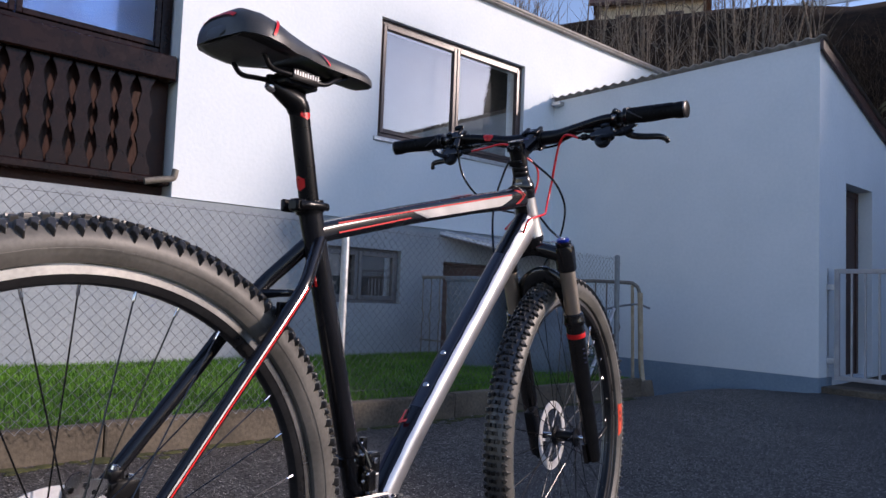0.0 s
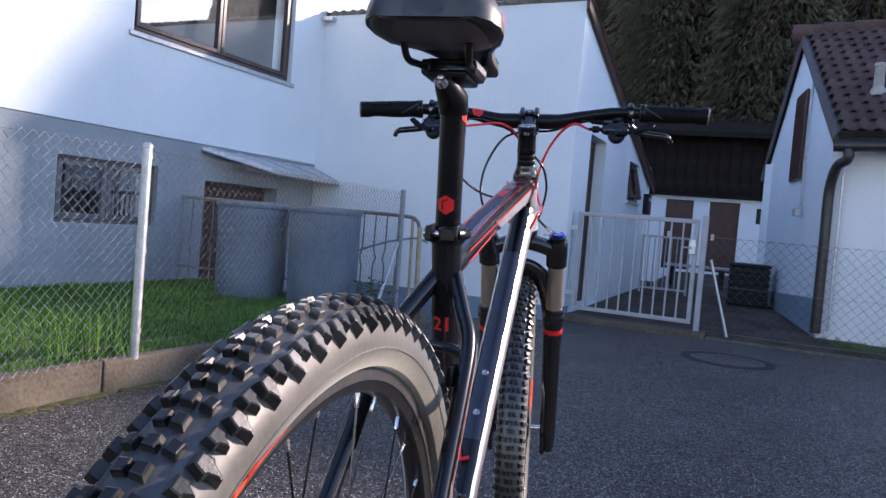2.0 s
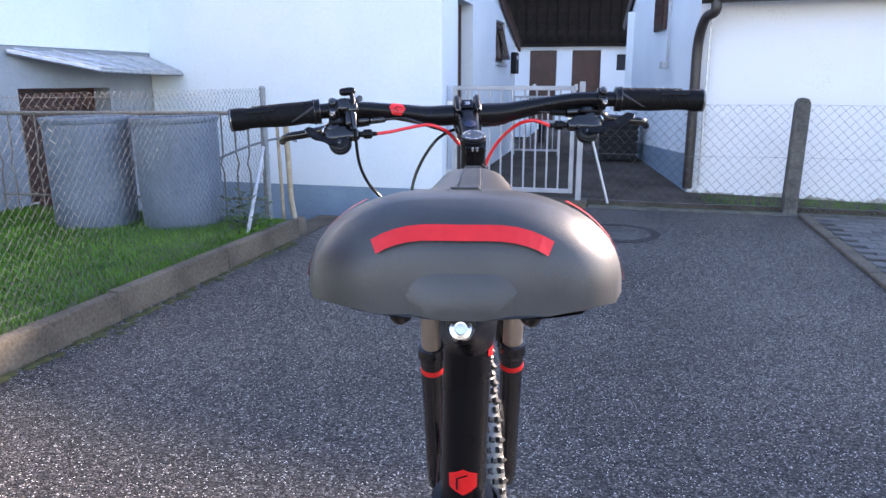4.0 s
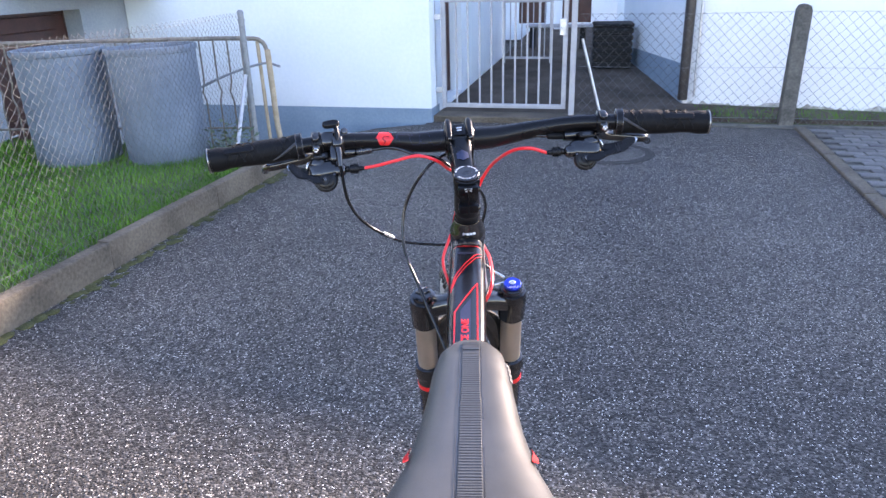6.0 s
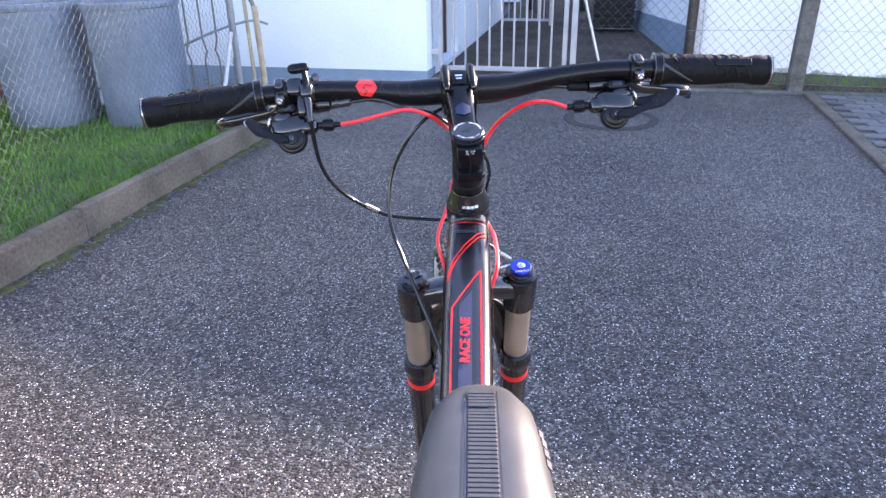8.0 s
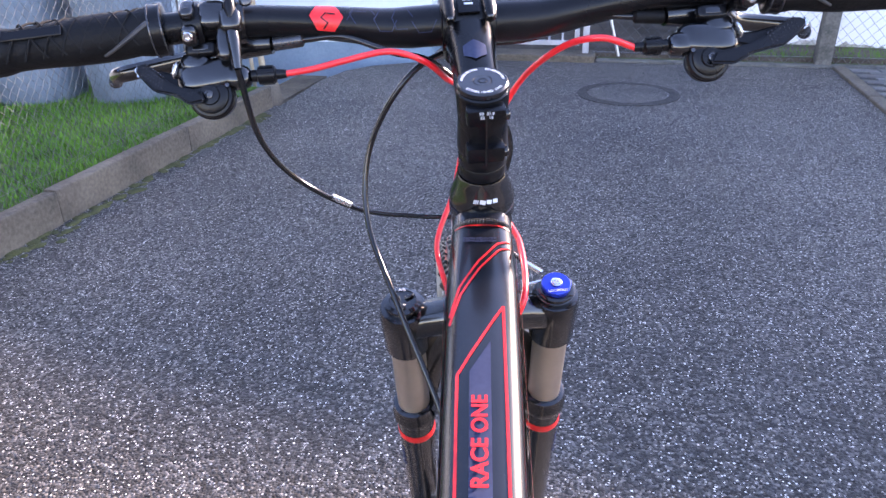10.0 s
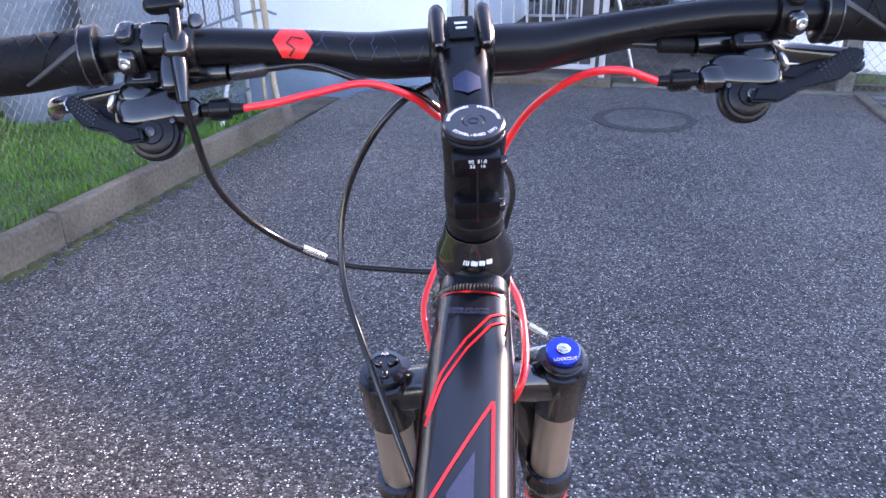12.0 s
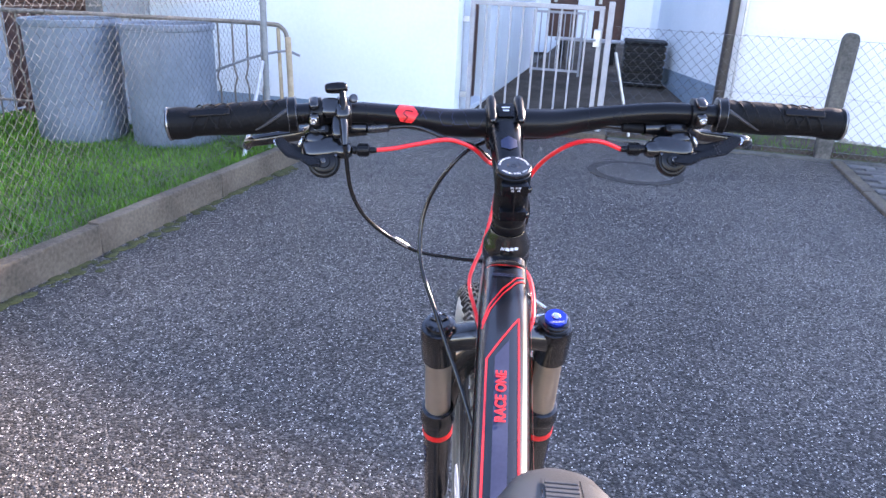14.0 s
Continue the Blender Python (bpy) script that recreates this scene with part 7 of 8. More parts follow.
bm = pebble(bmesh.new(), (0, 0, 0), (0.0120, 0.0052, 0.0052), 3.4, T @ pose(-0.007, 0.0195, 0.0185, 0, 0, 4))
tube(bm, [T @ Vector(q) for q in ((-0.001, 0.018, 0.0185), (0.000, 0.010, 0.0190), (0.001, 0.000, 0.0215), (0.001, -0.006, 0.0215))], [0.0036, 0.0034, 0.0042, 0.0020], 12)
bp("lever_head", bm, M_MATT, lock)
bp("cable_boot", tube(bmesh.new(), [T @ Vector((0, -0.012, 0.016)), T @ Vector((0.001, -0.020, 0.016)), T @ Vector((0.002, -0.040, 0.013))], [0.0046, 0.0050, 0.0036], 12), M_FORK, lock)
bm = lathe(bmesh.new(), [(0.0045, 0), (0.0045, 0.003), (0.003, 0.004), (0.0, 0.004)], 12, T @ pose(0.0105, 0.010, 0.012))
lathe(bm, [(0.0042, 0), (0.0042, 0.002), (0.003, 0.003), (0.0, 0.003)], 12, T @ pose(-0.018, 0.000, 0.0165))
bp("lever_screw", bm, M_RING, lock)

# ---- cables, in the front's axes ----
def cable(name, pts, r, mat, label, n=8):
    return bp(name, tube(bmesh.new(), smooth_line(pts, n), r, 10), mat, m=FRONT, label=label)


sl, sr = bar_at(-0.204)[0], bar_at(0.186)[0]
cable("shift_cable", [sl + Vector((0.065, -0.0253, -0.0290)), sl + Vector((0.085, -0.0240, -0.0275)), (-0.095, 0.058, 0.102), (-0.062, 0.063, 0.104), (-0.036, 0.062, 0.094), (-0.019, 0.074, 0.070), (-0.004, 0.100, 0.04), (-0.005, 0.092, 0.0), (-0.018, 0.06, -0.036), (-0.036, 0.02, -0.058), (-0.031, -0.03, -0.064), (-0.027, -0.06, -0.066)], 0.0024, M_CABLE_RED, "bright red shift cable sleeve")
cable("shift_cable", [sr + Vector((-0.065, -0.0253, -0.0290)), (0.094, 0.056, 0.107), (0.070, 0.075, 0.090), (0.045, 0.098, 0.050), (0.027, 0.104, 0.003), (0.021, 0.080, -0.034), (0.028, 0.040, -0.054), (0.034, 0.012, -0.055), (0.032, -0.030, -0.051), (0.027, -0.055, -0.052), (0.020, -0.062, -0.066), (0.012, -0.060, -0.082)], 0.0026, M_CABLE_RED, "bright red shift cable sleeve")
cable("lockout_cable", [T @ Vector((0.002, -0.040, 0.013)), (-0.166, 0.040, 0.05), (-0.145, 0.048, 0.0), (-0.10, 0.052, -0.04), (-0.05, 0.055, -0.056), (0.0, 0.052, -0.064), (0.030, 0.042, -0.095), (0.0465, 0.038, -0.110)], 0.0024, M_CABLE, "glossy black lockout cable")
cable("brake_hose", [bar_at(-0.201)[0] + Vector((0.076, 0.004, -0.019)), bar_at(-0.201)[0] + Vector((0.105, 0.006, -0.020)), (-0.06, 0.072, 0.098), (-0.030, 0.088, 0.078), (0.002, 0.093, 0.042), (0.031, 0.100, 0.006), (0.041, 0.115, -0.033), (0.040, 0.127, -0.068), (0.031, 0.125, -0.107), (0.015, 0.115, -0.145), (-0.02, 0.080, -0.20), (-0.055, 0.045, -0.26)], 0.0025, M_CABLE, "glossy black brake hose")
cable("brake_hose", [bar_at(0.201)[0] + Vector((-0.076, 0.004, -0.019)), bar_at(0.201)[0] + Vector((-0.105, 0.010, -0.021)), (0.050, 0.104, 0.083), (-0.010, 0.106, 0.078), (-0.052, 0.080, 0.068), (-0.086, 0.066, 0.014), (-0.093, 0.030, -0.035), (-0.074, -0.030, -0.070), (-0.048, -0.095, -0.118), (-0.030, -0.15, -0.155)], 0.0025, M_CABLE, "glossy black brake hose")
bp("ferrule", tube(bmesh.new(), [(-0.122, 0.051, -0.022), (-0.108, 0.052, -0.034)], 0.0032, 10), M_SILVER, m=FRONT)

# ---- fork ----
LEG = 0.0705
crown = bp("fork_crown", section_tube(bmesh.new(), smooth_line([(-LEG, 0.012, -0.152), (-0.045, 0.006, -0.140), (-0.02, 0.0, -0.130), (0.0, 0.0, -0.128), (0.02, 0.0, -0.130), (0.045, 0.006, -0.140), (LEG, 0.012, -0.152)], 4), [(0.018, 0.016)] * 25, 2.4, 16), M_FORK, m=FRONT)
bp("crown_race", lathe(bmesh.new(), [(0.020, -0.128), (0.026, -0.116), (0.027, -0.1125)], 28), M_FORK, m=FRONT)
for sx in (-1, 1):
    L = FRONT @ pose(sx * LEG, 0.012, 0)
    bp("crown_socket", lathe(bmesh.new(), [(0.0195, -0.185), (0.0215, -0.183), (0.0228, -0.15), (0.0228, -0.135), (0.0212, -0.128), (0.0160, -0.1265)], 28), M_FORK, m=L)
    bp("stanchion", lathe(bmesh.new(), [(0.0172, -0.32), (0.0172, -0.183)], 28), M_STANCHION, m=L, label="bronze tinted chrome stanchion")
    bp("dust_seal", lathe(bmesh.new(), [(0.0174, -0.283), (0.0218, -0.285), (0.0223, -0.296), (0.0238, -0.299), (0.0238, -0.308), (0.0212, -0.312)], 28), M_FORK, m=L)
    leg = bp("lower_leg", lathe(bmesh.new(), [(0.0200, -0.311), (0.0205, -0.32), (0.0200, -0.36), (0.0188, -0.45), (0.0180, -0.60), (0.0170, -0.635), (0.0140, -0.648), (0.004, -0.650)], 28), M_FORK, m=L)
    bp("red_band", lathe(bmesh.new(), [(0.0207, -0.329), (0.0209, -0.330), (0.0208, -0.339), (0.0206, -0.340)], 28), M_RED, leg, "red printed band")
    bm = bmesh.new()
    for i in range(4):
        box(bm, (-0.003, -0.0004, -0.0015), (0.003, 0.0004, 0.0015), m=pose(0, 0, -0.365 - 0.011 * i, 0, 0, 60 * sx) @ pose(0, -0.0203, 0))
    bp("leg_print", bm, M_BLUEGREY, leg, smooth=False)
    if sx > 0:
        k0 = bp("lockout_knob", lathe(bmesh.new(), [(0.0170, -0.1280), (0.0178, -0.1265), (0.0178, -0.1235), (0.0166, -0.1228), (0.0166, -0.1216), (0.0178, -0.1208), (0.0178, -0.1186), (0.0160, -0.1178), (0.0150, -0.1176)], 28), M_FORK, m=L)
        kb = bp("blue_dial", lathe(bmesh.new(), [(0.0120, -0.1178), (0.0135, -0.1172), (0.0135, -0.1130), (0.0126, -0.1120), (0.0060, -0.1120), (0.0052, -0.1128)], 32), M_BLUE, k0, "blue anodised lockout dial")
        bp("dial_screw", lathe(bmesh.new(), [(0.0052, -0.1128), (0.0052, -0.1106), (0.0044, -0.1100), (0.0020, -0.1100), (0.0016, -0.1112)], 16), M_STEEL, k0)
        writing("LOCKOUT", 0.0038, M_PRINT, k0, pose(0, -0.0095, -0.1118), "dial_word")
        bm = tube(bmesh.new(), [(-0.01, 0.02, -0.118), (-0.024, 0.026, -0.110)], 0.003, 8)
        tube(bm, [(-0.03, 0.006, -0.1190), (-0.008, 0.010, -0.1190)], 0.0016, 6)
        bp("cable_stop", bm, M_STEEL, k0)
    else:
        k0 = bp("air_cap", lathe(bmesh.new(), [(0.0165, -0.1265), (0.0172, -0.124), (0.0168, -0.120), (0.0125, -0.1185), (0.012, -0.1195), (0.004, -0.1195)], 28), M_FORK, m=L)
        bm = bmesh.new()
        for i in range(3):
            box(bm, (0.003, -0.0022, -0.1195), (0.0115, 0.0022, -0.1165), 0.001, m=pose(0, 0, 0, 0, 0, 120 * i + 30))
        bp("cap_web", bm, M_FORK, k0)
        writing("AIR", 0.0042, M_PRINT, k0, pose(0, 0.012, -0.118), "cap_word")
# brace over the tyre
bm = section_tube(bmesh.new(), smooth_line([(-LEG, 0.02, -0.335), (-0.060, 0.028, -0.272), (-0.040, 0.032, -0.222), (0.0, 0.034, -0.199), (0.040, 0.032, -0.222), (0.060, 0.028, -0.272), (LEG, 0.02, -0.335)], 5), [(0.020, 0.008)] * 31, 2.4, 14)
bp("fork_brace", bm, M_FORK, m=FRONT)
for sx in (-1, 1):
    bm = prism(bmesh.new(), [(-0.01, -0.6), (0.018, -0.6), (0.04, -0.618), (0.04, -0.642), (0.018, -0.65), (-0.01, -0.648)], sx * (LEG - 0.016), sx * (LEG - 0.006), "x")
    bp("fork_dropout", bm, M_FORK, m=FRONT, smooth=False)


# ---- wheels: axle along x, built about the origin ----
def knob_mesh(outline, h, mat, lean=0.0):
    """A rounded block on a flared foot; the outline lies on the tyre, x towards the sidewall, y round the wheel."""
    bm = bmesh.new()
    rings = []
    for z, f, push in ((-0.004, 1.0, 0.0), (0.62 * h, 0.86, lean * 0.7), (0.90 * h, 0.80, lean), (h, 0.62, lean)):
        rings.append([bm.verts.new((x * f + push, y * f, z)) for x, y in outline])
    n = len(outline)
    for a, b in zip(rings, rings[1:]):
        for k in range(n):
            bm.faces.new((a[k], a[(k + 1) % n], b[(k + 1) % n], b[k]))
    bm.faces.new(rings[-1])
    bmesh.ops.recalc_face_normals(bm, faces=bm.faces)
    me = bpy.data.meshes.new("knob")
    bm.to_mesh(me)
    bm.free()
    me.materials.append(mat)
    return me


KNOB_C = knob_mesh([(-0.0042, -0.0044), (0.0048, -0.0052), (0.0040, 0.0048), (-0.0040, 0.0044)], 0.0050, M_KNOB)
KNOB_T = knob_mesh([(-0.0046, -0.0042), (0.0040, -0.0052), (0.0050, 0.0040), (-0.0034, 0.0050)], 0.0054, M_KNOB)
KNOB_S = knob_mesh([(-0.0075, -0.0046), (0.0020, -0.0064), (0.0040, -0.0040), (0.0125, -0.0008), (0.0125, 0.0008), (0.0040, 0.0040), (0.0020, 0.0064), (-0.0075, 0.0046)], 0.0064, M_SHOULDER, -0.0012)
KNOB_U = knob_mesh([(-0.0062, -0.0050), (0.0016, -0.0056), (0.0028, -0.0034), (0.0090, 0.0), (0.0028, 0.0034), (0.0016, 0.0056), (-0.0062, 0.0050)], 0.0060, M_SHOULDER, -0.0010)
RC, RT = 0.3725, 0.0294            # tyre: ring radius and section radius


def around(phi, theta, r):
    """Place and turn on the tyre: phi round the wheel from the top, theta across the section."""
    return pose(0, 0, 0, -math.degrees(phi), 0, 0) @ pose(0, 0, RC) @ pose(0, 0, 0, 0, math.degrees(theta), 0) @ pose(0, 0, r)


def wheel(name, m, label, spokes, label_side, arc, disc=0.085):
    w = bp(name, lathe(bmesh.new(), [(0.012, -0.030), (0.024, -0.029), (0.024, -0.025), (0.014, -0.022), (0.013, 0.022), (0.024, 0.025), (0.024, 0.029), (0.012, 0.030)], 24, pose(0, 0, 0, 0, 90, 0)), M_MATT, m=m, label=label)
    prof = []
    for k in range(17):
        a = -2.35 + 4.7 * k / 16
        prof.append((RC + RT * math.cos(a), RT * math.sin(a)))
    tread = [(r, x) for r, x in prof if abs(math.atan2(x, r - RC)) < 0.90]
    bp("tyre_tread", lathe(bmesh.new(), [(r + 0.0004, x) for r, x in tread] + [(r - 0.002, x) for r, x in reversed(tread)], 120, pose(0, 0, 0, 0, 90, 0), True), M_RUBBER, w)
    tyre = bp("tyre", lathe(bmesh.new(), prof + [(prof[-1][0] - 0.001, 0.006), (prof[0][0] - 0.001, -0.006)], 120, pose(0, 0, 0, 0, 90, 0), True), M_SIDEWALL, w, "knobbly tyre with a dusty grey sidewall")
    bp("rim", lathe(bmesh.new(), [(0.3475, -0.0135), (0.3485, -0.0125), (0.3485, -0.0105), (0.340, -0.0095), (0.340, 0.0095), (0.3485, 0.0105), (0.3485, 0.0125), (0.3475, 0.0135), (0.338, 0.0132), (0.330, 0.0095), (0.3275, 0.004), (0.3275, -0.004), (0.330, -0.0095), (0.338, -0.0132)], 120, pose(0, 0, 0, 0, 90, 0), True), M_RIM, w, "black anodised rim")
    # pale rings paint the sun's highlight along the black rim's edges
    for sx in (-1, 1):
        bp("rim_glint", lathe(bmesh.new(), [(0.3500, sx * 0.0142), (0.3500, sx * 0.0130), (0.3395, sx * 0.0134), (0.3395, sx * 0.0146)], 120, pose(0, 0, 0, 0, 90, 0), True), M_EDGE, w, "grey ring painting the sunlit edge of the black rim")
    # bead line and moulded ring on the sidewalls
    for sx in (-1, 1):
        th = 1.75
        ring = [(RC + (RT + 0.0006) * math.cos(th + d), sx * (RT + 0.0006) * math.sin(th + d)) for d in (-0.03, 0.03)]
        ring += [(RC + (RT - 0.0012) * math.cos(th + d), sx * (RT - 0.0012) * math.sin(th + d)) for d in (0.03, -0.03)]
        bp("moulded_ring", lathe(bmesh.new(), ring, 96, pose(0, 0, 0, 0, 90, 0), True), M_SIDEWALL, tyre)
    # knobs
    n = 160
    rest = bmesh.new()
    made = 0
    for i in range(n):
        phi = 2 * math.pi * i / n
        rows = [(0.36 if i % 2 else 0.15, KNOB_T if i % 2 else KNOB_C), (-0.36 if i % 2 else -0.15, KNOB_T if i % 2 else KNOB_C), (0.90 if i % 2 else 0.80, KNOB_S if i % 2 else KNOB_U), (-0.90 if i % 2 else -0.80, KNOB_S if i % 2 else KNOB_U)]
        if i % 2:
            rows.append((0.0, KNOB_C))
        for th, me in rows:
            mm = around(phi, th, RT) @ pose(0, 0, 0, 0, 0, 180 if th < 0 else 0)
            near = (phi if phi < math.pi else phi - 2 * math.pi)
            if arc[0] < near < arc[1] and made < 300:
                o = new("knob", me)
                o.parent = w
                o.matrix_local = mm
                made += 1
            else:
                k = len(rest.verts)
                vs = [rest.verts.new(mm @ v.co) for v in me.vertices]
                for p in me.polygons:
                    rest.faces.new([vs[q] for q in p.vertices])
    bp("far_knobs", rest, M_RUBBER, w, smooth=False)["kind"] = "stuff"
    # spokes and nipples
    for i in range(spokes):
        sx = 1 if i % 2 else -1
        a = 2 * math.pi * i / spokes
        b = a + (0.55 if (i // 2) % 2 else -0.55)
        p = Vector((sx * 0.027, 0.022 * math.sin(b), 0.022 * math.cos(b)))
        q = Vector((sx * 0.003, 0.328 * math.sin(a), 0.328 * math.cos(a)))
        bp("spoke", tube(bmesh.new(), [p, q], 0.0010, 6), M_SPOKE, w)
        d = (p - q).normalized()
        bp("nipple", tube(bmesh.new(), [q + d * 0.0, q + d * 0.011, q + d * 0.013], [0.0021, 0.0021, 0.0014], 8), M_STEEL, w)
    # brake rotor on the left
    rot = lathe(bmesh.new(), [(disc - 0.019, -0.0009), (disc, -0.0009), (disc, 0.0009), (disc - 0.019, 0.0009)], 48, pose(-0.036, 0, 0, 0, 90, 0), True)
    for i in range(6):
        a = i * math.pi / 3
        tube(rot, [(-0.036, 0.02 * math.sin(a), 0.02 * math.cos(a)), (-0.036, (disc - 0.017) * math.sin(a + 0.5), (disc - 0.017) * math.cos(a + 0.5))], 0.004, 6, flat=(0.3, 1))
    for i in range(36):
        a = i * math.pi / 18
        box(rot, (-0.0373, -0.002, disc - 0.0125 + 0.003 * (i % 3 - 1)), (-0.0347, 0.002, disc - 0.0075 + 0.003 * (i % 3 - 1)), m=pose(0, 0, 0, math.degrees(a), 0, 0))
    bp("brake_rotor", rot, M_ROTOR, w, "drilled steel brake rotor")
    bp("axle", tube(bmesh.new(), [(-0.072, 0, 0), (0.072, 0, 0)], 0.006, 12), M_STEEL, w)
    # printed band by the rim, with letters worn past reading
    def skin(p0, p1, t0, t1, sgn, lift, n=3, taper=0.0):
        bm = bmesh.new()
        prev = None
        steps = max(2, int(abs(p1 - p0) / 0.02))
        for q in range(steps + 1):
            f = q / steps
            lo = t0 + (t1 - t0) * taper * max(0.0, f - 0.8) / 0.2
            row = [bm.verts.new(around(p0 + (p1 - p0) * f, sgn * (lo + (t1 - lo) * k / n), RT + lift).translation) for k in range(n + 1)]
            if prev:
                for k in range(n):
                    bm.faces.new((prev[k], prev[k + 1], row[k + 1], row[k]))
            prev = row
        return bm

    for p0, p1, sgn in label_side:
        band = bp("print_band", skin(p0, p1, 1.62, 2.22, sgn, 0.0006, 5, 0.8), M_ORANGE, tyre, "orange red printed band")
        count = int(abs(p1 - p0) / 0.05)
        for k in range(1, count - 2):
            a0 = p0 + (p1 - p0) * (k + 0.15) / count
            bp("print_bar", skin(a0, a0 + (p1 - p0) / count * (0.55 if k % 3 else 0.3), 1.76 + 0.02 * (k % 2), 2.08, sgn, 0.0010, 2), M_ORANGE_PALE, band)
        for k in range(6):
            a0 = p0 + (p1 - p0) * (0.40 + 0.06 * k)
            bp("moulded_bar", skin(a0, a0 + 0.055, 1.30, 1.50, sgn, 0.0007, 2), M_FLANGE, tyre)
    return w


rear = wheel("rear_wheel", Matrix.Translation(AX_R), "rear wheel with a knobbly tyre and black spokes", 32, [(-1.75, -0.30, 1), (1.9, 2.7, 1)], (-1.4, 1.5), 0.100)
front_hub = FRONT @ pose(0, 0.032, -0.606)
fw = wheel("front_wheel", front_hub @ pose(0, 0, 0, -20, 0, 0) @ Matrix.Scale(0.958, 4), "front wheel with a knobbly tyre and black spokes", 32, [(1.45, 1.7, 1)], (-1.9, 1.2))
# red reflectorless quick release on the front axle
bm = tube(bmesh.new(), [(0.074, 0, 0), (0.079, 0.004, 0), (0.082, 0.03, 0.01), (0.083, 0.058, 0.022)], [0.007, 0.007, 0.006, 0.004], 10)
bp("quick_release", bm, M_MATT, fw, "quick release lever")
# caliper on the left fork leg
bm = new_box((-LEG + 0.012, -0.055, -0.565), (-LEG + 0.034, -0.018, -0.505), 0.006, 2)
bp("front_caliper", bm, M_MATT, m=FRONT)
bm = new_box((-0.054, 0.022, 0.448), (-0.026, 0.062, 0.500), 0.006, 2)
box(bm, (-0.050, 0.026, 0.494), (-0.034, 0.044, 0.512), 0.004, 2)
caliper = bp("rear_caliper", bm, M_MATT)
bp("caliper_bolt", lathe(bmesh.new(), [(0.0055, 0.0), (0.0055, 0.005), (0.004, 0.0062), (0.002, 0.0062), (0.0015, 0.003)], 14, pose(-0.042, 0.035, 0.511, -15, 10, 0)), M_STEEL, caliper, "bright steel bolt")
bp("caliper_bolt", lathe(bmesh.new(), [(0.0050, 0.0), (0.0050, 0.005), (0.0035, 0.006), (0.0, 0.006)], 14, pose(-0.040, 0.053, 0.498, -15, 10, 0)), M_STEEL, caliper, "bright steel bolt")
# bright perforated adapter plate in front of the rotor
bm = prism(bmesh.new(), [(-0.036, 0.470), (-0.033, 0.502), (-0.024, 0.517), (-0.012, 0.519), (0.004, 0.508), (0.020, 0.505), (0.020, 0.490), (0.006, 0.484), (-0.008, 0.462)], -0.0315, -0.0285, "x")
adapter = bp("adapter_plate", bm, M_STEEL, caliper, "bright perforated steel plate", smooth=False)
for y, z, r in ((-0.024, 0.500, 0.0038), (-0.016, 0.484, 0.0034), (-0.006, 0.502, 0.0036), (0.004, 0.493, 0.0030), (-0.026, 0.482, 0.0028)):
    bp("hole", lathe(bmesh.new(), [(r, -0.0004), (r, 0.0004), (0.0, 0.0004)], 14, pose(-0.0281, y, z, 0, 90, 0)), M_FORK, adapter, smooth=False)

# ---- drive train ----
def ring_gear(r, teeth, x, t):
    bm = bmesh.new()
    poly = []
    for i in range(teeth * 2):
        a = math.pi * i / teeth
        rr = r if i % 2 else r - 0.006
        poly.append((rr * math.cos(a), rr * math.sin(a)))
    hole = [(r * 0.72 * math.cos(2 * math.pi * i / (teeth * 2)), r * 0.72 * math.sin(2 * math.pi * i / (teeth * 2))) for i in range(teeth * 2)]
    out = [[bm.verts.new((xx, p, q)) for p, q in poly] for xx in (x, x + t)]
    inn = [[bm.verts.new((xx, p, q)) for p, q in hole] for xx in (x, x + t)]
    n = teeth * 2
    for k in range(n):
        j = (k + 1) % n
        for a, b, c, d in ((out[0][k], out[0][j], inn[0][j], inn[0][k]), (out[1][k], out[1][j], inn[1][j], inn[1][k]), (out[0][k], out[0][j], out[1][j], out[1][k]), (inn[0][k], inn[0][j], inn[1][j], inn[1][k])):
            bm.faces.new((a, b, c, d))
    return bm


for i, (r, teeth) in enumerate(((0.022 + 0.004 * 0, 11), (0.029, 15), (0.037, 19), (0.045, 23), (0.053, 28), (0.063, 32), (0.072, 36))):
    bp("sprocket", ring_gear(r, teeth, 0.052 - 0.004 * i, 0.002), M_SILVER, rear, "silver cassette sprocket", smooth=False)
bp("chainring", ring_gear(0.085, 38, 0.046, 0.003), M_FORK, m=Matrix.Translation(BB), smooth=False)
bp("chainring", ring_gear(0.062, 26, 0.038, 0.003), M_SILVER, m=Matrix.Translation(BB), smooth=False)
for sx, a in ((1, 172), (-1, -8)):
    bm = section_tube(bmesh.new(), [(sx * 0.055, 0, 0), (sx * 0.064, 0.08, 0), (sx * 0.070, 0.18, 0)], [(0.010, 0.017), (0.008, 0.013), (0.009, 0.014)], 2.5, 14)
    bp("crank_arm", bm, M_FORK, m=Matrix.Translation(BB) @ pose(0, 0, 0, a, 0, 0))
bm = tube(bmesh.new(), smooth_line([(0.0475, -0.047, 0.447), (0.047, 0.2, 0.434), (0.047, 0.44, 0.4215)], 3), 0.0042, 6, flat=(0.6, 1))
tube(bm, smooth_line([(0.0475, 0.44, 0.2485), (0.047, 0.2, 0.275), (0.0475, -0.01, 0.285)], 3), 0.0042, 6, flat=(0.6, 1))
bp("chain", bm, M_SILVER)
bm = bmesh.new()
box(bm, (0.017, 0.410, 0.452), (0.034, 0.436, 0.487), 0.005, 2)
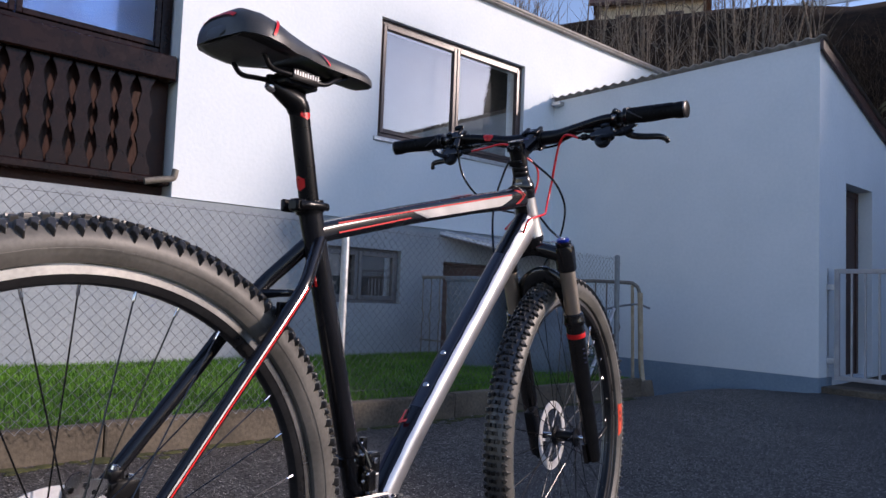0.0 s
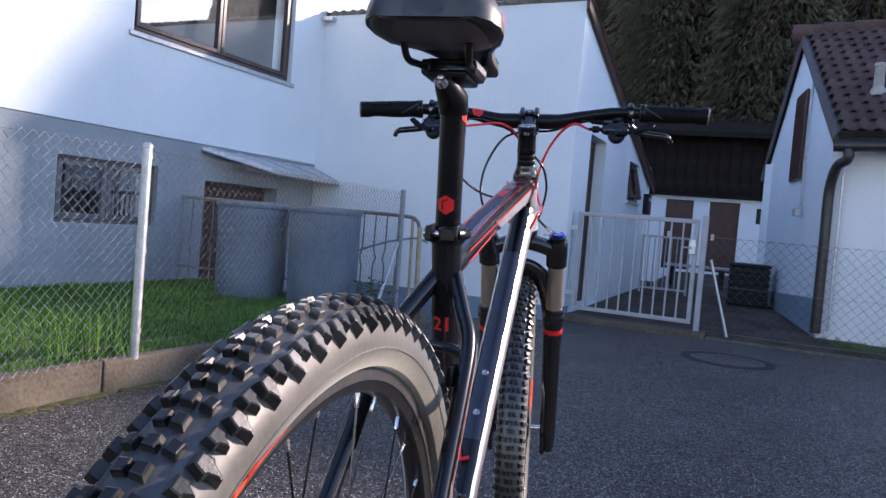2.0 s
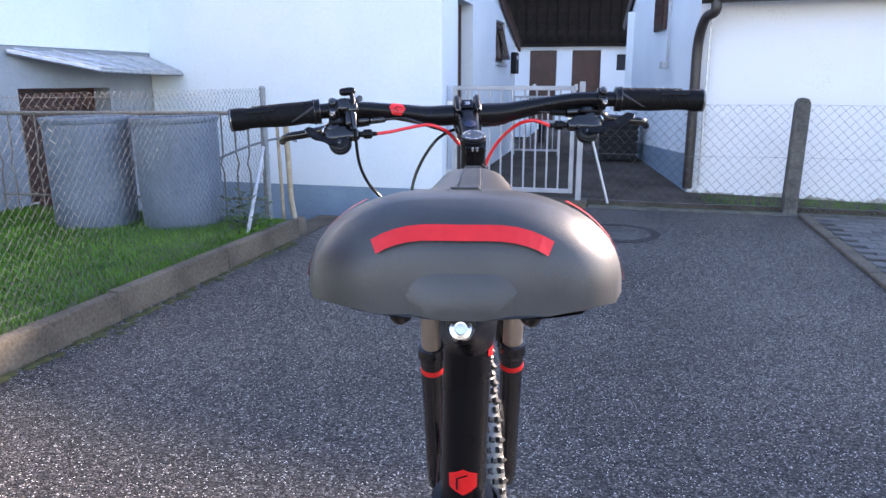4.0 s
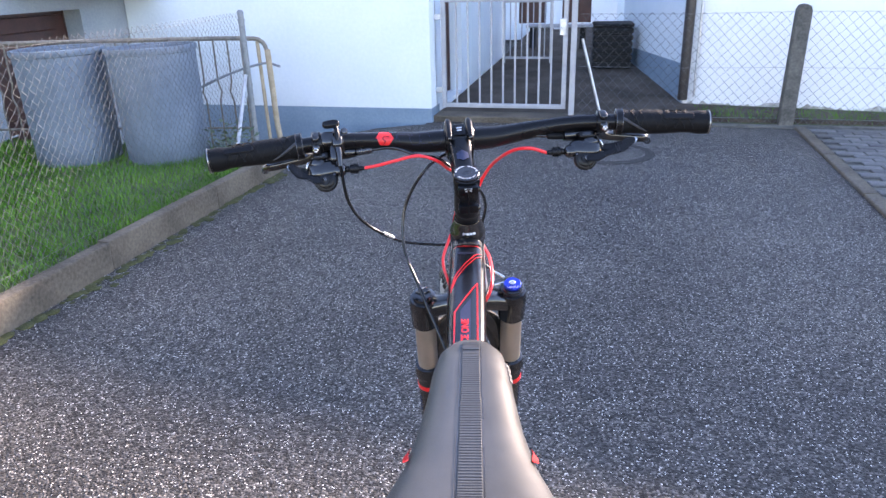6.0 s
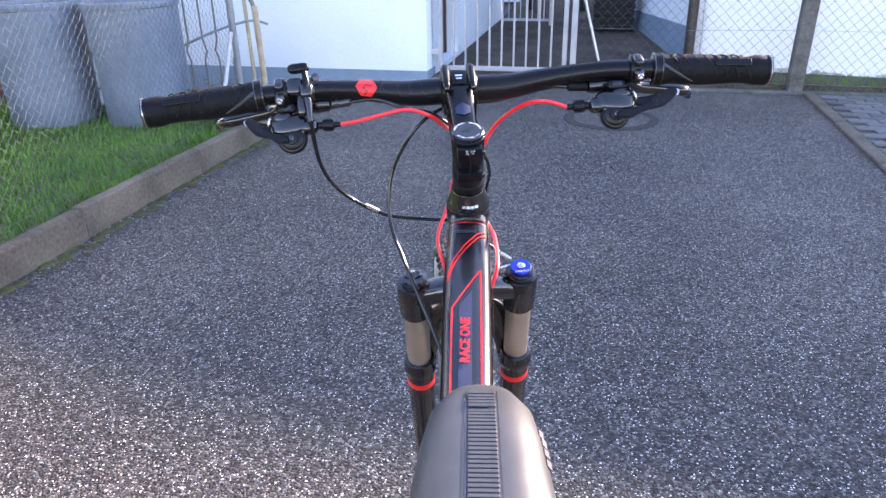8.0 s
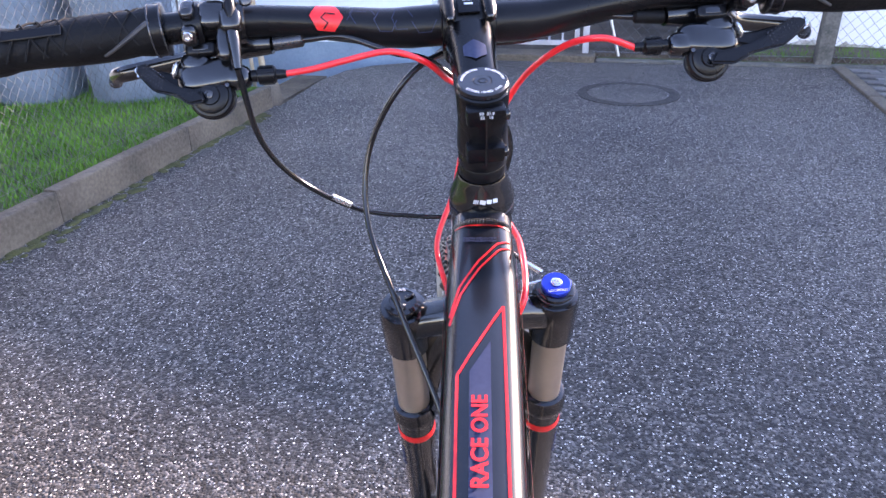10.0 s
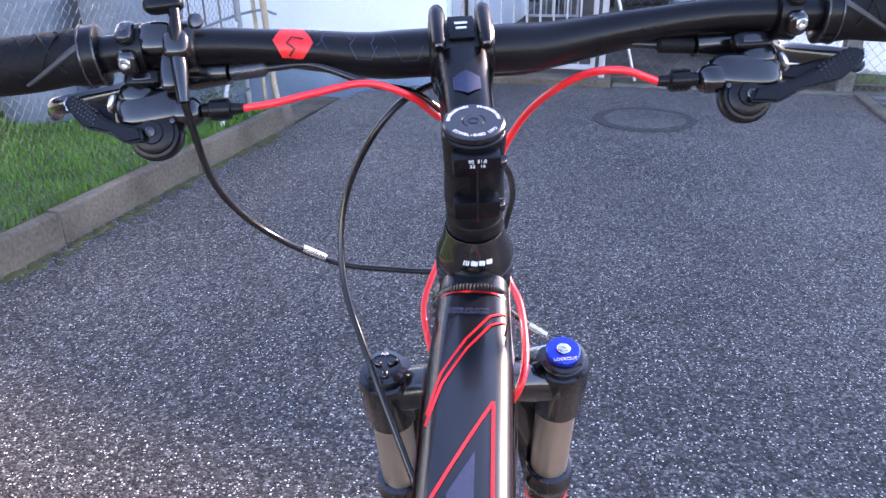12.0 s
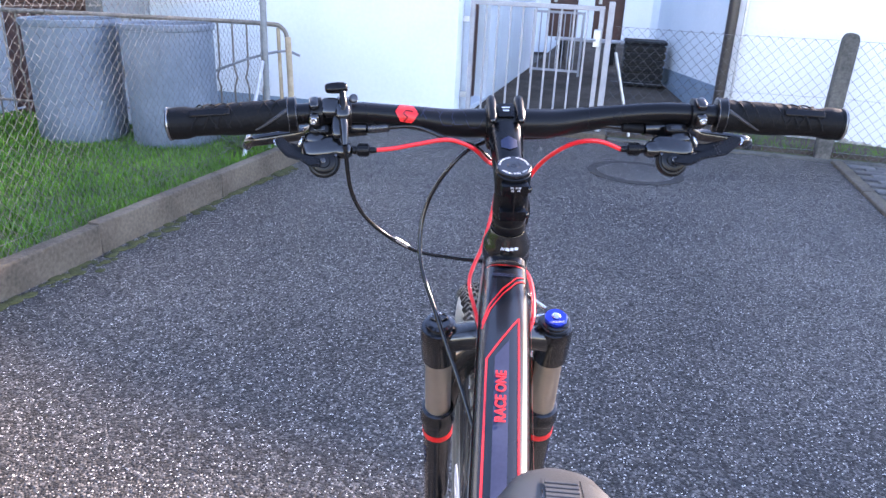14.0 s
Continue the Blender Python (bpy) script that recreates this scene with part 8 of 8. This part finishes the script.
lathe(bm, [(0.0190, -0.008), (0.0222, -0.007), (0.0222, 0.007), (0.0190, 0.008)], 20, Matrix.Translation(BB.lerp(ST_TOP, 0.27)) @ Matrix(((1, 0, 0, 0), (0, st_back.y, st_dir.y, 0), (0, st_back.z, st_dir.z, 0), (0, 0, 0, 1))))
tube(bm, [(0.022, 0.405, 0.476), (0.034, 0.400, 0.468), (0.040, 0.412, 0.45)], 0.004, 8)
fd = bp("front_derailleur", bm, M_FORK, label="black front derailleur with a shiny cage")
bm = bmesh.new()
for x in (0.036, 0.052):
    prism(bm, [(0.36, 0.388), (0.40, 0.406), (0.45, 0.417), (0.49, 0.410), (0.49, 0.394), (0.45, 0.398), (0.40, 0.386), (0.36, 0.372)], x, x + 0.0018, "x")
box(bm, (0.036, 0.440, 0.413), (0.0538, 0.458, 0.4155))
box(bm, (0.026, 0.418, 0.41), (0.036, 0.432, 0.455), 0.003, 2)
bp("cage_plate", bm, M_SILVER, fd, "shiny steel cage", smooth=False)
bm = lathe(bmesh.new(), [(0.005, 0), (0.005, 0.003), (0.003, 0.0035), (0.0, 0.0035)], 12, pose(0.034, 0.422, 0.474, 0, 90, 0))
tube(bm, [(0.030, 0.405, 0.484), (0.030, 0.398, 0.486)], 0.003, 8)
bp("link_bolt", bm, M_STEEL, fd)
bm = bmesh.new()
box(bm, (0.055, -0.06, 0.31), (0.075, -0.02, 0.375), 0.008, 2)
box(bm, (0.052, -0.03, 0.24), (0.056, 0.0, 0.33), 0.002)
bp("rear_derailleur", bm, M_FORK)
bm = bmesh.new()
box(bm, (0.020, 0.398, 0.492), (0.030, 0.408, 0.512), 0.002, 2)
box(bm, (0.014, 0.392, 0.470), (0.040, 0.404, 0.486), 0.003, 2)
box(bm, (0.030, 0.400, 0.430), (0.044, 0.416, 0.462), 0.003, 2)
tube(bm, [(0.024, 0.394, 0.505), (0.040, 0.392, 0.492), (0.046, 0.398, 0.470)], 0.0034, 8)
bp("link_arm", bm, M_FORK, fd)
for x, y, z, r in ((0.026, 0.397, 0.503, 0.0042), (0.038, 0.391, 0.489, 0.0034), (0.020, 0.391, 0.477, 0.0032), (0.034, 0.398, 0.446, 0.0038), (0.042, 0.399, 0.458, 0.0026)):
    bp("link_screw", lathe(bmesh.new(), [(r, 0.0), (r, 0.002), (r * 0.6, 0.003), (r * 0.3, 0.0015)], 12, pose(x, y, z, 90, 0, 0)), M_STEEL, fd, "small steel screw")
bm = prism(bmesh.new(), [(0.36, 0.396), (0.40, 0.416), (0.43, 0.428), (0.44, 0.420), (0.40, 0.400), (0.36, 0.384)], 0.026, 0.0278, "x")
bp("cage_inner", bm, M_STEEL, fd, "polished steel inner cage", smooth=False)
